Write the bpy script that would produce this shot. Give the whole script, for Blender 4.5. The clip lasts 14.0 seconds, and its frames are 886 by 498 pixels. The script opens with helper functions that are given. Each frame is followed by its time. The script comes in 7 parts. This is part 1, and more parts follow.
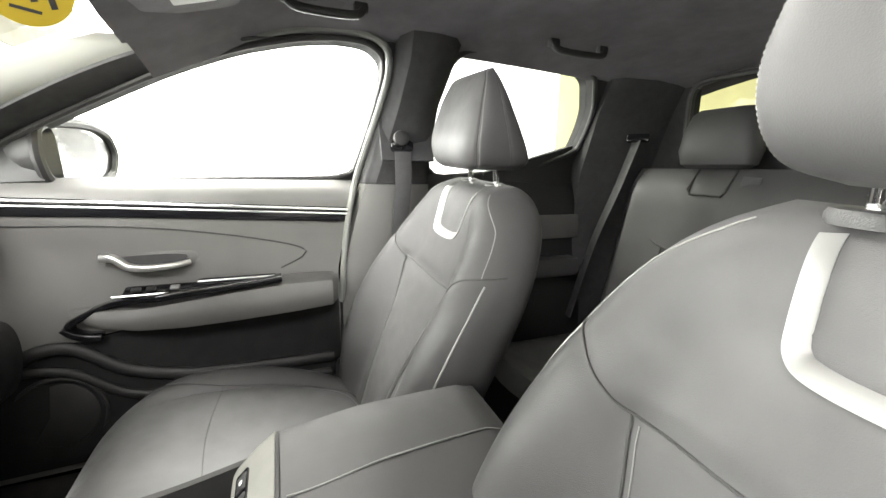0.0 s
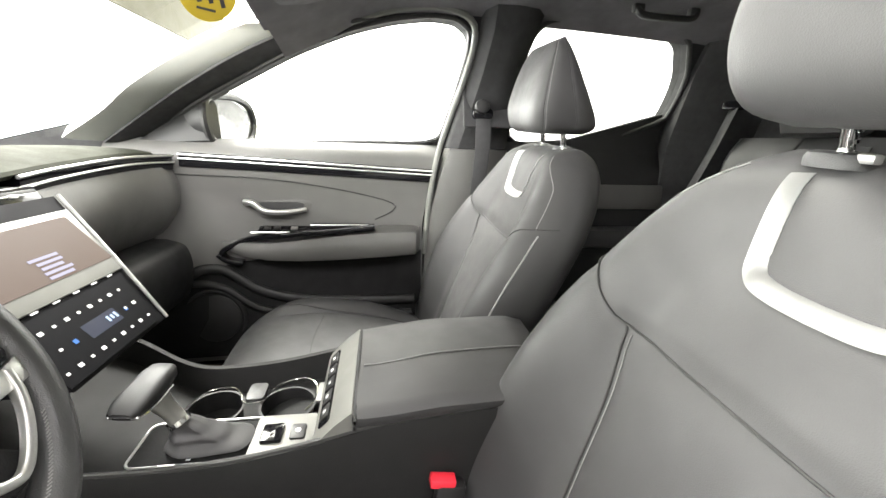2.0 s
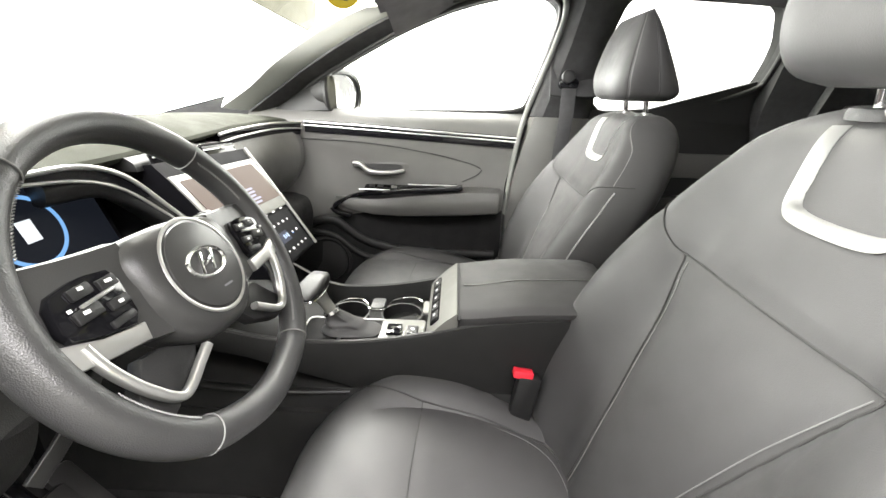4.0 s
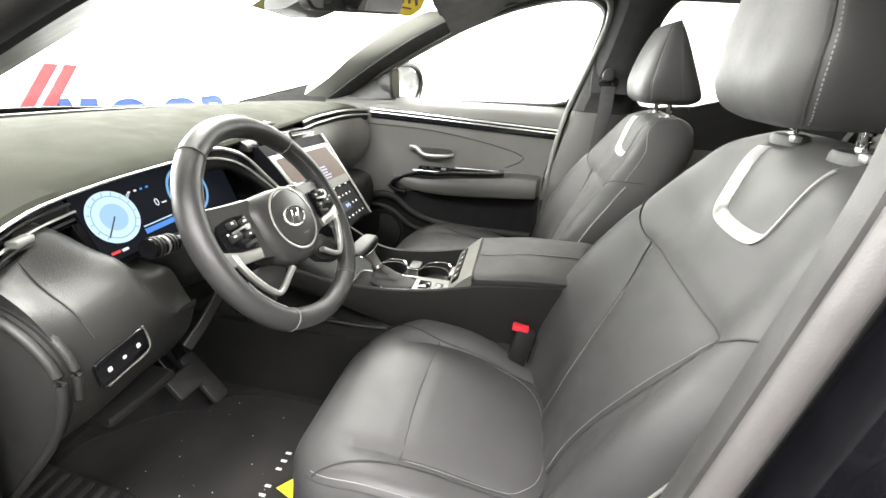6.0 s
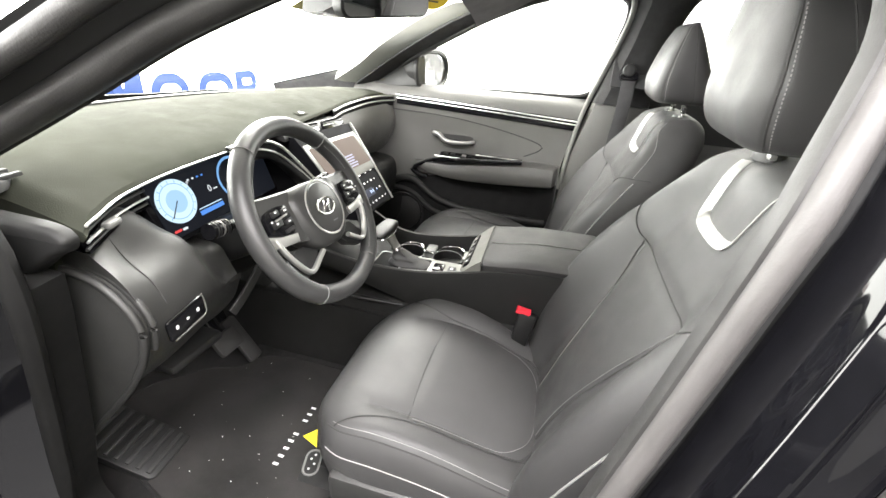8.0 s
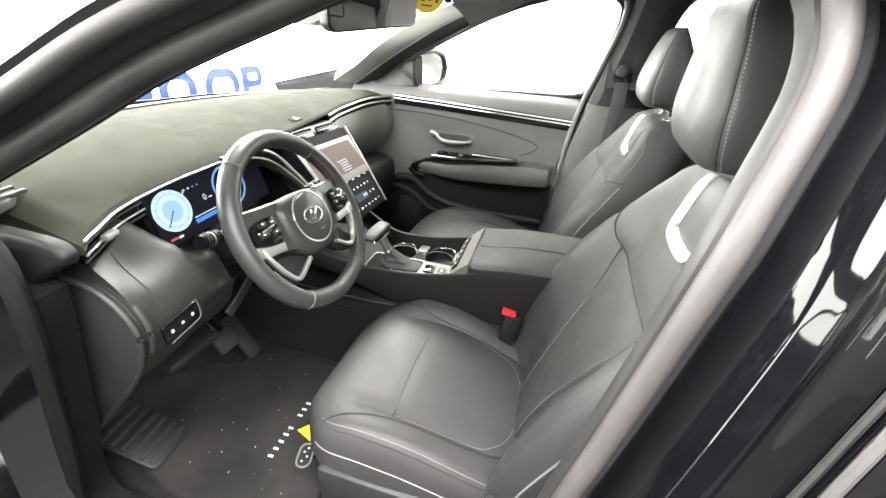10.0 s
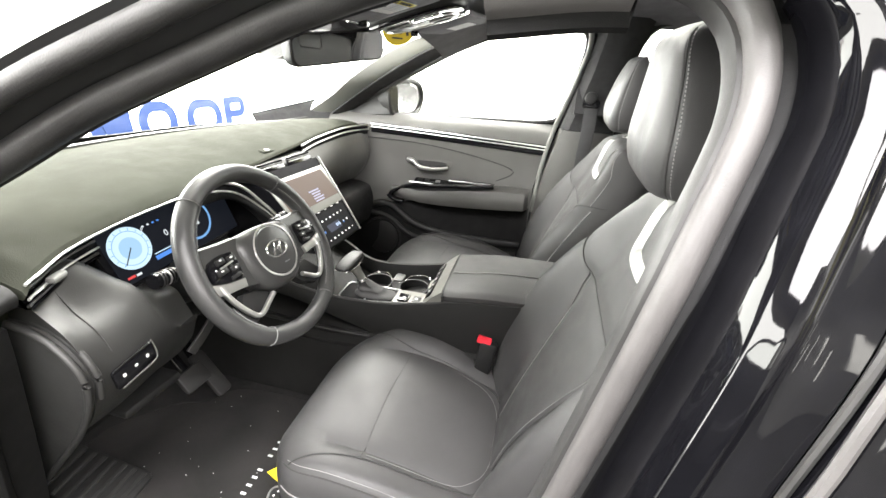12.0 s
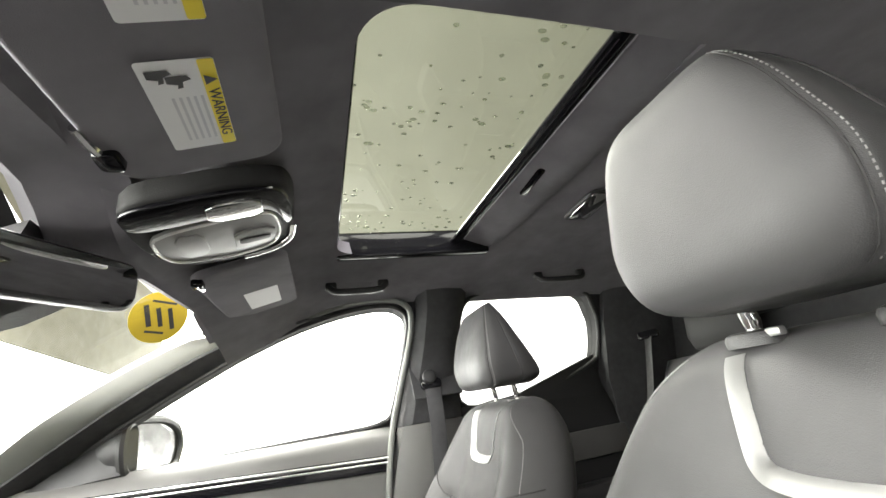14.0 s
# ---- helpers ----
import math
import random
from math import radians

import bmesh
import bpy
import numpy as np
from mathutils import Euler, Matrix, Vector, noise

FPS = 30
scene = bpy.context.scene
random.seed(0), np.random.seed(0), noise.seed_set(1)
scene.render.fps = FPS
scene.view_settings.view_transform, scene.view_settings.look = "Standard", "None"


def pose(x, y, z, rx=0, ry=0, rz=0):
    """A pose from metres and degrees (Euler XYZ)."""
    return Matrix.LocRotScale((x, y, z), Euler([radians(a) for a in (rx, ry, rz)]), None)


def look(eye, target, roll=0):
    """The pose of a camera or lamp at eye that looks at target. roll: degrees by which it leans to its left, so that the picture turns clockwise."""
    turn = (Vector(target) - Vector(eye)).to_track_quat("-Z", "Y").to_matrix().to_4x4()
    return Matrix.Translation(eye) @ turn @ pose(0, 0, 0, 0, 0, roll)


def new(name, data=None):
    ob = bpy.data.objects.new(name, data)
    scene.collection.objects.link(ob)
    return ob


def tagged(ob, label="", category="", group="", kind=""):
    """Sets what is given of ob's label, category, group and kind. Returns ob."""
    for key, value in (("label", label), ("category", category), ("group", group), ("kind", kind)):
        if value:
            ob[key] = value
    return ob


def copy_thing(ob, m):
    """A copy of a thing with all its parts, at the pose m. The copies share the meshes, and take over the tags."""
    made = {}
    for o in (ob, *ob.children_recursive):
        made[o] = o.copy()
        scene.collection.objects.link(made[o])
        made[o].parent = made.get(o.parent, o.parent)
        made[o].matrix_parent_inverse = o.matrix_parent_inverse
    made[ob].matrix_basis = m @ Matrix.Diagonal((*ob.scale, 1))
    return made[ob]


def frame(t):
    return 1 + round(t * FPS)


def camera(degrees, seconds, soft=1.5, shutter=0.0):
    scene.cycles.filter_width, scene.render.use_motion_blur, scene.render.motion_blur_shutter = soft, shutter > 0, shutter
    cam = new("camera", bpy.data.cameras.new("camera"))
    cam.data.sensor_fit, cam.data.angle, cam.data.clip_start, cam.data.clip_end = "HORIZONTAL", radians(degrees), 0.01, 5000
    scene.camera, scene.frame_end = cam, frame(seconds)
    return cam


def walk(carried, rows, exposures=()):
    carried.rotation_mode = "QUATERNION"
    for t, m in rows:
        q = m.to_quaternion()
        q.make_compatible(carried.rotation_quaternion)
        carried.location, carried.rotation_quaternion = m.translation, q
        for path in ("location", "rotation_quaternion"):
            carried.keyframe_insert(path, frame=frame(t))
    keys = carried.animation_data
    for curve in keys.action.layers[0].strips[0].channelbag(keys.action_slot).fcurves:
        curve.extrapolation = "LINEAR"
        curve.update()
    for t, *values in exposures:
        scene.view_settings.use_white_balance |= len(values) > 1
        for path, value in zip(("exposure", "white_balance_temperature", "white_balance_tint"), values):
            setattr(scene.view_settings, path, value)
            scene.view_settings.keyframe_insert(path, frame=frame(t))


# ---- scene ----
cam = camera(95.4, 14.0)
PATH = [
    (0, (-0.447, 0.083, 1.199), (1.37, -0.654, 0.804), 1.1),
    (0.5, (-0.476, 0.093, 1.194), (1.373, -0.537, 0.766), 1.2),
    (1, (-0.523, 0.098, 1.192), (1.355, -0.417, 0.735), 1.4),
    (1.5, (-0.56, 0.077, 1.18), (1.338, -0.322, 0.692), 1.5),
    (2, (-0.589, 0.065, 1.174), (1.32, -0.23, 0.655), 1.8),
    (2.5, (-0.618, 0.085, 1.168), (1.293, -0.124, 0.617), 1.9),
    (3, (-0.657, 0.114, 1.159), (1.25, -0.013, 0.572), 1.7),
    (3.5, (-0.704, 0.131, 1.155), (1.198, 0.086, 0.538), 1.6),
    (6, (-0.933, 0.03, 1.209), (0.894, 0.356, 0.464), 3.2),
    (6.5, (-0.961, 0.022, 1.225), (0.848, 0.381, 0.451), 3.6),
    (7, (-0.983, 0.013, 1.239), (0.808, 0.397, 0.436), 3.9),
    (7.5, (-0.999, 0.006, 1.252), (0.776, 0.409, 0.422), 4.3),
    (10, (-1.005, -0.052, 1.309), (0.727, 0.394, 0.416), 4.1),
    (10.5, (-1.007, -0.063, 1.318), (0.721, 0.388, 0.418), 3.9),
    (11, (-1.007, -0.068, 1.322), (0.722, 0.389, 0.426), 3.7),
    (11.5, (-0.998, -0.08, 1.328), (0.75, 0.364, 0.464), 3.5),
    (12, (-0.981, -0.089, 1.321), (0.809, 0.324, 0.531), 3.2),
    (12.5, (-0.922, -0.063, 1.274), (0.951, 0.255, 0.651), 3.0),
    (13, (-0.805, 0.012, 1.215), (1.186, 0.045, 1.027), 1.5),
    (13.5, (-0.663, 0.069, 1.155), (1.266, -0.287, 1.547), -3.9),
    (14, (-0.589, 0.08, 1.144), (1.152, -0.52, 1.922), -10.1),
]
walk(cam, [(t, look(eye, target, roll)) for t, eye, target, roll in PATH],
     [(0, 1.16), (1.0, 1.12), (2.0, 1.06), (3.5, 1.07), (6, 0.93), (7.5, 0.95), (11, 0.95), (12.5, 0.88), (13.5, 0.80), (14, 0.84)])

# ---- world and light ----
world = bpy.data.worlds.new("booth_air")
scene.world = world
world.use_nodes = True
wn = world.node_tree.nodes
wn["Background"].inputs[0].default_value = (0.93, 0.96, 0.90, 1)
wn["Background"].inputs[1].default_value = 0.25
LEAN_CAR = -4.5  # the car leans a little to the driver side
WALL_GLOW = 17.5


def lamp(name, x, y, z, size, watts, colour=(1.0, 0.98, 0.93)):
    """A round lamp under the ceiling, out of view, facing down."""
    d = bpy.data.lights.new(name, "AREA")
    d.shape, d.size, d.energy, d.color = "DISK", size, watts, colour
    ob = new(name, d)
    ob.location = (x, y, z)
    return ob


for lx, ly in ((-2.2, -0.4), (-2.2, 1.6), (-2.2, -2.6)):
    lamp("unseen_lamp", lx, ly, 3.4, 1.9, 165, (1.0, 0.965, 0.97))
# Fill lamps added out of view to brighten the passenger seat and console.
for lx, ly in ((2.5, 0.5), (2.5, 1.9)):
    lamp("unseen_lamp", lx, ly, 3.6, 2.2, 400)

# ---- materials ----


def mat(name, base, rough=0.5, metal=0.0, var=0.15, scale=8.0, bump=0.0, bscale=300.0, coat=0.0, spec=0.5, kind="noise", rvar=0.12):
    m = bpy.data.materials.new(name)
    m.use_nodes = True
    nt = m.node_tree
    b = nt.nodes["Principled BSDF"]
    b.inputs["Roughness"].default_value = rough
    b.inputs["Metallic"].default_value = metal
    b.inputs["Coat Weight"].default_value = coat
    b.inputs["Coat Roughness"].default_value = 0.04
    b.inputs["Specular IOR Level"].default_value = spec
    tc = nt.nodes.new("ShaderNodeTexCoord")
    n1 = nt.nodes.new("ShaderNodeTexNoise")
    n1.inputs["Scale"].default_value = scale
    n1.inputs["Detail"].default_value = 6
    nt.links.new(tc.outputs["Object"], n1.inputs["Vector"])
    ramp = nt.nodes.new("ShaderNodeMapRange")
    ramp.inputs["From Min"].default_value, ramp.inputs["From Max"].default_value = 0.3, 0.7
    ramp.inputs["To Min"].default_value, ramp.inputs["To Max"].default_value = 1 - var, 1 + var
    nt.links.new(n1.outputs["Fac"], ramp.inputs["Value"])
    mul = nt.nodes.new("ShaderNodeVectorMath")
    mul.operation = "SCALE"
    mul.inputs[0].default_value = base
    nt.links.new(ramp.outputs[0], mul.inputs["Scale"])
    nt.links.new(mul.outputs[0], b.inputs["Base Color"])
    rr = nt.nodes.new("ShaderNodeMapRange")
    rr.inputs["From Min"].default_value, rr.inputs["From Max"].default_value = 0.3, 0.7
    rr.inputs["To Min"].default_value, rr.inputs["To Max"].default_value = max(0.02, rough - rvar * rough), min(1, rough + rvar * rough)
    n3 = nt.nodes.new("ShaderNodeTexNoise")
    n3.inputs["Scale"].default_value = scale * 3.7
    n3.inputs["Detail"].default_value = 4
    nt.links.new(tc.outputs["Object"], n3.inputs["Vector"])
    nt.links.new(n3.outputs["Fac"], rr.inputs["Value"])
    nt.links.new(rr.outputs[0], b.inputs["Roughness"])
    if bump:
        if kind == "grain":
            n2 = nt.nodes.new("ShaderNodeTexVoronoi")
            n2.inputs["Scale"].default_value = bscale
            out = n2.outputs["Distance"]
        else:
            n2 = nt.nodes.new("ShaderNodeTexNoise")
            n2.inputs["Scale"].default_value = bscale
            n2.inputs["Detail"].default_value = 3
            out = n2.outputs["Fac"]
        nt.links.new(tc.outputs["Object"], n2.inputs["Vector"])
        bp = nt.nodes.new("ShaderNodeBump")
        bp.inputs["Strength"].default_value = bump
        bp.inputs["Distance"].default_value = 0.001
        nt.links.new(out, bp.inputs["Height"])
        nt.links.new(bp.outputs[0], b.inputs["Normal"])
    return m


def glow(name, colour, strength):
    m = bpy.data.materials.new(name)
    m.use_nodes = True
    b = m.node_tree.nodes["Principled BSDF"]
    b.inputs["Base Color"].default_value = (0.02, 0.02, 0.02, 1)
    b.inputs["Specular IOR Level"].default_value = 0.12
    b.inputs["Emission Color"].default_value = (*colour, 1)
    b.inputs["Emission Strength"].default_value = strength
    return m


def glass(name, colour, rough=0.0):
    m = bpy.data.materials.new(name)
    m.use_nodes = True
    nt = m.node_tree
    nt.nodes.remove(nt.nodes["Principled BSDF"])
    tr = nt.nodes.new("ShaderNodeBsdfTransparent")
    tr.inputs[0].default_value = (*colour, 1)
    gl = nt.nodes.new("ShaderNodeBsdfGlossy")
    gl.inputs["Roughness"].default_value = rough
    lw = nt.nodes.new("ShaderNodeLayerWeight")
    pw = nt.nodes.new("ShaderNodeMath")
    pw.operation = "POWER"
    pw.inputs[1].default_value = 5.0
    nt.links.new(lw.outputs["Facing"], pw.inputs[0])
    fr = nt.nodes.new("ShaderNodeMath")
    fr.operation = "MULTIPLY_ADD"
    fr.inputs[1].default_value, fr.inputs[2].default_value = 0.55, 0.035
    nt.links.new(pw.outputs[0], fr.inputs[0])
    mx = nt.nodes.new("ShaderNodeMixShader")
    nt.links.new(fr.outputs[0], mx.inputs[0])
    nt.links.new(tr.outputs[0], mx.inputs[1])
    nt.links.new(gl.outputs[0], mx.inputs[2])
    nt.links.new(mx.outputs[0], nt.nodes["Material Output"].inputs[0])
    return m


LEATHER = mat("black_leather", (0.047, 0.0465, 0.0465), 0.51, var=0.12, scale=5, spec=0.34, bump=0.16, bscale=900, kind="grain", rvar=0.18)
RUBBER_G = mat("grey_seal_rubber", (0.080, 0.076, 0.075), 0.48, var=0.18, scale=12, bump=0.3, bscale=500)
THREAD = mat("grey_thread", (0.17, 0.17, 0.165), 0.7)
WHEELPL = mat("satin_wheel_plastic", (0.040, 0.040, 0.039), 0.34, var=0.08, scale=9, bump=0.15, bscale=900, kind="grain")
TOUCH = mat("smoked_touch_glass", (0.005, 0.005, 0.006), 0.55, var=0.1, spec=0.05)
PIPING = mat("silver_piping", (0.27, 0.27, 0.26), 0.40)
CREASE = mat("dark_seam", (0.030, 0.030, 0.029), 0.8)
SOFT = mat("soft_dash_plastic", (0.037, 0.039, 0.031), 0.85, var=0.10, scale=6, spec=0.06, bump=0.35, bscale=700, kind="grain")
HARD = mat("hard_black_plastic", (0.014, 0.014, 0.014), 0.42, var=0.15, scale=7, bump=0.25, bscale=800, kind="grain")
DOORSKIN = mat("door_soft_panel", (0.100, 0.099, 0.093), 0.46, var=0.10, scale=6, bump=0.3, bscale=800, kind="grain")
CONSOLEPL = mat("grey_console_plastic", (0.019, 0.019, 0.0185), 0.60, var=0.10, scale=7, spec=0.14, bump=0.3, bscale=800, kind="grain")
DASHLOW = mat("dark_grey_dash_plastic", (0.029, 0.029, 0.0280), 0.42, var=0.10, scale=7, bump=0.3, bscale=800, kind="grain")
RIMLEATHER = mat("rim_leather", (0.036, 0.036, 0.036), 0.38, var=0.12, scale=9, spec=0.7, bump=0.25, bscale=900, kind="grain")
MATTE = mat("matte_black_plastic", (0.012, 0.012, 0.012), 0.55, var=0.15, scale=7, spec=0.40, bump=0.25, bscale=800, kind="grain")
CAPBLACK = mat("dull_black_cover", (0.008, 0.008, 0.008), 0.75, var=0.15, scale=7, spec=0.20, bump=0.25, bscale=800, kind="grain")
PIANO = mat("gloss_black", (0.006, 0.006, 0.007), 0.09, var=0.1, spec=0.4)
SATIN = mat("satin_silver", (0.62, 0.62, 0.60), 0.32, metal=0.85, var=0.05, scale=20)
BADGE = mat("light_silver_trim", (0.30, 0.30, 0.29), 0.40, metal=0.5, var=0.04, scale=20)
CHROME = mat("chrome", (0.85, 0.85, 0.84), 0.07, metal=1.0, var=0.03, scale=20)
LINER = mat("headliner_fabric", (0.150, 0.144, 0.155), 0.92, var=0.18, scale=12, bump=0.5, bscale=1200)
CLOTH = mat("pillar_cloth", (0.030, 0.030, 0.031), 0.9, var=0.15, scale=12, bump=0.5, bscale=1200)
GREYTRIM = mat("lit_pillar_and_seal_grey", (0.17, 0.175, 0.160), 0.42, var=0.08, scale=8, bump=0.25, bscale=900)
RUBBER = mat("door_seal_rubber", (0.030, 0.0295, 0.029), 0.50, var=0.25, scale=15, bump=0.3, bscale=500)
PAINT = mat("black_car_paint", (0.004, 0.004, 0.005), 0.055, var=0.2, scale=40, spec=0.38, rvar=0.3)
CARPET = mat("black_carpet", (0.010, 0.0095, 0.0095), 1.0, var=0.55, scale=14, bump=1.0, bscale=900)
WEB = mat("belt_webbing", (0.040, 0.040, 0.041), 0.70, var=0.1, scale=20, bump=0.6, bscale=700)
PANE = glass("clear_pane", (0.93, 0.95, 0.93))
PRIVACY = glass("privacy_pane", (0.34, 0.35, 0.33))
TINT = glass("sunroof_pane", (0.24, 0.25, 0.22))
MIRROR = mat("mirror_silver", (0.9, 0.9, 0.9), 0.02, metal=1.0, var=0.0)
REDPL = mat("red_plastic", (0.75, 0.03, 0.05), 0.4, var=0.05)
WHITEPL = mat("white_print", (0.80, 0.80, 0.79), 0.6, var=0.02)
YELLOWPL = mat("yellow_print", (0.85, 0.68, 0.03), 0.55, var=0.04)
DARKPL = mat("dark_print", (0.03, 0.03, 0.03), 0.6)

# ---- mesh helpers ----


def obj(name, bm, material, smooth=True):
    bmesh.ops.recalc_face_normals(bm, faces=bm.faces)
    me = bpy.data.meshes.new(name)
    bm.to_mesh(me)
    bm.free()
    me.materials.append(material)
    if smooth:
        me.shade_smooth()
        me.set_sharp_from_angle(angle=radians(38))
    return new(name, me)


def part(name, bm, material, parent, label="", smooth=True):
    ob = obj(name, bm, material, smooth)
    ob.parent = parent
    if label:
        ob["label"] = label
    return ob


def thing(name, label, category, at=(0, 0, 0), group="", kind=""):
    e = new(name)
    e.empty_display_size = 0.05
    e.location = at
    return tagged(e, label, category, group, kind)


def V(*a):
    return Vector(a)


def smoothstep(a, b, x):
    t = max(0.0, min(1.0, (x - a) / (b - a)))
    return t * t * (3 - 2 * t)


def interp(x, table):
    """Smooth curve through a short table of (x, value)."""
    if x <= table[0][0]:
        return table[0][1]
    for i in range(len(table) - 1):
        x0, a = table[i]
        x1, b = table[i + 1]
        if x <= x1:
            m0 = (b - table[i - 1][1]) / (x1 - table[i - 1][0]) if i > 0 else (b - a) / (x1 - x0)
            m1 = (table[i + 2][1] - a) / (table[i + 2][0] - x0) if i + 2 < len(table) else (b - a) / (x1 - x0)
            h = x1 - x0
            t = (x - x0) / h
            return (2 * t**3 - 3 * t**2 + 1) * a + (t**3 - 2 * t**2 + t) * h * m0 + (-2 * t**3 + 3 * t**2) * b + (t**3 - t**2) * h * m1
    return table[-1][1]


def curve(points, n=8):
    """A smooth line through a few points."""
    pts = [Vector(p) for p in points]
    ts = [0.0]
    for a, b in zip(pts, pts[1:]):
        ts.append(ts[-1] + max((b - a).length, 1e-5))
    out = []
    axes = [[(t, p[k]) for t, p in zip(ts, pts)] for k in range(3)]
    m = n * (len(pts) - 1)
    for i in range(m + 1):
        t = ts[-1] * i / m
        out.append(Vector([interp(t, ax) for ax in axes]))
    return out


def loft(bm, rings, closed=True, caps=True):
    vs = [[bm.verts.new(p) for p in r] for r in rings]
    n = len(rings[0])
    for a, b in zip(vs, vs[1:]):
        for i in range(n if closed else n - 1):
            j = (i + 1) % n
            bm.faces.new((a[i], a[j], b[j], b[i]))
    if caps and closed:
        bm.faces.new(vs[0][::-1])
        bm.faces.new(vs[-1])
    return bm


def grid(bm, fn, nu, nv):
    return loft(bm, [[fn(i / nu, j / nv) for i in range(nu + 1)] for j in range(nv + 1)], closed=False)


def sweep(bm, points, profile, up=V(0, 0, 1), closed=False, scale=None, caps=True):
    """Sweeps a closed 2D profile (side, up) along points."""
    pts = [Vector(p) for p in points]
    n = len(pts)
    rings = []
    for i, p in enumerate(pts):
        a = pts[(i - 1) % n] if closed or i else pts[0]
        b = pts[(i + 1) % n] if closed or i < n - 1 else pts[-1]
        d = (b - a).normalized()
        side = d.cross(up)
        side = side.normalized() if side.length > 1e-4 else V(1, 0, 0)
        u = side.cross(d).normalized()
        k = scale(i / (n - 1)) if scale else 1.0
        rings.append([p + side * (q[0] * k) + u * (q[1] * k) for q in profile])
    if closed:
        rings.append(rings[0])
        vs = [[bm.verts.new(p) for p in r] for r in rings[:-1]]
        vs.append(vs[0])
        m = len(profile)
        for r0, r1 in zip(vs, vs[1:]):
            for i in range(m):
                j = (i + 1) % m
                bm.faces.new((r0[i], r0[j], r1[j], r1[i]))
        return bm
    return loft(bm, rings, caps=caps)


def ring2(r, n=8, sx=1.0, sy=1.0):
    return [(r * sx * math.cos(2 * math.pi * i / n), r * sy * math.sin(2 * math.pi * i / n)) for i in range(n)]


def rrect(w, h, r, n=4):
    """Rounded rectangle, centred, as a 2D outline."""
    out = []
    for cx, cy, a0 in ((w / 2 - r, h / 2 - r, 0), (-w / 2 + r, h / 2 - r, 90), (-w / 2 + r, -h / 2 + r, 180), (w / 2 - r, -h / 2 + r, 270)):
        for i in range(n + 1):
            a = radians(a0 + 90 * i / n)
            out.append((cx + r * math.cos(a), cy + r * math.sin(a)))
    return out


def tube(points, r, n=8, closed=False, bm=None, up=V(0, 0, 1)):
    return sweep(bm or bmesh.new(), points, ring2(r, n), up, closed)


def box(size, at=(0, 0, 0), bevel=0.004, seg=2, bm=None, m=None):
    bm2 = bmesh.new()
    bmesh.ops.create_cube(bm2, size=1)
    bmesh.ops.scale(bm2, vec=size, verts=bm2.verts)
    if bevel:
        bmesh.ops.bevel(bm2, geom=bm2.edges[:], offset=bevel, segments=seg, affect="EDGES", profile=0.5)
    bmesh.ops.transform(bm2, matrix=(m or Matrix.Translation(at)), verts=bm2.verts)
    return bm2


def slab(outline, depth, m, bevel=0.0, seg=2):
    """A flat piece with a 2D outline, depth thick along its own +z, set at the pose m."""
    bm = bmesh.new()
    k = min(bevel, depth * 0.49)
    rings = [[V(x, y, 0) for x, y in outline]]
    if k:
        cx = sum(p[0] for p in outline) / len(outline)
        cy = sum(p[1] for p in outline) / len(outline)
        nor = []
        n = len(outline)
        area = sum(outline[i][0] * outline[(i + 1) % n][1] - outline[(i + 1) % n][0] * outline[i][1] for i in range(n))
        s = 1 if area > 0 else -1
        for i in range(n):
            a, b = V(*outline[i - 1]), V(*outline[(i + 1) % n])
            d = (b - a).normalized()
            nor.append(V(d.y, -d.x) * s)
        rings.append([V(x, y, depth - k) for x, y in outline])
        for j in range(1, seg + 1):
            t = j / seg * math.pi / 2
            o = k * (1 - math.cos(t))
            rings.append([V(p[0] - q.x * o, p[1] - q.y * o, depth - k + k * math.sin(t)) for p, q in zip(outline, nor)])
    else:
        rings.append([V(x, y, depth) for x, y in outline])
    loft(bm, rings)
    bmesh.ops.transform(bm, matrix=m, verts=bm.verts)
    return bm


def disc(r, depth, m, n=32, bevel=0.0):
    return slab(ring2(r, n), depth, m, bevel)


def facing(at, normal, up=(0, 0, 1), roll=0):
    """A pose whose +z is the normal, and whose +y is as near to up as may be."""
    z = Vector(normal).normalized()
    x = Vector(up).cross(z).normalized()
    y = z.cross(x)
    m = Matrix((x, y, z)).transposed().to_4x4()
    return Matrix.Translation(at) @ m @ pose(0, 0, 0, 0, 0, roll)


def join(*bms):
    out = bmesh.new()
    for b in bms:
        me = bpy.data.meshes.new("piece")
        b.to_mesh(me)
        b.free()
        out.from_mesh(me)
        bpy.data.meshes.remove(me)
    return out


def mirror_x(bm):
    for v in bm.verts:
        v.co.x = -v.co.x
    return bm


def dense(poly, n=3):
    """A closed (y, z) outline, rounded a little."""
    pts = [Vector(p) for p in poly]
    for _ in range(n - 1):
        q = []
        for a, b in zip(pts, pts[1:] + pts[:1]):
            q += [a * 0.8 + b * 0.2, a * 0.2 + b * 0.8]
        pts = q
    return pts


def text_mesh(body_text, size, m, extrude=0.0002):
    cu = bpy.data.curves.new("lettering", "FONT")
    cu.body, cu.size, cu.extrude, cu.align_x, cu.align_y = body_text, size, extrude, "CENTER", "CENTER"
    tmp = bpy.data.objects.new("lettering", cu)
    scene.collection.objects.link(tmp)
    me = bpy.data.meshes.new_from_object(tmp.evaluated_get(bpy.context.evaluated_depsgraph_get()))
    bm = bmesh.new()
    bm.from_mesh(me)
    bpy.data.objects.remove(tmp)
    bpy.data.curves.remove(cu)
    bpy.data.meshes.remove(me)
    bmesh.ops.transform(bm, matrix=m, verts=bm.verts)
    return bm

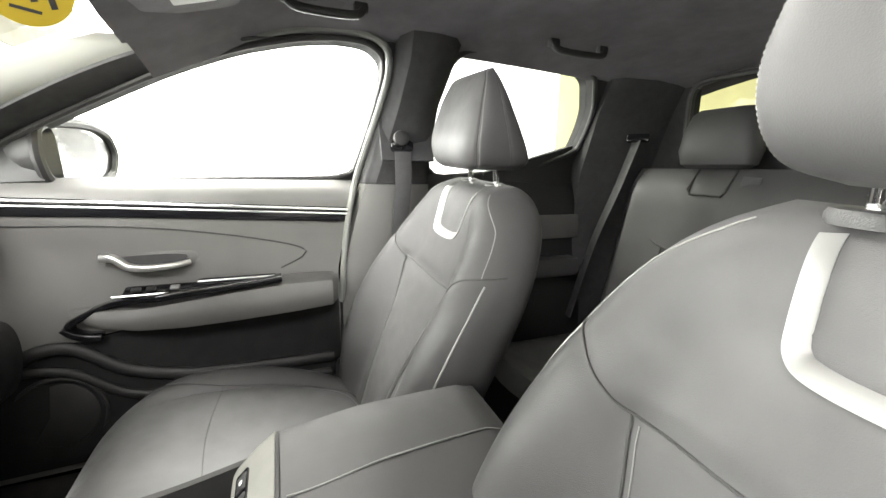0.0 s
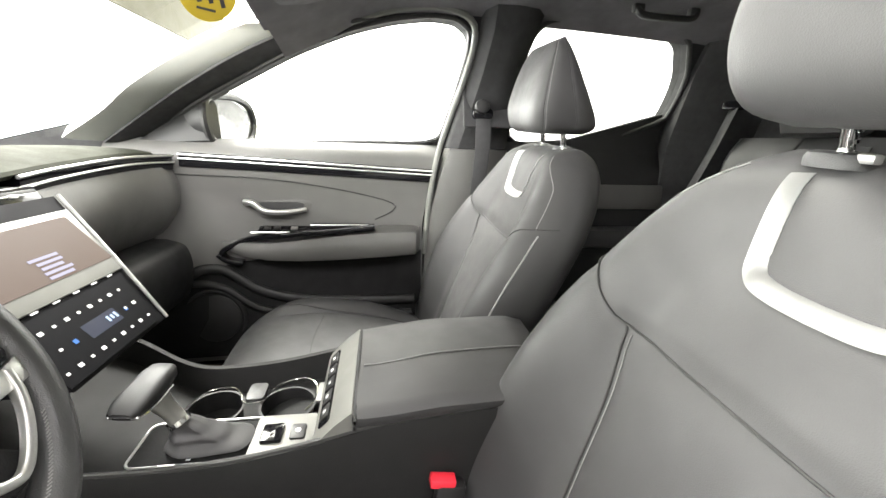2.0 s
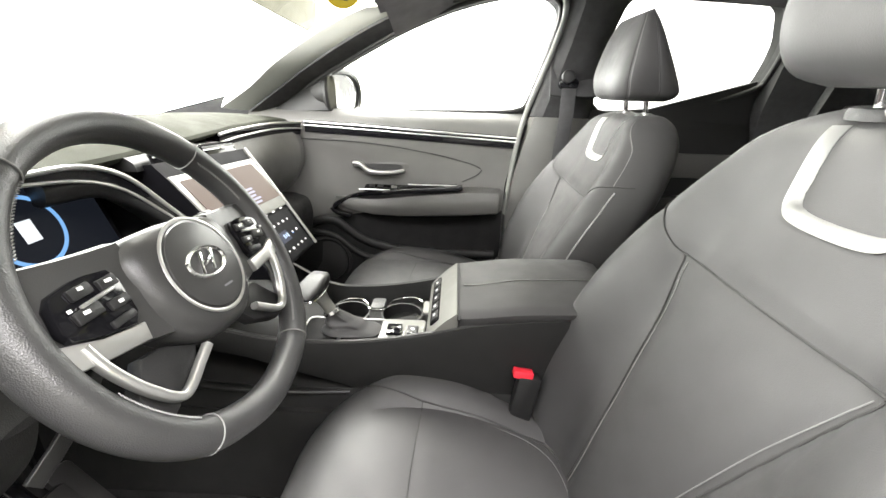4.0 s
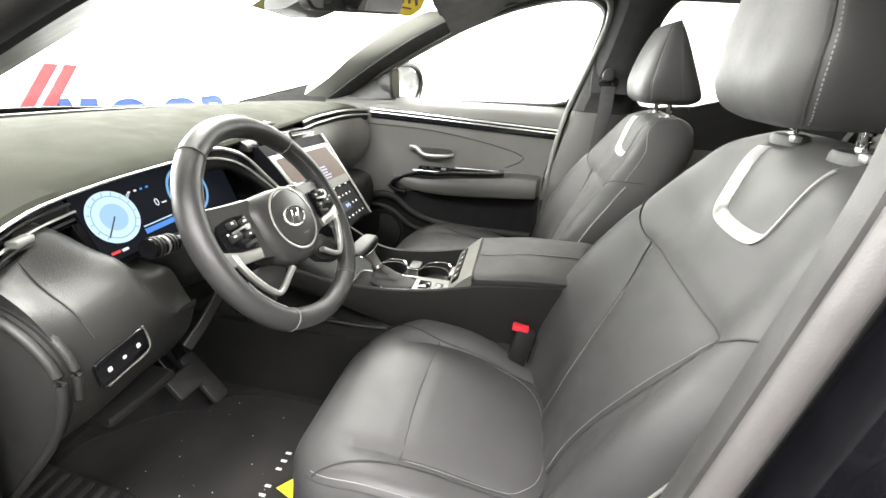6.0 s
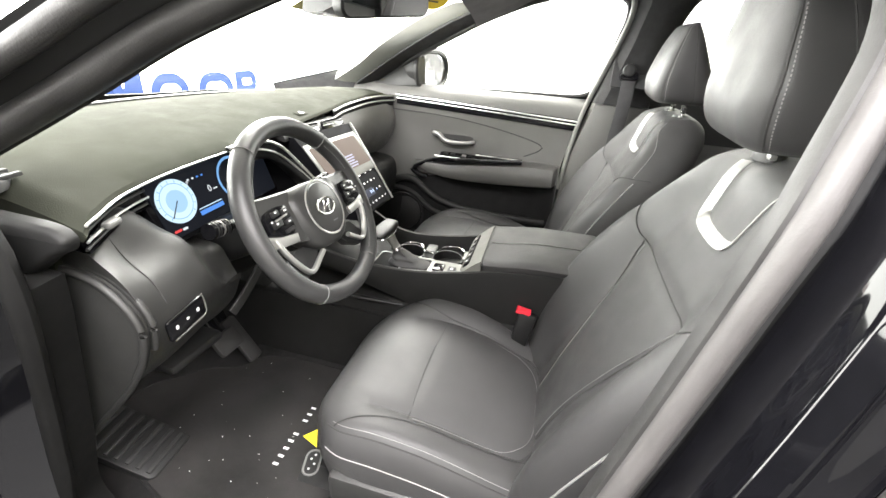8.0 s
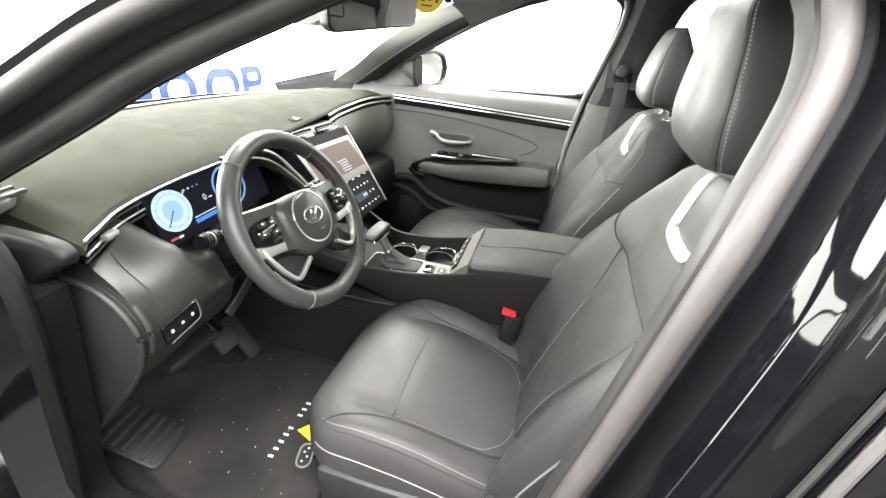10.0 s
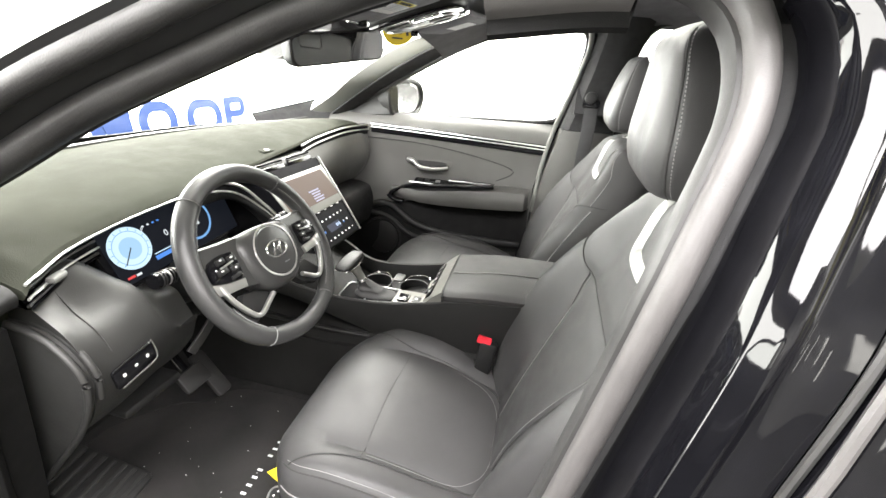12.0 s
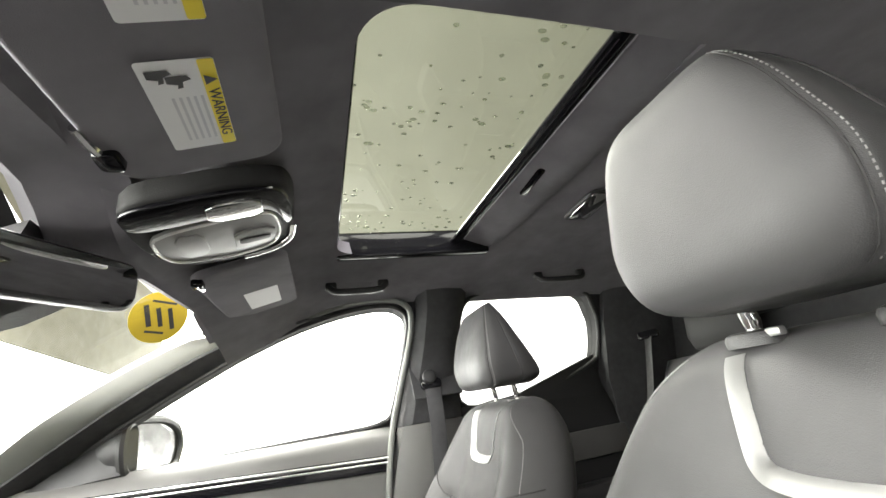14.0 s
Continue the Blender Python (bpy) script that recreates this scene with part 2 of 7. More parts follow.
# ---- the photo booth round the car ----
# Walls give off light themselves, in place of lamps that would light them.
WALLW = glow("glowing_booth_wall", (1.0, 0.985, 0.945), WALL_GLOW * 0.45)
WALLN = glow("glowing_sign_wall", (1.0, 0.985, 0.945), WALL_GLOW * 0.86)
CEILM = mat("cream_ceiling_paint", (0.40, 0.397, 0.345), 0.9, var=0.05, scale=2)
FLOORM = mat("grey_booth_floor", (0.055, 0.055, 0.053), 0.30, var=0.08, scale=3)


def room_box(name, lo, hi, material, label, category):
    c = [(a + b) / 2 for a, b in zip(lo, hi)]
    ob = obj(name, box([b - a for a, b in zip(lo, hi)], c, bevel=0), material, smooth=False)
    return tagged(ob, label, category, kind="structure")


RX0, RX1, RY0, RY1, RH = -4.5, 9.0, -7.0, 3.2, 4.4
room_box("ground", (RX0 - 0.2, RY0 - 0.2, -0.2), (RX1 + 0.2, RY1 + 0.2, 0.0), FLOORM, "smooth dark grey floor of the photo booth", "floor")
room_box("wall_east", (RX1, RY0, 0), (RX1 + 0.15, RY1, RH), WALLW, "bright white glowing wall of the photo booth", "wall")
PILLARB = mat("satin_black_pillar", (0.010, 0.010, 0.010), 0.40, var=0.2, scale=10, spec=0.4, bump=0.1, bscale=600)
# Unseen wall, coloured dark so the black paint mirrors little.
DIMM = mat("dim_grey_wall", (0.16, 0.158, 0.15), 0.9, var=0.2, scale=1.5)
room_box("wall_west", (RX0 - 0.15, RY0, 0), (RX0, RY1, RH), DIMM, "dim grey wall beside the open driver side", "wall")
room_box("wall_north", (RX0, RY1, 0), (RX1, RY1 + 0.15, 2.62), WALLN, "bright white glowing wall that carries the dealer sign", "wall")
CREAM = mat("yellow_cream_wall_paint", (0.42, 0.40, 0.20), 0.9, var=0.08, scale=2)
room_box("wall_south", (RX0, RY0 - 0.15, 0), (RX1, RY0, RH), CREAM, "plain cream wall behind the car", "wall")
room_box("ceiling", (RX0 - 0.2, RY0 - 0.2, RH), (RX1 + 0.2, RY1 + 0.2, RH + 0.1), CEILM, "plain cream painted ceiling", "ceiling")
# Darker copy of the ceiling cream: the wall's dimness is put into its colour.
CREAM_SHADED = mat("shaded_cream_wall", (0.085, 0.081, 0.060), 0.9, var=0.08, scale=2)
room_box("trim_north", (RX0, RY1 + 0.002, 2.622), (RX1, RY1 + 0.15, RH), CREAM_SHADED, "cream wall above the glowing wall, its dimness put into the colour", "wall")

# Dealer sign, as plain shapes in its colours.
sign = thing("wall_sign", "large red and blue sign on the white wall", "sign", (1.6, RY1 - 0.015, 0.7))
BLUES = mat("blue_sign_paint", (0.006, 0.030, 0.14), 0.6, var=0.05)
REDS = mat("red_sign_paint", (0.16, 0.010, 0.018), 0.6, var=0.05)


def sg(name, bm, material):
    bmesh.ops.transform(bm, matrix=Matrix.Translation((-1.6, -RY1 + 0.015, -0.7)), verts=bm.verts)
    return part(name, bm, material, sign, "", False)


def flat_on_wall(x, z):
    return Matrix.Translation((x, RY1 - 0.006, z)) @ pose(0, 0, 0, 90)


for x, w in ((1.97, 0.38), (2.49, 0.44)):
    sg("blue_ring", sweep(bmesh.new(), [V(x + a, RY1 - 0.01, 0.82 + b) for a, b in rrect(w - 0.08, 0.26, 0.12, 6)], rrect(0.085, 0.012, 0.002, 1), up=V(0, 1, 0), closed=True), BLUES)
for x in (1.43, 1.66):
    sg("blue_block", slab(rrect(0.10, 0.32, 0.01), 0.012, flat_on_wall(x, 0.84)), BLUES)
sg("blue_block", slab([(-0.13, 0.16), (-0.04, 0.16), (0.0, 0.03), (0.04, 0.16), (0.13, 0.16), (0.03, -0.16), (-0.03, -0.16)], 0.012, pose(0, -0.005, 0) @ flat_on_wall(1.545, 0.84)), BLUES)
sg("blue_block", slab(rrect(0.09, 0.34, 0.01), 0.012, flat_on_wall(2.80, 0.83)), BLUES)
sg("blue_ring", sweep(bmesh.new(), [V(2.92 + a, RY1 - 0.01, 0.90 + b) for a, b in rrect(0.22, 0.14, 0.06, 6)], rrect(0.075, 0.012, 0.002, 1), up=V(0, 1, 0), closed=True), BLUES)
for k in range(2):
    sg("red_bar", slab([(-0.22, -0.20), (-0.13, -0.20), (0.20, 0.20), (0.11, 0.20)], 0.012, pose(0, -0.010 - 0.004 * k, 0) @ flat_on_wall(1.30 + 0.125 * k, 1.02)), REDS)
sg("red_bar", slab([(-0.06, -0.20), (0.04, -0.20), (-0.14, 0.06), (-0.24, 0.06)], 0.012, pose(0, -0.018, 0) @ flat_on_wall(1.10, 0.90)), REDS)

# tall light strips on the dim wall, out of view, placed for streaks mirrored in the black paint
STRIP = glow("light_strip_face", (1.0, 0.97, 0.90), 7.0)
for y, z, h in ((-3.4, 1.5, 1.6), (-1.9, 1.7, 1.5), (-0.7, 1.3, 1.0), (0.6, 2.0, 1.2), (2.0, 1.5, 1.6)):
    ls = thing("light_strip", "bright tall light strip on the dim booth wall", "wall lamp", (RX0 + 0.03, y, z - h / 2), "light strips")
    for nm, bmx, mt in (("strip_case", box((0.05, 0.20, h), (0, 0, h / 2), 0.01), SATIN), ("strip_face", box((0.01, 0.16, h - 0.04), (0.028, 0, h / 2), 0.003), STRIP)):
        part(nm, bmx, mt, ls, "", False)

# Lit panels out of view, added so the black paint mirrors pale patches.
PANEL = glow("panel_face", (1.0, 0.98, 0.93), 3.0)
for y, z, w, h in ((-5.6, 2.9, 2.2, 2.4), (-3.0, 3.2, 0.5, 1.8)):
    lp = thing("unseen_panel", "large pale lit panel on the unseen side of the booth", "wall lamp", (RX0 + 0.03, y, z - h / 2), "light panels")
    for nm, bmx, mt in (("panel_case", box((0.05, w, h), (0, 0, h / 2), 0.01), SATIN), ("panel_diffuser", box((0.01, w - 0.06, h - 0.06), (0.028, 0, h / 2), 0.003), PANEL)):
        part(nm, bmx, mt, lp, "", False)

# ---- car body shell ----
# Side plane of the cabin: leans inward with height.
SILL_Z = 1.165


def side_x(z, base=0.80):
    return base - 0.55 * (z - SILL_Z)


# Front door window, passenger side: (y, z) going round from the rear lower corner.
FWIN = [(-0.120, 1.165), (-0.145, 1.250), (-0.168, 1.340), (-0.186, 1.430), (-0.180, 1.472), (-0.140, 1.496), (-0.070, 1.499), (0.03, 1.486),
        (0.15, 1.457), (0.30, 1.402), (0.45, 1.332), (0.60, 1.258), (0.70, 1.200), (0.755, 1.158), (0.63, 1.150), (0.40, 1.155), (0.15, 1.160)]
RWIN = [(-0.350, 1.166), (-0.343, 1.345), (-0.350, 1.430), (-0.370, 1.482), (-0.405, 1.508), (-0.46, 1.514), (-0.60, 1.511), (-0.76, 1.505), (-0.818, 1.500),
        (-0.856, 1.478), (-0.876, 1.440), (-0.896, 1.405), (-0.905, 1.350), (-0.904, 1.296), (-0.897, 1.264), (-0.75, 1.204), (-0.55, 1.182)]


def side_wall(name, side, thick, material, base, label, y0=-1.25, y1=1.35, z0=1.05, z1=1.60, holes=(FWIN, RWIN)):
    """One flat, leaning body side with real openings, cut by a fill of its outlines."""
    bm = bmesh.new()
    loops = [[V(y0, z0), V(y1, z0), V(y1, 1.10), V(0.72, 1.25), V(0.35, z1 - 0.11), V(-0.05, z1), V(y0, z1)]] + [dense(h) for h in holes]
    edges = []
    for lp in loops:
        vs = [bm.verts.new((side * side_x(p[1], base), p[0], p[1])) for p in lp]
        edges += [bm.edges.new((a, b)) for a, b in zip(vs, vs[1:] + vs[:1])]
    bmesh.ops.triangle_fill(bm, use_beauty=True, use_dissolve=False, edges=edges)
    bmesh.ops.recalc_face_normals(bm, faces=bm.faces)
    ret = bmesh.ops.extrude_face_region(bm, geom=bm.faces[:])
    for v in [g for g in ret["geom"] if isinstance(g, bmesh.types.BMVert)]:
        v.co.x += side * thick
    return bm


body = thing("car", "black car with roof, pillars and windows, driver door open", "car", (0, 0, 0.2))
body_inv = Matrix.Translation((0, 0, -0.2))


def bp(name, bm, material, label="", parent=None, smooth=True):
    bmesh.ops.transform(bm, matrix=body_inv, verts=bm.verts)
    return part(name, bm, material, parent or body, label, smooth)


bp("side_panel", side_wall("side", 1, 0.07, CLOTH, 0.80, ""), CLOTH, "dark cloth-covered pillars and window surrounds", smooth=False)
for nm, win in (("window_seal", FWIN), ("window_seal", RWIN)):
    loop = [V(side_x(p[1], 0.80) - 0.004, p[0], p[1]) for p in dense(win)]
    bp(nm, tube(loop, 0.008, 8, closed=True, up=V(1, 0, 0.3)), RUBBER, "black rubber window seal")
    bm = bmesh.new()
    vs = [bm.verts.new((side_x(p[1], 0.80) + 0.035, p[0], p[1])) for p in dense(win)]
    bm.faces.new(vs)
    pane = bp("side_window", bm, PANE if win is FWIN else PRIVACY, "clear side window" if win is FWIN else "dark tinted rear side window", smooth=False)
    pane.visible_shadow = win is not FWIN

# Roof lining with the sunroof opening.
ROOF = [(-1.30, 1.50), (-0.90, 1.535), (-0.40, 1.555), (0.0, 1.553), (0.10, 1.535), (0.20, 1.490), (0.30, 1.445), (0.38, 1.405)]


def roof_z(x, y):
    return interp(y, ROOF) - 0.05 * (abs(x) / 0.6) ** 2.6 + 0.0785 * (min(x, 0.30) - 0.30) + (0.070 + 0.05 * smoothstep(-0.30, -0.60, x)) * smoothstep(0.17, 0.28, y) * smoothstep(-0.02, -0.13, x)


SUN = dict(x0=-0.36, x1=0.315, y0=-0.36, y1=0.035)
bm = bmesh.new()
nx, ny = 44, 60


def in_sun(x, y, pad=0.0):
    return SUN["x0"] - pad < x < SUN["x1"] + pad and SUN["y0"] - pad < y < SUN["y1"] + pad


xs = sorted([-0.64 + 1.28 * i / nx for i in range(nx + 1)] + [SUN["x0"], SUN["x1"]])
ys = sorted([-1.28 + 1.60 * j / ny for j in range(ny + 1)] + [SUN["y0"], SUN["y1"]])
vv = {}
for a, b in zip(xs, xs[1:]):
    for c, d in zip(ys, ys[1:]):
        if in_sun((a + b) / 2, (c + d) / 2):
            continue
        q = []
        for x, y in ((a, c), (b, c), (b, d), (a, d)):
            k = (round(x, 5), round(y, 5))
            if k not in vv:
                vv[k] = bm.verts.new((x, y, roof_z(x, y)))
            q.append(vv[k])
        bm.faces.new(q)
# rounded front corners of the opening
for cx, sx in ((SUN["x0"], 1), (SUN["x1"], -1)):
    arc = [(cx + sx * 0.055 * (1 - math.sin(a)), SUN["y1"] - 0.055 * (1 - math.cos(a))) for a in [math.pi / 2 * i / 10 for i in range(11)]]
    pts = [(cx, SUN["y1"])] + arc
    vs = [bm.verts.new((x, y, roof_z(x, y) - 0.0005)) for x, y in pts]
    for a, b in zip(vs[1:], vs[2:]):
        bm.faces.new((vs[0], a, b) if sx > 0 else (vs[0], b, a))
ret = bmesh.ops.extrude_face_region(bm, geom=bm.faces[:])
for v in [g for g in ret["geom"] if isinstance(g, bmesh.types.BMVert)]:
    v.co.z += 0.03
lining = obj("ceiling_lining", bm, LINER)
tagged(lining, "dark grey fabric roof lining of the car", "roof lining", kind="structure")

# ---- pillars, screens, roof edges ----
GL = [(0.690, 0.930, 1.150), (0.655, 0.800, 1.222), (0.617, 0.700, 1.287), (0.618, 0.560, 1.376), (0.612, 0.460, 1.425), (0.600, 0.400, 1.445)]
WL = [(0.800, 0.770, 1.150), (0.756, 0.600, 1.262), (0.712, 0.450, 1.336), (0.672, 0.300, 1.406), (0.642, 0.150, 1.461), (0.624, 0.030, 1.492)]


def bridge(a, b, depth, n=6):
    """A pillar between two edge lines, with a gently rounded inner face and a given depth outward."""
    ca, cb = curve(a, n), curve(b, n)
    rings = []
    for p, q in zip(ca, cb):
        side = 1 if p.x > 0 else -1
        out = V(side * depth, 0.02, depth * 0.5)
        mid = (p + q) / 2
        rings.append([p, p * 0.75 + q * 0.25 - out * 0.16, mid - out * 0.22, p * 0.25 + q * 0.75 - out * 0.16, q, q + out, mid + out * 1.2, p + out])
    return loft(bmesh.new(), rings)


# One pillar in two tones: the light near the glass is in the colour.
bp("windscreen_pillar", bridge(WL, GL, 0.06), GREYTRIM, "windscreen pillar trim, its lit half in a pale grey-green")
ca_, cb_ = curve(WL, 6), curve(GL, 6)
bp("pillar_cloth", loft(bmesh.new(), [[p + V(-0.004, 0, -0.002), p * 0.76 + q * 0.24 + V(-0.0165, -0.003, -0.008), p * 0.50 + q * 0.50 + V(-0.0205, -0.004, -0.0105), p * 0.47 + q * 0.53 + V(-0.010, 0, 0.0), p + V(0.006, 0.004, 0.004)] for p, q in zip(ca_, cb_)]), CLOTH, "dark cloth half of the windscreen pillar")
# mirror quarter: dark triangle at the front of the door window
bp("mirror_gusset", slab([(0.575, 1.150), (0.79, 1.140), (0.585, 1.268)], 0.02, Matrix(((0, 0, -1, 0.775), (1, 0, 0, 0), (0, 1, 0, 0), (0, 0, 0, 1))), 0.004), HARD, "black triangular mirror gusset")
# driver side opening: the door is open, so only the body edge shows
DA = [(-0.735, 0.640, 1.090), (-0.702, 0.546, 1.145), (-0.672, 0.443, 1.204), (-0.643, 0.349, 1.260), (-0.612, 0.235, 1.313), (-0.595, 0.12, 1.359), (-0.585, -0.02, 1.397), (-0.568, -0.12, 1.408)]
DB = [(x - 0.026, y + 0.022, z + 0.079) for x, y, z in DA]
ca, cb = curve(DA, 6), curve(DB, 6)
rings = []
for p, q in zip(ca, cb):
    w = V(0.10, 0.06, 0.02)
    rings.append([p, p * 0.65 + q * 0.35 + V(-0.030, 0, 0), p * 0.35 + q * 0.65 + V(-0.040, 0, 0.01), q, q + w, p + w * 0.9])
bp("driver_pillar", loft(bmesh.new(), rings), PILLARB, "black painted body edge over the driver door opening")
bp("door_seal", sweep(bmesh.new(), [p + V(-0.018, 0, 0.014) for p in ca], ring2(0.019, 14, 1.0, 0.8)), RUBBER, "grey-black rubber door seal")
bp("door_seal", sweep(bmesh.new(), [p * 0.5 + q * 0.5 + V(-0.044, 0, 0.0) for p, q in zip(ca, cb)], ring2(0.012, 12)), RUBBER, "black rubber door seal")
bp("pillar_trim", loft(bmesh.new(), [[p + V(0.002, 0.002, 0.004), p + V(0.07, 0.06, 0.030), p + V(0.07, 0.06, 0.05), p + V(0.002, 0.002, 0.02)] for p in ca]), CLOTH, "dark pillar trim inside the seal")

# B pillar, passenger side: cloth upper part, smooth lower cover
bm = bmesh.new()
rows = []
for z, x, y0, y1 in ((0.45, 0.70, -0.065, -0.42), (0.80, 0.715, -0.065, -0.40), (0.95, 0.715, -0.085, -0.37), (1.06, 0.708, -0.112, -0.345), (1.15, 0.690, -0.138, -0.338)):
    rows.append([V(x + 0.08, y0, z), V(x + 0.02, y0 - 0.010, z), V(x, y0 - 0.05, z), V(x - 0.004, (y0 + y1) / 2, z), V(x + 0.004, y1 + 0.04, z), V(x + 0.03, y1, z), V(x + 0.09, y1, z)])
loft(bm, rows)
bp("pillar_lower", bm, DOORSKIN, "grey plastic lower pillar cover")
bm = bmesh.new()
rows = []
for z, x, y0, y1 in ((1.152, 0.688, -0.140, -0.338), (1.25, 0.658, -0.165, -0.335), (1.36, 0.615, -0.190, -0.340), (1.46, 0.570, -0.205, -0.365), (1.52, 0.545, -0.205, -0.38)):
    rows.append([V(x + 0.09, y0, z), V(x + 0.03, y0 - 0.006, z), V(x, y0 - 0.03, z), V(x - 0.004, (y0 + y1) / 2, z), V(x + 0.004, y1 + 0.03, z), V(x + 0.03, y1 + 0.004, z), V(x + 0.09, y1, z)])
loft(bm, rows)
bp("pillar_upper", bm, CLOTH, "dark cloth upper pillar cover")
bp("pillar_core", box((0.06, 0.16, 0.72), (0.815, -0.13, 0.79), 0.0), PAINT, "black painted body behind the door edge", smooth=False)
bp("door_seal", tube(curve([(0.735, -0.072, 0.80), (0.735, -0.090, 1.00), (0.735, -0.118, 1.15), (0.705, -0.150, 1.26), (0.66, -0.178, 1.36), (0.62, -0.192, 1.44), (0.600, -0.182, 1.485), (0.590, -0.13, 1.508), (0.592, -0.05, 1.512), (0.605, 0.05, 1.497), (0.630, 0.18, 1.460)], 6), 0.009, 8), GREYTRIM, "grey rubber door seal")
# roof side rails over the windows
for s in (1,):
    rings = []
    for y, z, x in ((0.36, 1.435, 0.590), (0.20, 1.475, 0.585), (0.05, 1.505, 0.575), (-0.15, 1.520, 0.560), (-0.45, 1.523, 0.560), (-0.80, 1.518, 0.555), (-1.0, 1.50, 0.54), (-1.25, 1.46, 0.52)):
        rings.append([V(s * x, y, z), V(s * (x - 0.035), y, z + 0.006), V(s * (x - 0.09), y, z + 0.014), V(s * (x - 0.15), y, z + 0.03), V(s * (x - 0.15), y, z + 0.06), V(s * (x + 0.08), y, z + 0.05), V(s * (x + 0.07), y, z - 0.01)])
    bp("roof_rail", loft(bmesh.new(), rings), LINER, "dark fabric roof edge above the windows")
rings = []
for y, z, x in ((0.30, 1.47, -0.57), (0.10, 1.47, -0.585), (-0.1, 1.485, -0.60), (-0.45, 1.50, -0.60), (-1.25, 1.47, -0.58)):
    rings.append([V(x, y, z), V(x + 0.06, y, z + 0.006), V(x + 0.12, y, z + 0.03), V(x + 0.10, y, z + 0.08), V(x - 0.08, y, z + 0.06)])
bp("roof_rail", loft(bmesh.new(), rings), LINER, "dark fabric roof edge over the driver door")

# outer roof skin
bp("roof_skin", join(*[box([b - a for a, b in zip(lo, hi)], [(a + b) / 2 for a, b in zip(lo, hi)], 0.008) for lo, hi in (((-0.66, -1.35, 1.600), (0.66, SUN["y0"] - 0.10, 1.630)), ((-0.60, SUN["y1"] + 0.03, 1.575), (0.60, 0.16, 1.598)), ((-0.66, SUN["y0"] - 0.099, 1.600), (SUN["x0"] - 0.05, SUN["y1"] + 0.029, 1.630)), ((SUN["x1"] + 0.05, SUN["y0"] - 0.099, 1.600), (0.66, SUN["y1"] + 0.029, 1.630)))]), PAINT, "black painted roof skin")
# front header and windscreen
def header_drop(x):
    return -0.02 * abs(x / 0.6) ** 3 + 0.0785 * x


def header_lift(x):
    """The header's front edge stays level over the driver half."""
    return (0.054 - 0.056 * smoothstep(-0.38, -0.60, x) - header_drop(x)) * smoothstep(-0.02, -0.13, x)


def header_ring(x):
    z, w, c, up = header_drop(x), smoothstep(0.05, 0.16, x), (x / 0.6) ** 2, header_lift(x)
    return [V(x, 0.290 - 0.04 * c, 1.446 + z + 0.55 * up), V(x, 0.345 - 0.042 * c, 1.428 + 0.012 * w + z + 0.74 * up), V(x, 0.385 - 0.023 * w - 0.045 * c, 1.402 + 0.030 * w + z + up), V(x, 0.402 - 0.022 * w - 0.045 * c, 1.412 + 0.028 * w + z + up), V(x, 0.33 - 0.04 * c, 1.51 + z + 0.5 * up)]


bp("roof_header", loft(bmesh.new(), [header_ring(-0.60 + 1.2 * i / 40) for i in range(41)]), LINER, "dark header over the windscreen")
bm = bmesh.new()


def screen(u, v):
    x = -0.70 + 1.40 * u
    k = (x / 0.70) ** 2
    a = V(x, glass_y0(x) + 0.02, 1.105 + 0.02 * k + 0.04 * x)
    b = V(x * 0.88, 0.415 - 0.06 * k, 1.432 + 0.01 * k + 0.0785 * x + 0.9 * header_lift(x * 0.88))
    return a + (b - a) * v + V(0, 0.02, 0.03) * (4 * v * (1 - v)) * 0.5


def glass_y0(x):
    return 1.12 - 0.19 * (abs(x) / 0.70) ** 2


grid(bm, screen, 24, 12)
wsc = bp("windscreen", bm, PANE, "clear laminated windscreen")
wsc.visible_shadow = False
def frit_v(u):
    return 0.070 - 0.064 * smoothstep(0.25, 0.75, u)


def frit_point(u, v, back, up):
    return screen(u, v) + V(0, back, up - 0.030 * smoothstep(0.62, 0.95, u))


bp("screen_frit", loft(bmesh.new(), [[frit_point(u, v, back, up) for v, back, up in ((0.0, 0.002, -0.060), (0.0, 0.002, -0.006), (frit_v(u), 0.004, -0.005), (frit_v(u), 0.007, -0.003), (0.0, 0.012, -0.004), (0.0, 0.012, -0.060))] for u in [i / 36 for i in range(37)]]), MATTE, "black printed band along the windscreen foot")
bp("mirror_blind", loft(bmesh.new(), [[screen(u0 + (u1 - u0) * i / 8, v) + V(0, -0.004, -0.004) for i in range(9)] + [screen(u0 + (u1 - u0) * i / 8, v) + V(0, 0.001, -0.001) for i in range(8, -1, -1)] for v, u0, u1 in ((0.995, 0.395, 0.640), (0.95, 0.400, 0.650), (0.88, 0.415, 0.660), (0.82, 0.435, 0.665), (0.785, 0.452, 0.655), (0.775, 0.475, 0.640))]), HARD, "black printed blind behind the mirror foot")
# sunroof frame and pane
S0 = SUN
cx, cy = (S0["x0"] + S0["x1"]) / 2, (S0["y0"] + S0["y1"]) / 2
lw, lh = S0["x1"] - S0["x0"], S0["y1"] - S0["y0"]
SUNM = Matrix.Translation((0.3, 0, 1.555)) @ Matrix.Rotation(radians(LEAN_CAR), 4, "Y") @ Matrix.Translation((-0.3, 0, -1.555))
bm = bmesh.new()
bm.faces.new([bm.verts.new(SUNM @ V(cx + x, cy + 0.02 + y, 1.596)) for x, y in rrect(lw + 0.10, lh + 0.06, 0.03)])
sr = bp("sunroof_pane", bm, TINT, "wet tinted glass sunroof with rain drops", smooth=False)
sr.visible_shadow = False
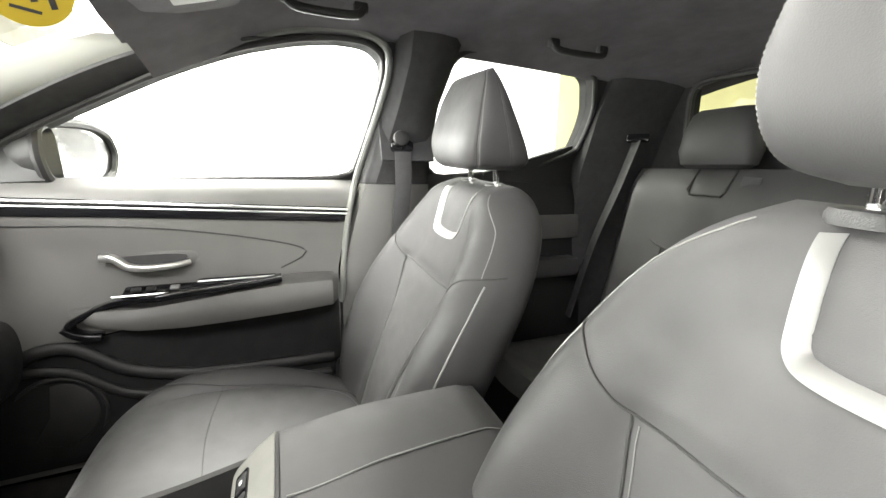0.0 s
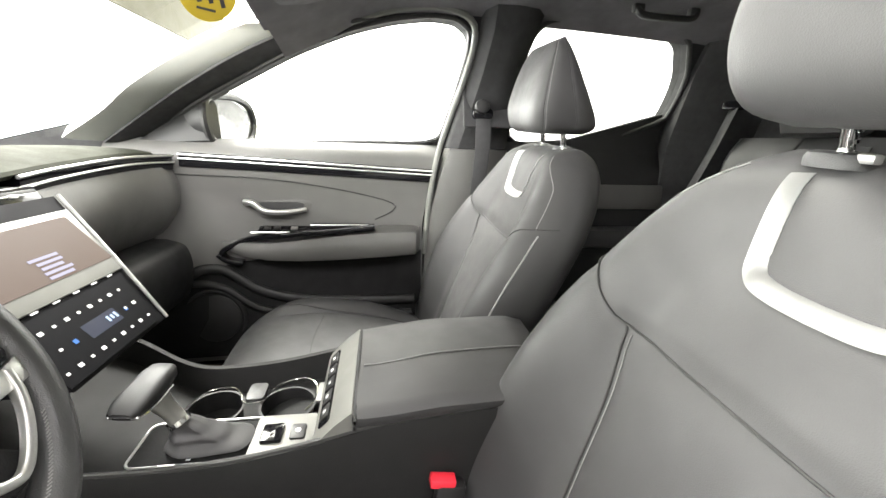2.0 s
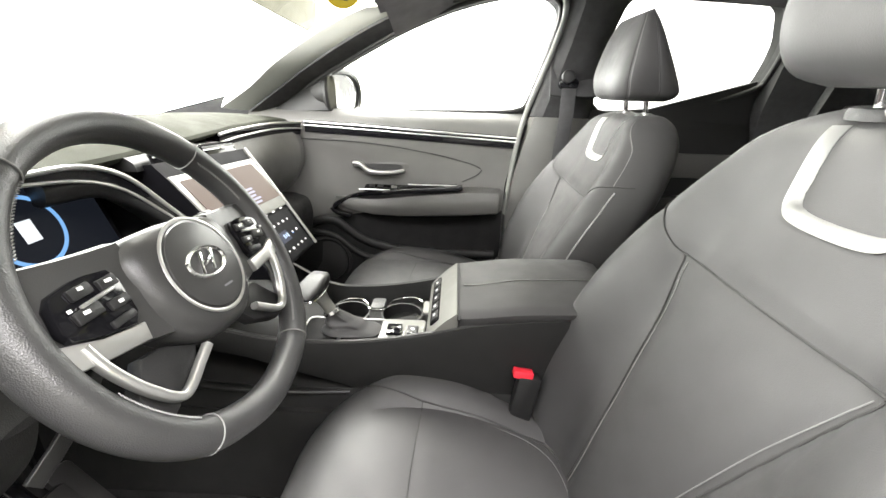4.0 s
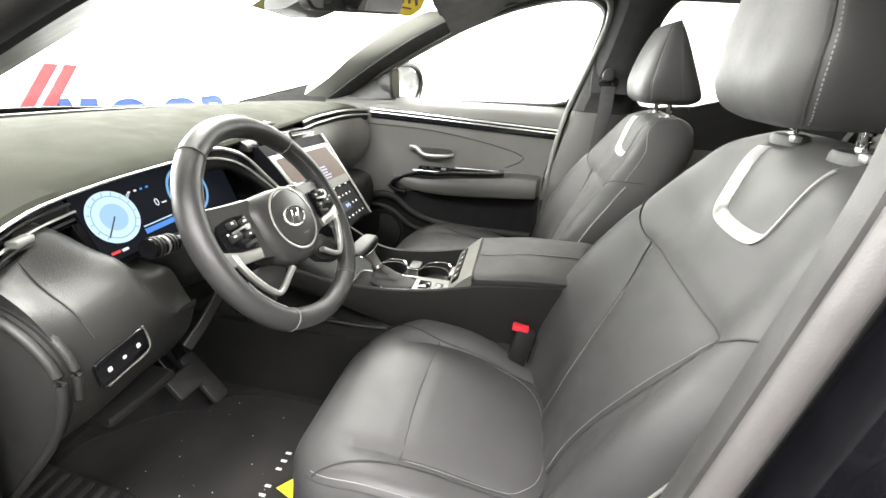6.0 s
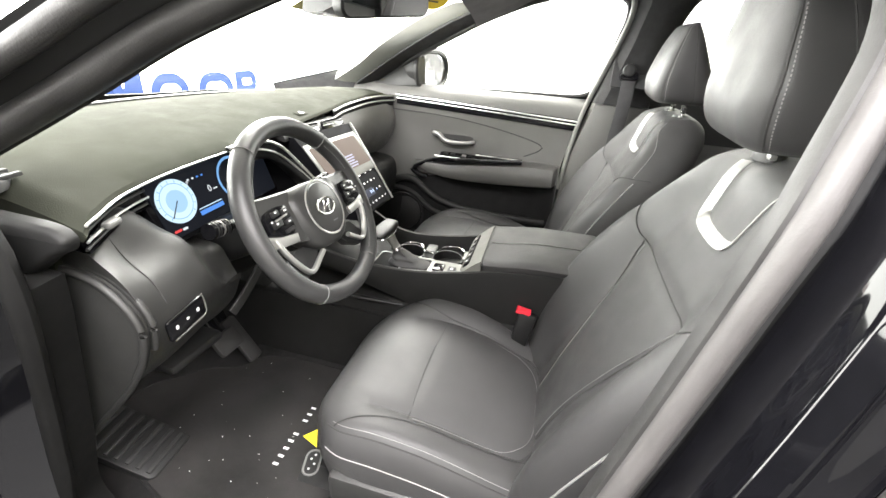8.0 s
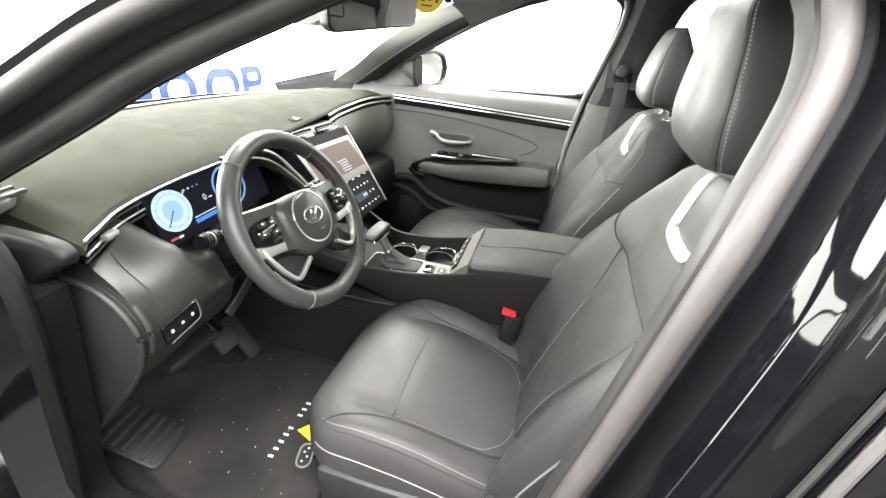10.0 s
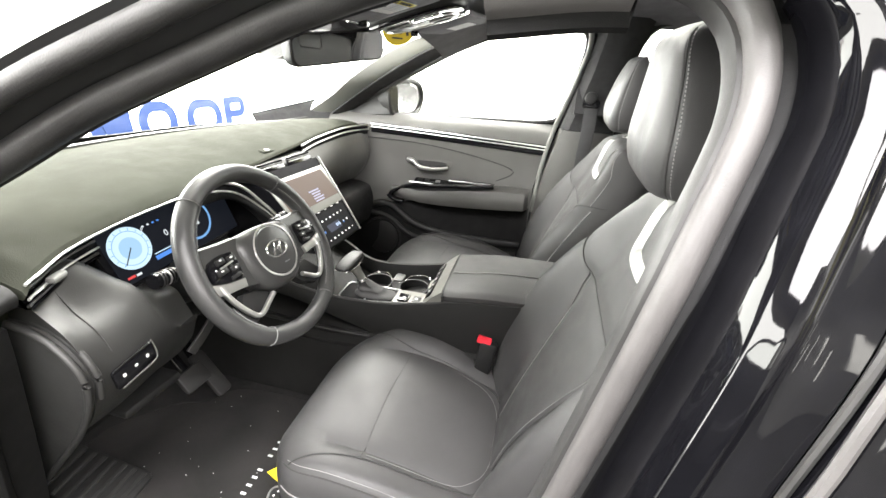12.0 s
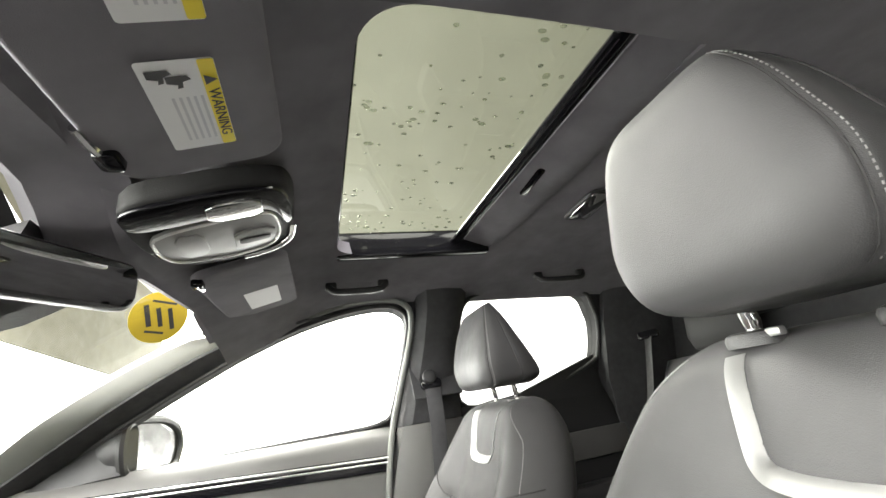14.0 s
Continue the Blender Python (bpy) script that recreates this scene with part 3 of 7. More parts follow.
for nm, lo, hi in (("sunroof_frame", (S0["x1"] - 0.004, S0["y0"], 1.535), (S0["x1"] + 0.03, S0["y1"], 1.596)), ("sunroof_frame", (S0["x0"] - 0.03, S0["y0"], 1.55), (S0["x0"] + 0.004, S0["y1"], 1.596)),
                   ("sunroof_frame", (S0["x0"], S0["y1"] - 0.004, 1.55), (S0["x1"], S0["y1"] + 0.02, 1.595))):
    bp(nm, box([b - a for a, b in zip(lo, hi)], m=SUNM @ Matrix.Translation([(a + b) / 2 for a, b in zip(lo, hi)]), bevel=0.006), PIANO, "black sunroof frame")
for sx, x_ in ((-1, S0["x0"]), (1, S0["x1"])):
    k = 0.050 if sx < 0 else 0.022
    fil = [(x_, S0["y1"] + 0.004)] + [(x_ - sx * k * (1 - math.sin(a)), S0["y1"] - k * (1 - math.cos(a))) for a in [math.pi / 2 * i / 8 for i in range(9)]]
    bp("corner_fillet", slab(fil if sx < 0 else fil[::-1], 0.030, SUNM @ Matrix.Translation((0, 0, 1.553))), LINER, "rounded lining corner of the sunroof", smooth=False)
bp("sunroof_shade", loft(bmesh.new(), [[SUNM @ V(x, S0["y0"] + 0.072, 1.586), SUNM @ V(x, S0["y0"] + 0.068, 1.570), SUNM @ V(x, S0["y0"] + 0.040, 1.560), SUNM @ V(x, S0["y0"] + 0.010, 1.5495), SUNM @ V(x, S0["y0"] - 0.015, 1.547), SUNM @ V(x, S0["y0"] - 0.03, 1.552), SUNM @ V(x, S0["y0"] - 0.03, 1.590)] for x in [S0["x0"] - 0.01 + (S0["x1"] - S0["x0"] + 0.02) * i / 12 for i in range(13)]]), LINER, "dark fabric sunshade edge")
for dy, dz in ((0.078, 1.572), (0.088, 1.578)):
    bp("sunroof_rail", sweep(bmesh.new(), [SUNM @ V(S0["x0"] + 0.005, S0["y0"] + dy, dz), SUNM @ V(S0["x1"] - 0.005, S0["y0"] + dy, dz)], rrect(0.008, 0.012, 0.002)), PIANO, "gloss black sunroof rail")
bp("sunroof_rail", tube([SUNM @ V(S0["x0"] + 0.02, S0["y0"] + 0.100, 1.566), SUNM @ V(S0["x1"] - 0.01, S0["y0"] + 0.100, 1.566)], 0.006, 8), PIANO, "black cross rail of the sunroof")
rng = random.Random(4)
bm = bmesh.new()
for _ in range(150):
    x, y = rng.uniform(S0["x0"], S0["x1"]), rng.uniform(S0["y0"] + 0.10, S0["y1"])
    r = rng.uniform(0.0016, 0.0042) * (1.5 if rng.random() < 0.12 else 1)
    bmesh.ops.create_uvsphere(bm, u_segments=8, v_segments=4, radius=r, matrix=SUNM @ Matrix.Translation((x, y, 1.5952)) @ Matrix.Diagonal((1, rng.uniform(1, 1.8), 0.4, 1)))
WATER = glass("water_drop", (0.80, 0.82, 0.76), 0.05)
bmesh.ops.transform(bm, matrix=body_inv, verts=bm.verts)
drops = part("rain_drop", bm, WATER, sr)
drops.visible_shadow = False
tagged(drops, kind="stuff")

# driver side lower body: sill, hinge pillar, B pillar, rear door
bp("sill", sweep(bmesh.new(), [(-0.865, 1.25, 0.385), (-0.865, 0.3, 0.385), (-0.865, -0.35, 0.385)], rrect(0.28, 0.16, 0.05, 6)), PAINT, "black painted door sill")
bp("sill_trim", sweep(bmesh.new(), [(-0.715, 0.80, 0.462), (-0.712, 0.2, 0.462), (-0.712, -0.15, 0.462)], rrect(0.075, 0.014, 0.005)), HARD, "black plastic sill cover")
bp("sill", sweep(bmesh.new(), [(0.775, 0.95, 0.415), (0.775, -1.0, 0.415)], rrect(0.13, 0.10, 0.03)), PAINT, "black painted door sill")
HL = curve([(-0.735, 0.640, 1.090), (-0.738, 0.575, 1.06), (-0.742, 0.560, 0.98), (-0.742, 0.585, 0.85), (-0.742, 0.630, 0.66), (-0.742, 0.665, 0.53), (-0.742, 0.64, 0.475), (-0.742, 0.50, 0.462), (-0.742, 0.1, 0.462), (-0.742, -0.06, 0.47)], 6)
# Same door seal in a blacker material; the open door's shade is in it.
bp("door_seal", sweep(bmesh.new(), HL, ring2(0.014, 10, 1.0, 0.9), up=V(1, 0, 0)), CAPBLACK, "grey-black rubber door seal")
bp("kick_panel", loft(bmesh.new(), [[p + V(0.010, 0.0, 0), p + V(0.060, 0.012, 0), p + V(0.060, 0.30, 0), p + V(0.0, 0.30, 0)] for p in HL[6:30]]), CAPBLACK, "black plastic kick panel beside the dash")
bp("hinge_pillar", loft(bmesh.new(), [[V(-0.745, y, z), V(-0.80, y + 0.03, z), V(-0.82, y + 0.14, z), V(-0.82, 1.3, z), V(-0.74, 1.3, z)] for y, z in ((0.68, 0.40), (0.62, 0.70), (0.575, 0.88), (0.56, 1.0), (0.60, 1.08), (0.68, 1.12))]), PAINT, "black painted hinge pillar")
# opening edge from the roof round the rear corner and down the pillar
DBP = curve([(-0.585, -0.02, 1.397), (-0.568, -0.12, 1.408), (-0.560, -0.18, 1.405), (-0.556, -0.212, 1.389), (-0.564, -0.228, 1.368), (-0.574, -0.235, 1.343), (-0.584, -0.236, 1.320), (-0.594, -0.233, 1.292), (-0.624, -0.211, 1.218),
             (-0.641, -0.197, 1.168), (-0.648, -0.176, 1.062), (-0.658, -0.145, 0.915), (-0.664, -0.120, 0.80), (-0.670, -0.085, 0.60), (-0.680, -0.055, 0.475)], 6)
SIDE_N = V(-0.93, 0.0, 0.36)


def away(line, k):
    """The way from the opening outward, along the body side."""
    d = (line[min(k + 1, len(line) - 1)] - line[max(k - 1, 0)]).normalized()
    w = d.cross(SIDE_N).normalized()
    return w if w.y < 0 or w.z > 0.5 else -w


def seal_band(line, section):
    """A moulding along the opening: its section in steps outward and proud of the body."""
    return loft(bmesh.new(), [[p + away(line, k) * a + SIDE_N * b for a, b in section] for k, p in enumerate(line)])


bp("door_seal", seal_band(DBP, [(0.0, -0.020), (0.0, 0.0), (0.002, 0.006), (0.006, 0.0095), (0.012, 0.0115), (0.019, 0.0105), (0.025, 0.006), (0.028, -0.001), (0.028, -0.020)]), RUBBER_G, "wide grey rubber door seal round the opening")
bp("seal_lip", seal_band(DBP, [(-0.007, -0.022), (-0.007, -0.006), (-0.004, -0.0015), (0.0005, -0.001), (0.0005, -0.022)]), RUBBER, "dark inner lip of the door seal")
bp("seal_channel", seal_band(DBP, [(0.028, -0.020), (0.028, -0.012), (0.042, -0.010), (0.042, -0.020)]), CAPBLACK, "deep black channel beside the seal")


def out_k(p):
    """How far the body side stands out at a height."""
    return 0.062 + 0.022 * smoothstep(1.40, 0.92, p.z) + 0.02 * smoothstep(0.95, 0.55, p.z)


def pillar_ring(p):
    """The painted pillar's section, with two pressed creases and a hollow between them."""
    o = out_k(p)
    line = curve([p + V(dx * o, dy, 0) for dx, dy in ((0.05, -0.040), (-0.30, -0.044), (-0.62, -0.048), (-0.84, -0.056), (-0.95, -0.072), (-1.0, -0.090), (-1.03, -0.108))], 6)
    ring = [p + V(0.010, -0.046, 0)]
    for q in line:
        u = (p.y - q.y)
        press = 0.0035 * math.exp(-(((u - 0.066) / 0.005) ** 2)) - 0.003 * math.exp(-(((u - 0.078) / 0.006) ** 2))
        ring.append(q + V(-press, 0, 0))
    return ring + [p + V(0.0, -0.125, 0), p + V(0.03, -0.120, 0)]


POST = [p for p in DBP if p.z < 1.392 and p.y < -0.05]
POST = [V(-0.548, -0.232, 1.520), V(-0.552, -0.230, 1.450)] + [p for p in POST if p.z < 1.38 or p.y < -0.21]
bp("pillar_outer", loft(bmesh.new(), [pillar_ring(p) for p in POST]), PAINT, "black painted outer pillar with gloss reflections")
bp("edge_strip", tube([p + V(-0.004 - 1.0 * out_k(p), -0.112, 0) for p in POST], 0.0035, 8), RUBBER, "black rubber strip at the pillar edge")
bp("pillar_inner", loft(bmesh.new(), [[p + V(0.004, -0.004, 0), p + V(0.035, -0.015, 0), p + V(0.06, -0.06, 0), p + V(0.06, -0.16, 0), p + V(0.02, -0.16, 0)] for p in POST[3:]]), CLOTH, "dark inner pillar cover")
rail = [p for p in DBP if p.z > 1.385]
bp("roof_frame", loft(bmesh.new(), [[p + V(0.004, 0, 0.020), p + V(-0.012, -0.006, 0.034), p + V(-0.030, -0.012, 0.075), p + V(-0.010, -0.012, 0.13), p + V(0.08, 0, 0.13), p + V(0.08, 0, 0.03)] for p in rail]), PAINT, "black painted roof edge over the door opening")
# the driver door, swung open out of view; keeps wall light off the pillar
DOOR_M = pose(-0.86, 0.72, 0.42) @ pose(0, 0, 0, 0, 0, -66)
fdr = thing("driver_door", "open black driver door with dark inner panel", "car door", (-0.86, 0.72, 0.42))
fdr.matrix_basis = DOOR_M
part("door_skin", loft(bmesh.new(), [[V(x, -0.02, z), V(x - 0.012, -0.05, z), V(x - 0.02, -0.50, z), V(x - 0.012, -1.02, z), V(x, -1.06, z), V(x + 0.05, -1.06, z), V(x + 0.05, -0.02, z)] for z, x in ((0.02, -0.02), (0.20, -0.045), (0.45, -0.055), (0.60, -0.045), (0.73, -0.02))]), PAINT, fdr, "gloss black outer skin")
part("inner_panel", loft(bmesh.new(), [[V(x, -0.05, z), V(x, -1.02, z), V(0.02, -1.02, z), V(0.02, -0.05, z)] for z, x in ((0.03, 0.06), (0.20, 0.075), (0.38, 0.07), (0.46, 0.095), (0.50, 0.07), (0.66, 0.055), (0.72, 0.03))]), MATTE, fdr, "dark inner door panel")
part("armrest", sweep(bmesh.new(), [V(0.10, -0.30, 0.43), V(0.115, -0.60, 0.45), V(0.10, -0.98, 0.47)], rrect(0.07, 0.07, 0.025)), LEATHER, fdr, "black padded armrest")
part("window_frame", sweep(bmesh.new(), curve([(0.0, -0.04, 0.73), (0.045, -0.30, 0.86), (0.085, -0.62, 0.985), (0.095, -0.90, 1.02), (0.085, -1.00, 0.98), (0.04, -1.04, 0.73)], 6), rrect(0.035, 0.045, 0.01), up=V(1, 0, 0)), PAINT, fdr, "black window frame")
bm = bmesh.new()
bm.faces.new([bm.verts.new(p) for p in (V(0.005, -0.06, 0.73), V(0.048, -0.31, 0.85), V(0.088, -0.63, 0.975), V(0.096, -0.90, 1.00), V(0.04, -1.03, 0.73))])
part("door_glass", bm, PANE, fdr, "clear door glass", False).visible_shadow = False
rdr = thing("rear_door", "closed black rear door with gloss paint", "car door", (-0.85, -0.7, 0.42))
r_inv = Matrix.Translation((0.85, 0.7, -0.42))
def shut_y(z):
    """The rear door's front edge, leaning with the pillar."""
    return interp(z, [(0.42, -0.19), (0.60, -0.205), (0.80, -0.24), (1.0, -0.277), (1.17, -0.315), (1.30, -0.352), (1.42, -0.362), (1.52, -0.362)])


bm = loft(bmesh.new(), [[V(x + 0.05, shut_y(z), z), V(x + 0.004, shut_y(z) - 0.002, z), V(x - 0.006, shut_y(z) - 0.006, z), V(x - 0.010, shut_y(z) - 0.016, z), V(x - 0.02, -0.60, z), V(x - 0.02, -1.15, z), V(x + 0.06, -1.15, z)] for z, x in ((0.42, -0.765), (0.60, -0.785), (0.85, -0.775), (1.0, -0.752), (1.10, -0.738), (1.17, -0.722))])
bmesh.ops.transform(bm, matrix=r_inv, verts=bm.verts)
part("door_skin", bm, PAINT, rdr, "gloss black outer skin")
bm = tube([V(x - 0.003, shut_y(z) - 0.001, z) for z, x in ((0.42, -0.765), (0.60, -0.785), (0.85, -0.775), (1.0, -0.752), (1.10, -0.738), (1.17, -0.722), (1.30, -0.676), (1.42, -0.632), (1.50, -0.600))], 0.0045, 8)
bmesh.ops.transform(bm, matrix=r_inv, verts=bm.verts)
part("edge_seal", bm, RUBBER_G, rdr, "grey rubber strip along the door edge")
bm = loft(bmesh.new(), [[V(x, shut_y(z), z), V(x - 0.008, shut_y(z) - 0.04, z), V(x - 0.004, shut_y(z) - 0.08, z), V(x + 0.05, shut_y(z) - 0.08, z), V(x + 0.05, shut_y(z), z)] for z, x in ((1.172, -0.718), (1.30, -0.672), (1.42, -0.628), (1.52, -0.590))])
bmesh.ops.transform(bm, matrix=r_inv, verts=bm.verts)
part("window_frame", bm, PAINT, rdr, "gloss black window frame")
bm = tube([V(-0.738, -0.38, 1.165), V(-0.742, -0.70, 1.175), V(-0.74, -1.10, 1.20)], 0.006, 8)
bmesh.ops.transform(bm, matrix=r_inv, verts=bm.verts)
part("belt_trim", bm, SATIN, rdr, "silver belt line trim")
bm = bmesh.new()
bm.faces.new([bm.verts.new(p) for p in (V(-0.70, -0.40, 1.172), V(-0.70, -1.1, 1.20), V(-0.59, -1.0, 1.50), V(-0.59, -0.43, 1.50))])
bmesh.ops.transform(bm, matrix=r_inv, verts=bm.verts)
part("door_glass", bm, PANE, rdr, "clear rear door glass", False).visible_shadow = False

# rear passenger door panel, quarter trim, bulkhead and back window
prd = thing("rear_passenger_door", "closed rear passenger door with dark panel", "car door", (0.74, -0.6, 0.42))
q_inv = Matrix.Translation((-0.74, 0.6, -0.42))
bm = loft(bmesh.new(), [[V(x, -0.345, z), V(x, -0.95, z), V(0.84, -0.95, z), V(0.84, -0.345, z)] for z, x in ((0.45, 0.70), (0.70, 0.715), (0.92, 0.735), (1.03, 0.735), (1.10, 0.742), (1.178, 0.775))])
bmesh.ops.transform(bm, matrix=q_inv, verts=bm.verts)
part("door_panel", bm, HARD, prd, "dark plastic rear door panel")
bm = box((0.012, 0.58, 0.085), (0.731, -0.64, 1.00), 0.004)
bmesh.ops.transform(bm, matrix=q_inv, verts=bm.verts)
part("soft_insert", bm, DOORSKIN, prd, "dark grey soft insert")
bm = box((0.07, 0.50, 0.07), (0.71, -0.66, 0.86), 0.02)
bmesh.ops.transform(bm, matrix=q_inv, verts=bm.verts)
part("armrest", bm, LEATHER, prd, "black rear armrest")
bm = loft(bmesh.new(), [[V(0.795, -0.55, z0), V(0.768, -0.55, z0 + 0.0), V(0.76, -0.90, z1), V(0.80, -0.90, z1)] for z0, z1 in ((1.10, 1.10), (1.186, 1.285))])
bmesh.ops.transform(bm, matrix=q_inv, verts=bm.verts)
part("window_ledge", bm, HARD, prd, "black rising window ledge")
bp("quarter_trim", loft(bmesh.new(), [[V(x0, -0.910, z), V(x0 - 0.02, -0.94, z), V(x0 - 0.05, -1.05, z), V(x0 - 0.06, -1.20, z), V(x0 + 0.1, -1.20, z), V(x0 + 0.1, -0.910, z)] for z, x0 in ((0.42, 0.74), (1.0, 0.735), (1.18, 0.722), (1.38, 0.655), (1.55, 0.575))]), CLOTH, "dark quarter trim behind the rear door")
bp("quarter_trim", mirror_x(loft(bmesh.new(), [[V(x0, -0.910, z), V(x0 - 0.02, -0.94, z), V(x0 - 0.05, -1.05, z), V(x0 - 0.06, -1.20, z), V(x0 + 0.1, -1.20, z), V(x0 + 0.1, -0.910, z)] for z, x0 in ((0.42, 0.74), (1.0, 0.735), (1.18, 0.722), (1.38, 0.655), (1.55, 0.575))])), CLOTH, "dark quarter trim behind the rear door")
# back wall with the window opening
bw = [((-0.70, -1.22, 0.42), (0.70, -1.17, 1.290)), ((-0.62, -1.22, 1.482), (0.62, -1.17, 1.58)), ((-0.68, -1.22, 1.290), (-0.53, -1.17, 1.482)), ((0.535, -1.22, 1.290), (0.68, -1.17, 1.482))]
bp("back_wall", join(*[box([b - a for a, b in zip(lo, hi)], [(a + b) / 2 for a, b in zip(lo, hi)], 0.0) for lo, hi in bw]), CLOTH, "dark cabin back wall", smooth=False)
bp("back_window_seal", tube([V(0.003 + x, -1.168, 1.386 + z) for x, z in rrect(1.065, 0.190, 0.05)], 0.008, 8, closed=True, up=V(0, 1, 0)), RUBBER, "black rubber seal of the back window")
bm = bmesh.new()
bm.faces.new([bm.verts.new((0.003 + x, -1.195, 1.386 + z)) for x, z in rrect(1.065, 0.190, 0.05)])
bp("back_window", bm, PRIVACY, "tinted back window", smooth=False)
# hood beyond the glass
bm = bmesh.new()
grid(bm, lambda u, v: V(-0.78 + 1.56 * u, 1.10 + 0.95 * v, 1.055 - 0.16 * v**1.8 - 0.05 * abs(2 * u - 1) ** 3), 16, 12)
bp("hood", bm, PAINT, "black painted hood")

# cabin floor
fl = obj("floor", box((1.46, 2.25, 0.03), (0, -0.10, 0.415), 0.0), CARPET, smooth=False)
tagged(fl, "black carpeted car floor", "floor", kind="structure")

# ---- front seats ----
BACK_Y = [(0.50, -0.045), (0.60, -0.075), (0.70, -0.105), (0.80, -0.145), (0.90, -0.190), (1.00, -0.238), (1.06, -0.262), (1.12, -0.280), (1.18, -0.300)]
BACK_W = [(0.50, 0.225), (0.60, 0.252), (0.72, 0.274), (0.85, 0.282), (0.95, 0.276), (1.01, 0.262), (1.07, 0.238), (1.115, 0.206), (1.145, 0.172), (1.170, 0.130)]
BOLSTER = [(0.50, 0.035), (0.62, 0.055), (0.75, 0.080), (0.88, 0.085), (0.98, 0.068), (1.06, 0.040), (1.12, 0.018), (1.18, 0.006)]
BACK_TOP, BACK_ROUND = 1.170, 1.105


INSEAM = [(0.55, 0.075), (0.66, 0.076), (0.75, 0.088), (0.80, 0.100), (0.88, 0.120), (0.968, 0.147)]


U_OUT = [(1.047, 0.044), (1.055, 0.058), (1.063, 0.065), (1.080, 0.070), (1.13, 0.076), (1.165, 0.079)]


def u_edge(z):
    """Half width of the U-shaped recess under the headrest."""
    return interp(z, U_OUT)


def back_front(x, z, up=0.0):
    """The seat back's front surface at a place across it and a height."""
    w = interp(z, BACK_W)
    q = min(1.0, abs(x) / w)
    yc = interp(z, BACK_Y)
    bol = interp(z, BOLSTER) * smoothstep(0.40, 0.90, q)
    groove = -0.006 * math.exp(-(((abs(x) - interp(z, INSEAM)) / 0.012) ** 2)) * smoothstep(0.985, 0.95, z) - 0.004 * math.exp(-(((z - 0.963 - 0.05 * smoothstep(0.15, 0.22, abs(x))) / 0.012) ** 2))
    groove -= 0.009 * smoothstep(0.0, 0.014, u_edge(z) - abs(x)) * smoothstep(1.048, 1.060, z)
    r = max(0.0, (z - BACK_ROUND) / (BACK_TOP - BACK_ROUND))
    mid = yc - 0.06
    k = math.sqrt(max(0.0, 1 - q**7)) * math.sqrt(max(0.0, 1 - min(1, r) ** 4))
    return V(x, mid + (yc + bol + groove - mid) * k + up, z)


def back_rear(x, z):
    w = interp(z, BACK_W)
    q = min(1.0, abs(x) / w)
    yc = interp(z, BACK_Y)
    r = max(0.0, (z - BACK_ROUND) / (BACK_TOP - BACK_ROUND))
    mid = yc - 0.06
    thick = 0.075 - 0.02 * r
    return V(x, mid - thick * math.sqrt(max(0.0, 1 - q**5)) * math.sqrt(max(0.0, 1 - min(1, r) ** 4)), z)


CUSH_Z = [(-0.13, 0.580), (-0.05, 0.605), (0.05, 0.632), (0.15, 0.650), (0.25, 0.658), (0.33, 0.655), (0.38, 0.640), (0.42, 0.600), (0.435, 0.55)]
CUSH_W = [(-0.13, 0.235), (0.0, 0.256), (0.15, 0.264), (0.24, 0.258), (0.31, 0.240), (0.36, 0.215), (0.40, 0.178), (0.425, 0.135), (0.435, 0.09)]


CUSH_OUT = [(-0.13, 0.215), (0.0, 0.230), (0.15, 0.236), (0.28, 0.236), (0.33, 0.230), (0.37, 0.208), (0.40, 0.176), (0.425, 0.135), (0.435, 0.09)]
SQUARE = [False]


def cush_w(side, y):
    """Half width; the driver cushion is cut square on its door side."""
    return interp(y, CUSH_OUT if SQUARE[0] and side < 0 else CUSH_W)


REACH = [0.0]
SIDE = [0.05, 0.05]


def cush_top(x, y):
    """The cushion's top; REACH moves its front edge."""
    ys = y + REACH[0] * smoothstep(-0.05, 0.35, y)
    square = SQUARE[0] and x < 0
    w = cush_w(x, y)
    q = min(1.0, abs(x) / w)
    zc = interp(y, CUSH_Z)
    bol = (SIDE[0] if x < 0 else SIDE[1]) * smoothstep(0.48, 0.88, q) * smoothstep(0.41, 0.24, y) * smoothstep(-0.16, 0.16, y)
    groove = -0.0085 * math.exp(-(((q - 0.58) / 0.045) ** 2)) * smoothstep(0.36, 0.27, y) - 0.0075 * math.exp(-(((y + 0.088) / 0.014) ** 2)) * smoothstep(0.60, 0.45, q) - 0.0022 * math.exp(-(((y - 0.205) / 0.007) ** 2)) * smoothstep(0.64, 0.56, q)
    if square:
        groove -= 0.0035 * math.exp(-(((q - 0.905) / 0.022) ** 2)) * smoothstep(0.40, 0.34, y)
    k = math.sqrt(max(0.0, 1 - q ** (15 if square else 7)))
    low = zc - 0.10
    return V(x, ys, low + (zc + bol + groove - low) * k)


HEAD_WIDE = [(0.0, 0.51), (0.04, 0.745), (0.12, 0.872), (0.25, 0.945), (0.40, 0.953), (0.55, 0.885), (0.72, 0.790), (0.85, 0.672), (0.95, 0.525), (1.0, 0.40)]
HEAD_SEAMS = (32.0, -2.0)


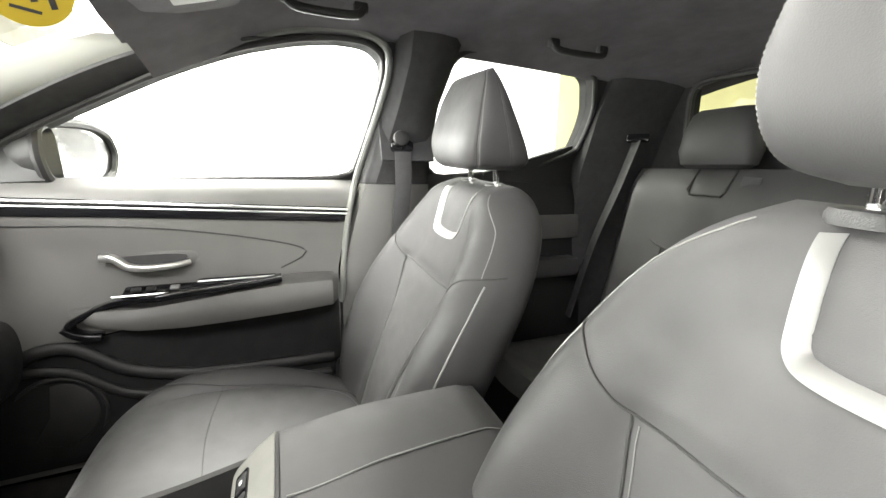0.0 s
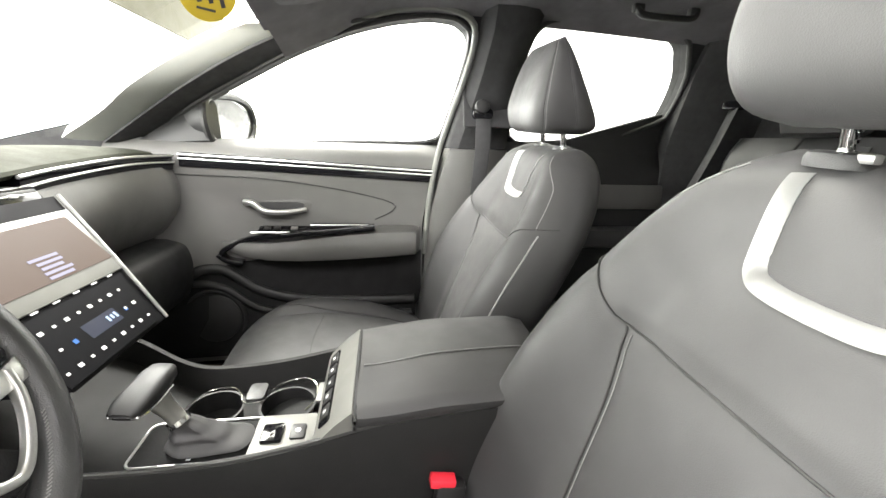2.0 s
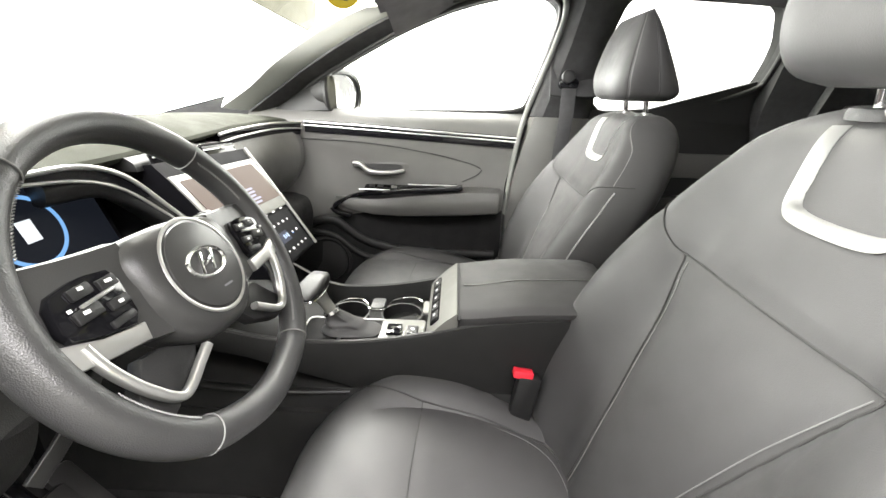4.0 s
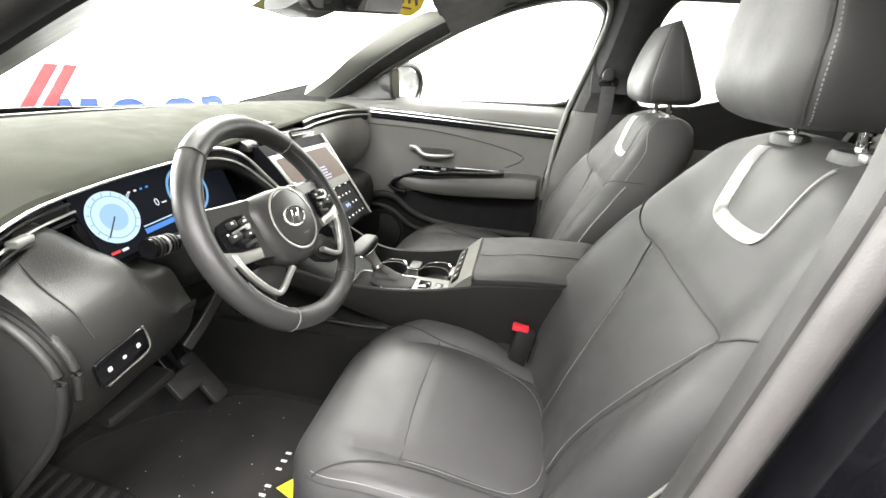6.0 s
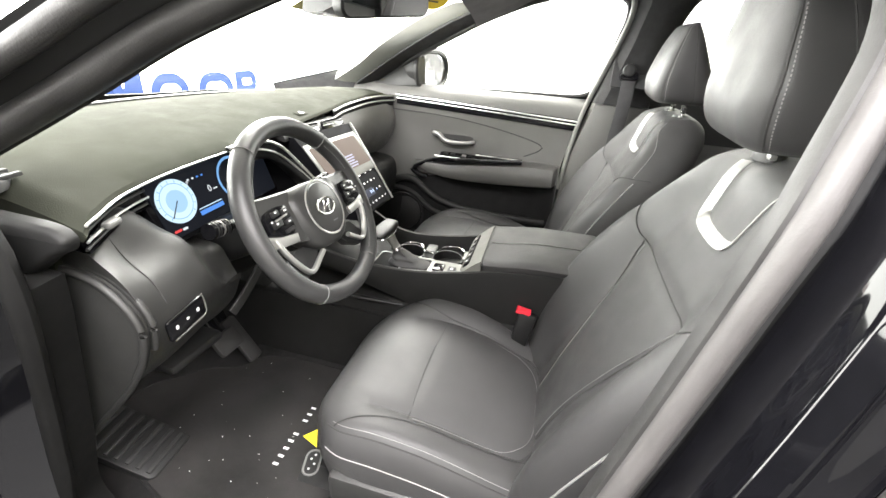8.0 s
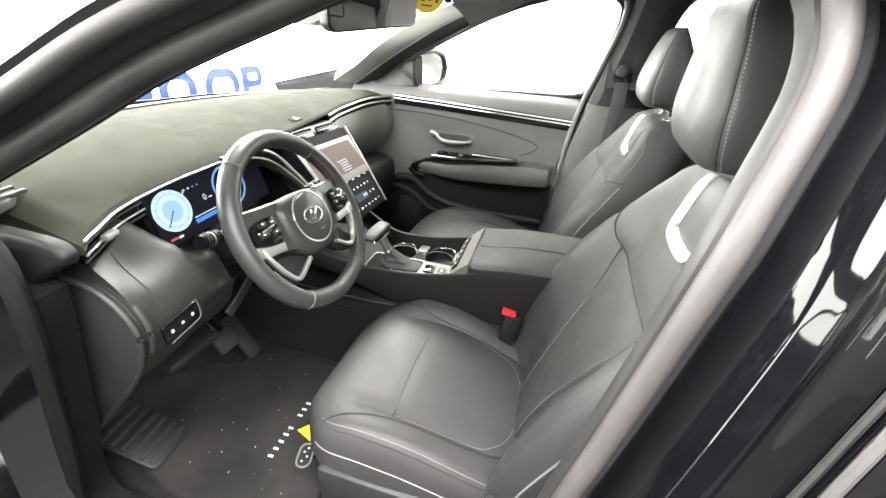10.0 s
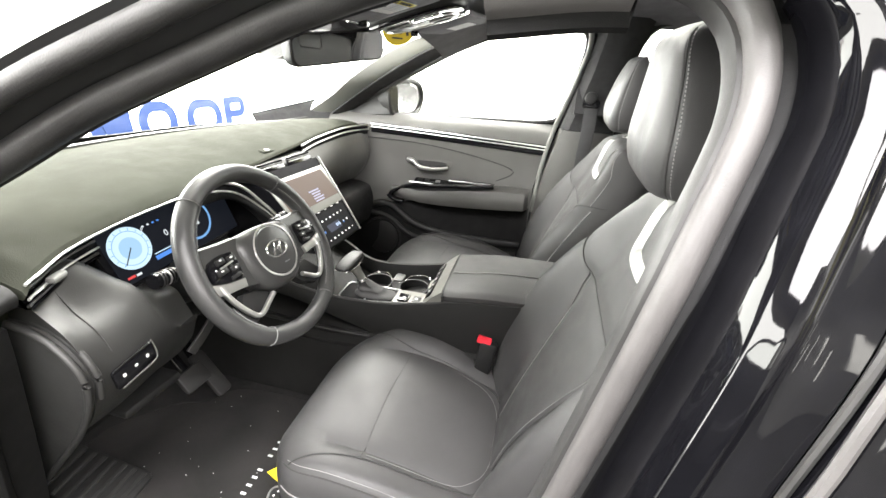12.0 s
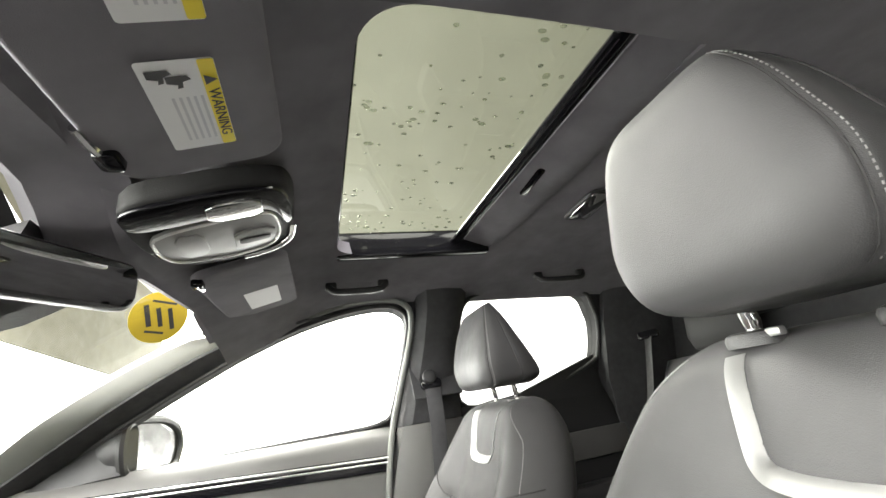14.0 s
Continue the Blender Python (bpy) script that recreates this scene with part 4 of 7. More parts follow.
def head_ring(u, spec, n=96):
    """One level of the wedge-shaped headrest, u from its flat foot to its narrow crown."""
    _, w0, f0, ft, fb, bb, bt, z0, z1, slim = spec
    wide = interp(u, HEAD_WIDE) ** slim * w0
    front = interp(u, [(0.0, fb - 0.004), (0.04, fb + 0.4 * (f0 - fb)), (0.12, fb + 0.8 * (f0 - fb)), (0.28, f0), (0.50, f0 + (ft - f0) * 0.25), (0.72, f0 + (ft - f0) * 0.62), (0.88, ft), (0.96, ft - 0.010), (1.0, ft - 0.028)])
    rear = interp(u, [(0.0, bb + 0.020), (0.05, bb + 0.004), (0.12, bb), (0.40, bb + (bt - bb) * 0.36), (0.90, bt), (1.0, bt + 0.012)])
    mid = rear + (front - rear) * 0.45
    out = []
    for i in range(n):
        a = 2 * math.pi * i / n
        c, s = math.cos(a), math.sin(a)
        deg = math.degrees(math.atan2(s, abs(c)))
        sink = 1 - 0.020 * math.exp(-(((deg - HEAD_SEAMS[0]) / 3.2) ** 2)) - 0.018 * math.exp(-(((deg - HEAD_SEAMS[1]) / 3.0) ** 2))
        x = wide * math.copysign(abs(c) ** 0.38, c) * sink
        y = mid + (front - mid if s > 0 else mid - rear) * math.copysign(abs(s) ** (0.40 if s > 0 else 1.0), s) * sink
        out.append(V(x, y, z0 + (z1 - z0) * u))
    return out


def head_line(spec, deg, side, grow=0.0):
    """A line up the headrest at one turn round it."""
    n = 96
    i = round((deg if side > 0 else 180 - deg) / 360 * n) % n
    line = []
    for k in range(25):
        ring = head_ring(0.03 + 0.93 * k / 24, spec, n)
        mid = V(0, (ring[n // 4].y + ring[3 * n // 4].y) / 2, ring[0].z)
        line.append(ring[i] + (ring[i] - mid).normalized() * grow)
    return line


def on_back(xz, up=0.0015, n=10):
    pts = curve([(x, 0, z) for x, z in xz], n)
    return [back_front(p.x, p.z, up) for p in pts]


def on_cush(xy, up=0.0012, n=10):
    pts = curve([(x, y, 0) for x, y in xy], n)
    return [cush_top(p.x, p.y) + V(0, 0, up) for p in pts]


def front_seat(x0, label, square, reach, sides, head_spec, post_y):
    REACH[0] = reach
    SQUARE[0] = square
    SIDE[0], SIDE[1] = sides
    seat = thing("bucket_seat", label, "car seat", (x0, 0, 0.42), "front seats")
    off = Matrix.Translation((0, 0, -0.42))

    def sp(name, bm, material, parent=None, lab=""):
        bmesh.ops.transform(bm, matrix=off, verts=bm.verts)
        return part(name, bm, material, parent or seat, lab)

    # backrest
    bm = bmesh.new()
    rows = []
    for j in range(71):
        t = j / 70
        z = 0.50 + (BACK_TOP - 0.50) * (1 - (1 - t) ** 1.6)
        w = interp(z, BACK_W)
        ring = []
        for i in range(81):
            x = w * math.sin(math.pi / 2 * (i / 40 - 1))
            ring.append(back_front(x, z))
        for i in range(1, 24):
            x = w * math.sin(math.pi / 2 * (1 - i / 12))
            ring.append(back_rear(x, z))
        rows.append(ring)
    loft(bm, rows)
    back = sp("backrest", bm, LEATHER, None, "black leather backrest with raised bolsters")
    # seams on the backrest
    for s in (-1, 1):
        for xz in ([(0.255, 1.024), (0.215, 1.014), (0.178, 0.984), (0.147, 0.967), (0.09, 0.962), (0.0, 0.961)],):
            sp("seam", tube(on_back([(s * x, z) for x, z in xz]), 0.0015, 6), CREASE, back)
        sp("seam", tube(on_back([(s * x, z) for x, z in ((0.147, 0.965), (0.120, 0.88), (0.100, 0.80), (0.088, 0.75), (0.076, 0.66), (0.075, 0.60))]), 0.0015, 6), CREASE, back)
        sp("seam", tube(on_back([(s * x, z) for x, z in ((0.138, 0.958), (0.111, 0.88), (0.091, 0.80), (0.080, 0.75), (0.068, 0.66), (0.067, 0.60))]), 0.0007, 6), THREAD, back, "pale grey stitching")
        sp("piping", tube([back_front(s * interp(z, BACK_W) * 0.950, z, 0.001) for z in [0.56 + 0.45 * i / 40 for i in range(41)]], 0.0018, 6), PIPING, back, "silver grey piping along the bolster")
        sp("seam", tube([back_front(s * interp(z, BACK_W) * (0.93 - 0.10 * smoothstep(1.09, 1.155, z)), z, 0.001) for z in [1.02 + 0.135 * i / 24 for i in range(25)]], 0.0011, 6), THREAD, back)
    # U-shaped silver trim on the inward slope of the recess
    half = curve([(0.0785, 1.152, 0), (0.076, 1.13, 0), (0.070, 1.081, 0), (0.066, 1.065, 0), (0.056, 1.0545, 0), (0.034, 1.0495, 0), (0.0, 1.048, 0)], 7)
    line = [V(p.x, p.y) for p in half] + [V(-p.x, p.y) for p in half[::-1][1:]]
    rings = []
    for k, p in enumerate(line):
        d = (line[min(k + 1, len(line) - 1)] - line[max(k - 1, 0)]).normalized()
        inn = V(d.y, -d.x) if V(d.y, -d.x).dot(V(0, 1.12) - p) > 0 else V(-d.y, d.x)
        a = back_front(p.x + inn.x * -0.002, p.y + inn.y * -0.002) + V(0, 0.0022, 0)
        b = back_front(p.x + inn.x * 0.0115, p.y + inn.y * 0.0115) + V(0, 0.0012, 0)
        rings.append([a, a * 0.5 + b * 0.5 + V(0, 0.0022, 0), b, b - V(0, 0.006, 0), a - V(0, 0.006, 0)])
    sp("trim", loft(bmesh.new(), rings), BADGE, back, "pale silver U-shaped trim")
    # headrest
    bm = bmesh.new()
    loft(bm, [head_ring(0.5 - 0.5 * math.cos(math.pi * i / 30), head_spec) for i in range(31)])
    head_at = V(head_spec[0], 0, 0)
    bmesh.ops.translate(bm, vec=head_at, verts=bm.verts)
    head = sp("headrest", bm, LEATHER, None, "wedge-shaped black leather headrest")
    for s in (-1, 1):
        sp("seam", tube([p + head_at for p in head_line(head_spec, HEAD_SEAMS[0], s, 0.0002)], 0.0011, 6), CREASE, head)
        bm = bmesh.new()
        seam = [p + head_at for p in curve(head_line(head_spec, HEAD_SEAMS[0] - 4.0, s, -0.0001), 2)]
        for a, b in zip(seam[::1], seam[1::1]):
            tube([a * 0.85 + b * 0.15, a * 0.30 + b * 0.70], 0.00070, 5, bm=bm)
        sp("stitching", bm, THREAD, head, "grey topstitching")
        sp("seam", tube([p + head_at for p in head_line(head_spec, HEAD_SEAMS[1], s, 0.0002)], 0.0010, 6), CREASE, head)
        sp("post", tube([(s * 0.063, post_y - 0.012, 1.13), (s * 0.063, post_y - 0.004, 1.185), (s * 0.063, post_y, 1.215)], 0.0062, 14, up=V(0, 1, 0)), CHROME, head, "chrome headrest post")
        for k in range(3):
            sp("post_notch", tube([(s * 0.063, post_y - 0.006, 1.170 + 0.009 * k), (s * 0.063, post_y - 0.0055, 1.173 + 0.009 * k)], 0.0070, 14, up=V(0, 1, 0)), CHROME, head)
        sp("grommet", disc(0.023, 0.014, Matrix.Translation((s * 0.063, post_y - 0.004, 1.158)) @ Matrix.Diagonal((1.25, 0.9, 1, 1)), 28, 0.006), HARD, back, "black plastic post guide")
        sp("guide_tab", box((0.014, 0.010, 0.008), (s * 0.063 - 0.026, post_y + 0.004, 1.168), 0.002), BADGE, back, "small pale release tab")
    # cushion
    bm = bmesh.new()
    rows = []
    for j in range(51):
        t = j / 50
        y = -0.13 + 0.565 * (1 - (1 - t) ** 1.7)
        w, wo = interp(y, CUSH_W), cush_w(-1, y)
        ring = [cush_top((wo if i < 20 else w) * math.sin(math.pi / 2 * (i / 20 - 1)), y) for i in range(41)]
        zb = 0.47 + 0.03 * smoothstep(0.35, 0.435, y)
        ring += [V((w if i < 6 else wo) * 0.93 * (1 - i / 6), y + REACH[0] * smoothstep(-0.05, 0.35, y), zb) for i in range(0, 13)]
        rows.append(ring)
    loft(bm, rows)
    cush = sp("cushion", bm, LEATHER, None, "black leather seat cushion with bolsters")
    for s in (-1, 1):
        sp("seam", tube(on_cush([(0, -0.088), (s * 0.07, -0.086), (s * 0.118, -0.066), (s * 0.142, -0.03), (s * 0.155, 0.05), (s * 0.162, 0.20), (s * 0.178, 0.29), (s * 0.200, 0.345)]), 0.0015, 6), CREASE, cush)
        sp("seam", tube(on_cush([(0, -0.074), (s * 0.06, -0.073), (s * 0.104, -0.056), (s * 0.130, -0.02), (s * 0.145, 0.05), (s * 0.150, 0.190)]), 0.0006, 6), THREAD, cush, "grey stitching")
        sp("piping", tube([cush_top(s * cush_w(s, y) * (0.985 if SQUARE[0] and s < 0 else 0.955), y) + V(s * 0.0008, 0, 0.001) for y in [-0.08 + 0.44 * i / 30 for i in range(31)]], 0.0012, 6), PIPING, cush, "silver grey piping")
    if SQUARE[0]:
        sp("seam", tube([cush_top(-cush_w(-1, y) * 0.905, y) + V(0, 0, 0.0004) for y in [-0.06 + 0.42 * i / 30 for i in range(31)]], 0.0014, 6), CREASE, cush)
        sp("seam", tube([cush_top(-cush_w(-1, y) * 0.875, y) + V(0, 0, 0.0004) for y in [-0.06 + 0.41 * i / 30 for i in range(31)]], 0.0008, 6), THREAD, cush, "grey topstitching")
    sp("seam", tube(on_cush([(-0.162, 0.200), (0, 0.210), (0.162, 0.200)]), 0.0009, 6), CREASE, cush)
    # base
    sp("side_cover", box((0.030, 0.44 if SQUARE[0] else 0.46, 0.115), (-0.232 if SQUARE[0] else -0.258, 0.07 if SQUARE[0] else 0.10, 0.507), 0.014), DASHLOW, None, "black plastic side cover")
    sp("side_cover", box((0.030, 0.46, 0.13), (0.258, 0.10, 0.515), 0.012), HARD, None, "black plastic side cover")
    for s in (-1, 1):
        sp("rail", box((0.05, 0.58, 0.03), (s * 0.19, 0.10, 0.437), 0.004), HARD)
    sp("hinge_cover", box((0.05, 0.12, 0.16), (-0.245, -0.10, 0.56), 0.02), HARD)
    sp("hinge_cover", box((0.05, 0.12, 0.16), (0.245, -0.10, 0.56), 0.02), HARD)
    lean = Matrix.Translation((x0, 0, 1.25)) @ Matrix.Rotation(radians(LEAN_CAR * 0.67), 4, "Y") @ Matrix.Translation((-x0, 0, -1.25))
    seat.matrix_basis = lean @ Matrix.Translation((x0, 0, 0.42))
    return seat


# headrest: offset, half width, front at middle, crown and foot, rear at foot and crown, height of foot and crown, slimness
driver_seat = front_seat(-0.358, "black leather driver seat with silver trim and grey stitching", True, -0.055, (0.016, 0.046),
                         (-0.0019, 0.1205, -0.2100, -0.2168, -0.2407, -0.3834, -0.2891, 1.190, 1.3952, 1.0), -0.318)
passenger_seat = front_seat(0.385, "black leather passenger seat beside the centre console, upright and empty", False, 0.055, (0.040, 0.044),
                            (-0.0014, 0.130, -0.2540, -0.2900, -0.2700, -0.4180, -0.3380, 1.1998, 1.3985, 0.66), -0.345)

# ---- dashboard ----
dash = thing("dashboard", "dark grey soft dashboard with silver trim lines across the cabin", "dashboard", (0, 0.8, 0.6))
dash_inv = Matrix.Translation((0, -0.8, -0.6))


def dp(name, bm, material, label="", parent=None, smooth=True):
    bmesh.ops.transform(bm, matrix=dash_inv, verts=bm.verts)
    return part(name, bm, material, parent or dash, label, smooth)


BROW_Y = [(-0.700, 0.560), (-0.692, 0.540), (-0.675, 0.530), (-0.650, 0.548), (-0.58, 0.584), (-0.48, 0.603), (-0.33, 0.612), (-0.15, 0.625), (0.0, 0.640), (0.15, 0.655), (0.30, 0.685), (0.50, 0.700), (0.64, 0.690), (0.72, 0.670)]
BROW_Z = [(-0.70, 1.060), (-0.65, 1.054), (-0.58, 1.060), (-0.45, 1.070), (-0.25, 1.080), (-0.10, 1.088), (0.15, 1.105), (0.35, 1.113), (0.55, 1.120), (0.72, 1.118)]


def glass_y(x):
    return 1.12 - 0.19 * (abs(x) / 0.70) ** 2


def pad_top(u, v):
    """Upper pad: u across, v from the brow to the windscreen."""
    x = -0.672 + 1.387 * u
    y0, z0 = interp(x, BROW_Y), interp(x, BROW_Z)
    y = y0 + (glass_y(x) - y0) * v
    hump = 0.030 * (1 - (abs(x) / 0.72) ** 4) + 0.010
    z = z0 + (1.105 - z0) * v + hump * 4 * v * (1 - v) ** 1.4 * 0.9
    end = smoothstep(0.70, 0.64, abs(x))
    return V(x, y, z - 0.03 * (1 - end))


bm = bmesh.new()
rows = []
for i in range(81):
    u = (i / 80) ** 1.4
    top = [pad_top(u, j / 16) for j in range(17)]
    x = top[0].x
    lip = [V(x, top[0].y - 0.004, top[0].z - 0.006), V(x, top[0].y + 0.004, top[0].z - 0.014), V(x, top[0].y + 0.06, top[0].z - 0.016)]
    rows.append([V(x, top[-1].y, 0.95), *reversed(top), *lip, V(x, top[0].y + 0.08, 0.95)])
loft(bm, rows)
dp("upper_pad", bm, SOFT, "soft grey-black upper pad reflecting the windscreen light")
# demister grille line near the glass
dp("demister_vent", sweep(bmesh.new(), [pad_top(0.08 + 0.84 * i / 30, 0.90) + V(0, 0, 0.003) for i in range(31)], [(-0.012, -0.002), (0.012, -0.002), (0.012, 0.003), (-0.012, 0.003)]), HARD, "black demister grille")
# defroster speaker panel on the pad
dp("speaker_grille", slab(rrect(0.20, 0.10, 0.03), 0.003, facing((0.05, 0.86, 1.132), (0, 0, 1)), 0.002), HARD, "shallow dark speaker grille")

# bright line under the brow, driver side
dp("trim_line", tube([V(x, interp(x, BROW_Y) - 0.005, interp(x, BROW_Z) - 0.008) for x in [-0.668 + 0.453 * i / 40 for i in range(41)]], 0.0020, 8), SATIN, "thin satin silver trim line")


def face(profile, x0, x1, n=24, shift=None):
    """A dash face: one (y, z) profile swept across from x0 to x1."""
    bm = bmesh.new()
    rings = []
    for i in range(n + 1):
        x = x0 + (x1 - x0) * i / n
        dy, dz = shift(x) if shift else (0, 0)
        line = curve([(0, y + dy, z + dz) for y, z in profile], 6)
        rings.append([V(x, p.y, p.z) for p in line] + [V(x, 0.90, line[-1].z), V(x, 0.90, line[0].z)])
    return loft(bm, rings)


# lower driver face: a shelf below the vent, a dip under the instruments, then the upright panel
FACE_TOP = [(-0.652, 1.016), (-0.60, 1.030), (-0.565, 1.026), (-0.53, 0.992), (-0.50, 0.950), (-0.465, 0.926), (-0.43, 0.926), (-0.39, 0.936)]


def lower_face(x0, x1, n=28):
    rings = []
    for i in range(n + 1):
        x = x0 + (x1 - x0) * i / n
        zt = interp(x, FACE_TOP)
        end = smoothstep(-0.60, -0.655, x)
        yb = 0.500 + 0.022 * smoothstep(-0.62, -0.45, x)
        drop = min(zt - 0.02, 0.955 + 0.02 * end)
        prof = [(0.625, zt), (0.600, zt - 0.002), (0.560, drop + 0.012), (yb + 0.022, drop - 0.018), (yb + 0.004, drop - 0.05), (yb, 0.870), (yb + 0.022, 0.815), (yb + 0.062, 0.766), (0.64, 0.715)]
        line = curve([(0, y, z) for y, z in prof], 4)
        rings.append([V(x, p.y, p.z) for p in line] + [V(x, 0.90, line[-1].z), V(x, 0.90, zt)])
    return loft(bmesh.new(), rings)


lowp = dp("lower_panel", lower_face(-0.652, -0.440), DASHLOW, "dark grey lower dash panel under the instruments")
def low_seam(x):
    """A line over the lower panel at one place across it."""
    zt, end = interp(x, FACE_TOP), smoothstep(-0.60, -0.655, x)
    yb = 0.500 + 0.022 * smoothstep(-0.62, -0.45, x)
    drop = min(zt - 0.02, 0.955 + 0.02 * end)
    return curve([(x, y - 0.0006, z + 0.0006) for y, z in ((0.600, zt - 0.002), (0.560, drop + 0.012), (yb + 0.022, drop - 0.018), (yb + 0.004, drop - 0.05))], 5)


dp("panel_seam", tube(low_seam(-0.612), 0.0012, 6), CREASE, "", lowp)
dp("knee_panel", face([(0.70, 0.915), (0.66, 0.895), (0.63, 0.85), (0.63, 0.80), (0.66, 0.76), (0.70, 0.74)], -0.439, -0.21, 12), CONSOLEPL, "black knee panel below the steering column")
dp("knee_strip", sweep(bmesh.new(), curve([(-0.445, 0.555, 0.770), (-0.41, 0.550, 0.795), (-0.36, 0.548, 0.835), (-0.32, 0.560, 0.862)], 6), rrect(0.006, 0.022, 0.002), up=V(0, 0, 1)), DASHLOW, "dark blade along the knee panel edge")
# end cap seen with the door open, with a raised double rim
RIM = [(0.640, 0.967), (0.590, 0.968), (0.546, 0.956), (0.512, 0.928), (0.496, 0.893), (0.504, 0.850), (0.528, 0.806), (0.560, 0.762), (0.630, 0.684), (0.717, 0.587)]
m_end = Matrix(((0, 0, -1, -0.650), (1, 0, 0, 0), (0, 1, 0, 0), (0, 0, 0, 1)))
cap = dp("end_cap", slab([(p.x + 0.004, p.y) for p in curve([(y, z, 0) for y, z in RIM], 4)] + [(0.80, 0.52), (0.95, 0.52), (0.95, 1.0), (0.70, 0.99)], 0.012, m_end, 0.003, 2), DASHLOW, "black plastic dashboard end cap")
dp("cap_rim", tube([V(-0.664, p.x, p.y) for p in curve([(y, z, 0) for y, z in RIM], 6)], 0.0055, 10), DASHLOW, "rounded rim of the end cap", cap)
dp("cap_rim", tube([V(-0.648, p.x - 0.003, p.y + 0.001) for p in curve([(y, z, 0) for y, z in RIM[1:6]], 6)], 0.0050, 10), DASHLOW, "rounded rim of the end cap", cap)
m_lob = Matrix(((0, 0, -1, -0.682), (1, 0, 0, 0), (0, 1, 0, 0), (0, 0, 0, 1)))
dp("end_lobe", slab([(p.x, p.y) for p in dense([(0.555, 1.012), (0.530, 1.022), (0.522, 1.038), (0.534, 1.050), (0.565, 1.054), (0.80, 1.056), (0.95, 1.05), (0.95, 0.96), (0.62, 0.965)], 3)], 0.020, m_lob, 0.009, 4), MATTE, "rounded black end of the dash below the pad")
dm = dp("side_demister", slab([(p.x, p.y) for p in dense([(-0.705, 0.625), (-0.655, 0.655), (-0.62, 0.72), (-0.60, 0.85), (-0.705, 0.85)], 2)], 0.012, Matrix.Translation((0, 0, 1.075)), 0.004), MATTE, "ribbed black side demister")
for k in range(6):
    dp("rib", box((0.075, 0.006, 0.006), m=pose(-0.672, 0.655 + 0.026 * k, 1.088, 0, 0, 18), bevel=0.001), MATTE, "", dm)
# air vent at the driver's side
def vent_line(x, dy, dz):
    return V(x, interp(x, BROW_Y) + dy, interp(x, BROW_Z) + dz)


vx = [-0.664 + 0.142 * i / 20 for i in range(21)]
vent = dp("side_vent", loft(bmesh.new(), [[vent_line(x, 0.004, -0.014), vent_line(x, 0.020, -0.018), vent_line(x, 0.020, -0.052), vent_line(x, 0.004, -0.050), vent_line(x, 0.06, -0.052), vent_line(x, 0.06, -0.014)] for x in vx]), PIANO, "black side air vent")
dp("slat", tube([vent_line(x, 0.004, -0.034) for x in vx], 0.0018, 8), SATIN, "", vent)
dp("slat", tube([vent_line(x, 0.010, -0.024) for x in vx], 0.0022, 8), HARD, "", vent)
dp("slat", tube([vent_line(x, 0.010, -0.046) for x in vx], 0.0022, 8), HARD, "", vent)
dp("vent_tab", box((0.030, 0.014, 0.010), m=Matrix.Translation(vent_line(-0.610, -0.002, -0.033)) @ pose(0, 0, 0, 0, 0, 24), bevel=0.004), BADGE, "silver vent slider tab")

# instrument screen
CLUS = facing((-0.365, 0.612, 1.006), (0, -0.95, 0.31), up=(-0.06, 0, 1))
dp("instrument_frame", slab(rrect(0.315, 0.125, 0.012), 0.012, CLUS @ pose(0, 0, -0.012), 0.003), PIANO, "gloss black instrument screen bezel")
SCREEN = glow("dark_lit_screen", (0.009, 0.011, 0.016), 0.45)
SCREEN.node_tree.nodes["Principled BSDF"].inputs["Base Color"].default_value = (0.004, 0.004, 0.005, 1)
SCREEN.node_tree.nodes["Principled BSDF"].inputs["Specular IOR Level"].default_value = 0.04
clus = dp("instrument_screen", slab(rrect(0.292, 0.106, 0.004), 0.002, CLUS @ pose(0, 0, 0.001)), SCREEN, "dark digital instrument screen, switched on")
DIAL = glow("pale_blue_dial", (0.62, 0.83, 1.0), 0.62)
DIALB = glow("blue_dial_ring", (0.20, 0.45, 0.85), 0.55)
WHITEG = glow("white_symbol", (0.9, 0.95, 1.0), 0.55)
BLUEG = glow("blue_symbol", (0.10, 0.34, 1.0), 0.5)
REDG = glow("red_symbol", (1.0, 0.08, 0.08), 0.5)
dp("dial", disc(0.039, 0.001, CLUS @ pose(-0.103, 0.005, 0.0035), 40), DIAL, "lit pale blue dial", clus)


def annulus(r0, r1, m, n=40, depth=0.001):
    bm = bmesh.new()
    sweep(bm, [m @ V(r1 * math.cos(2 * math.pi * i / n), r1 * math.sin(2 * math.pi * i / n), 0) for i in range(n)], ring2((r1 - r0) / 2, 6, 1, 0.4), m.to_3x3() @ V(0, 0, 1), closed=True)
    return bm


dp("dial_core", disc(0.020, 0.0006, CLUS @ pose(-0.103, 0.005, 0.0046), 40), glow("blue_dial_core", (0.42, 0.68, 0.95), 0.55), "", clus)
dp("dial_ring", annulus(0.030, 0.0312, CLUS @ pose(-0.103, 0.005, 0.0046)), DIALB, "", clus)
dp("needle", box((0.034, 0.0016, 0.001), m=CLUS @ pose(-0.114, -0.007, 0.0055, 0, 0, 48), bevel=0), DARKPL, "", clus)
dp("dial_ring", annulus(0.036, 0.041, CLUS @ pose(0.044, 0.004, 0.0036)), DIALB, "blue lit dial ring", clus)
dp("symbol", box((0.018, 0.026, 0.001), m=CLUS @ pose(0.044, 0.004, 0.0036), bevel=0), WHITEG, "", clus)
dp("digit", text_mesh("0", 0.017, CLUS @ pose(-0.026, 0.003, 0.0036)), WHITEG, "", clus, False)
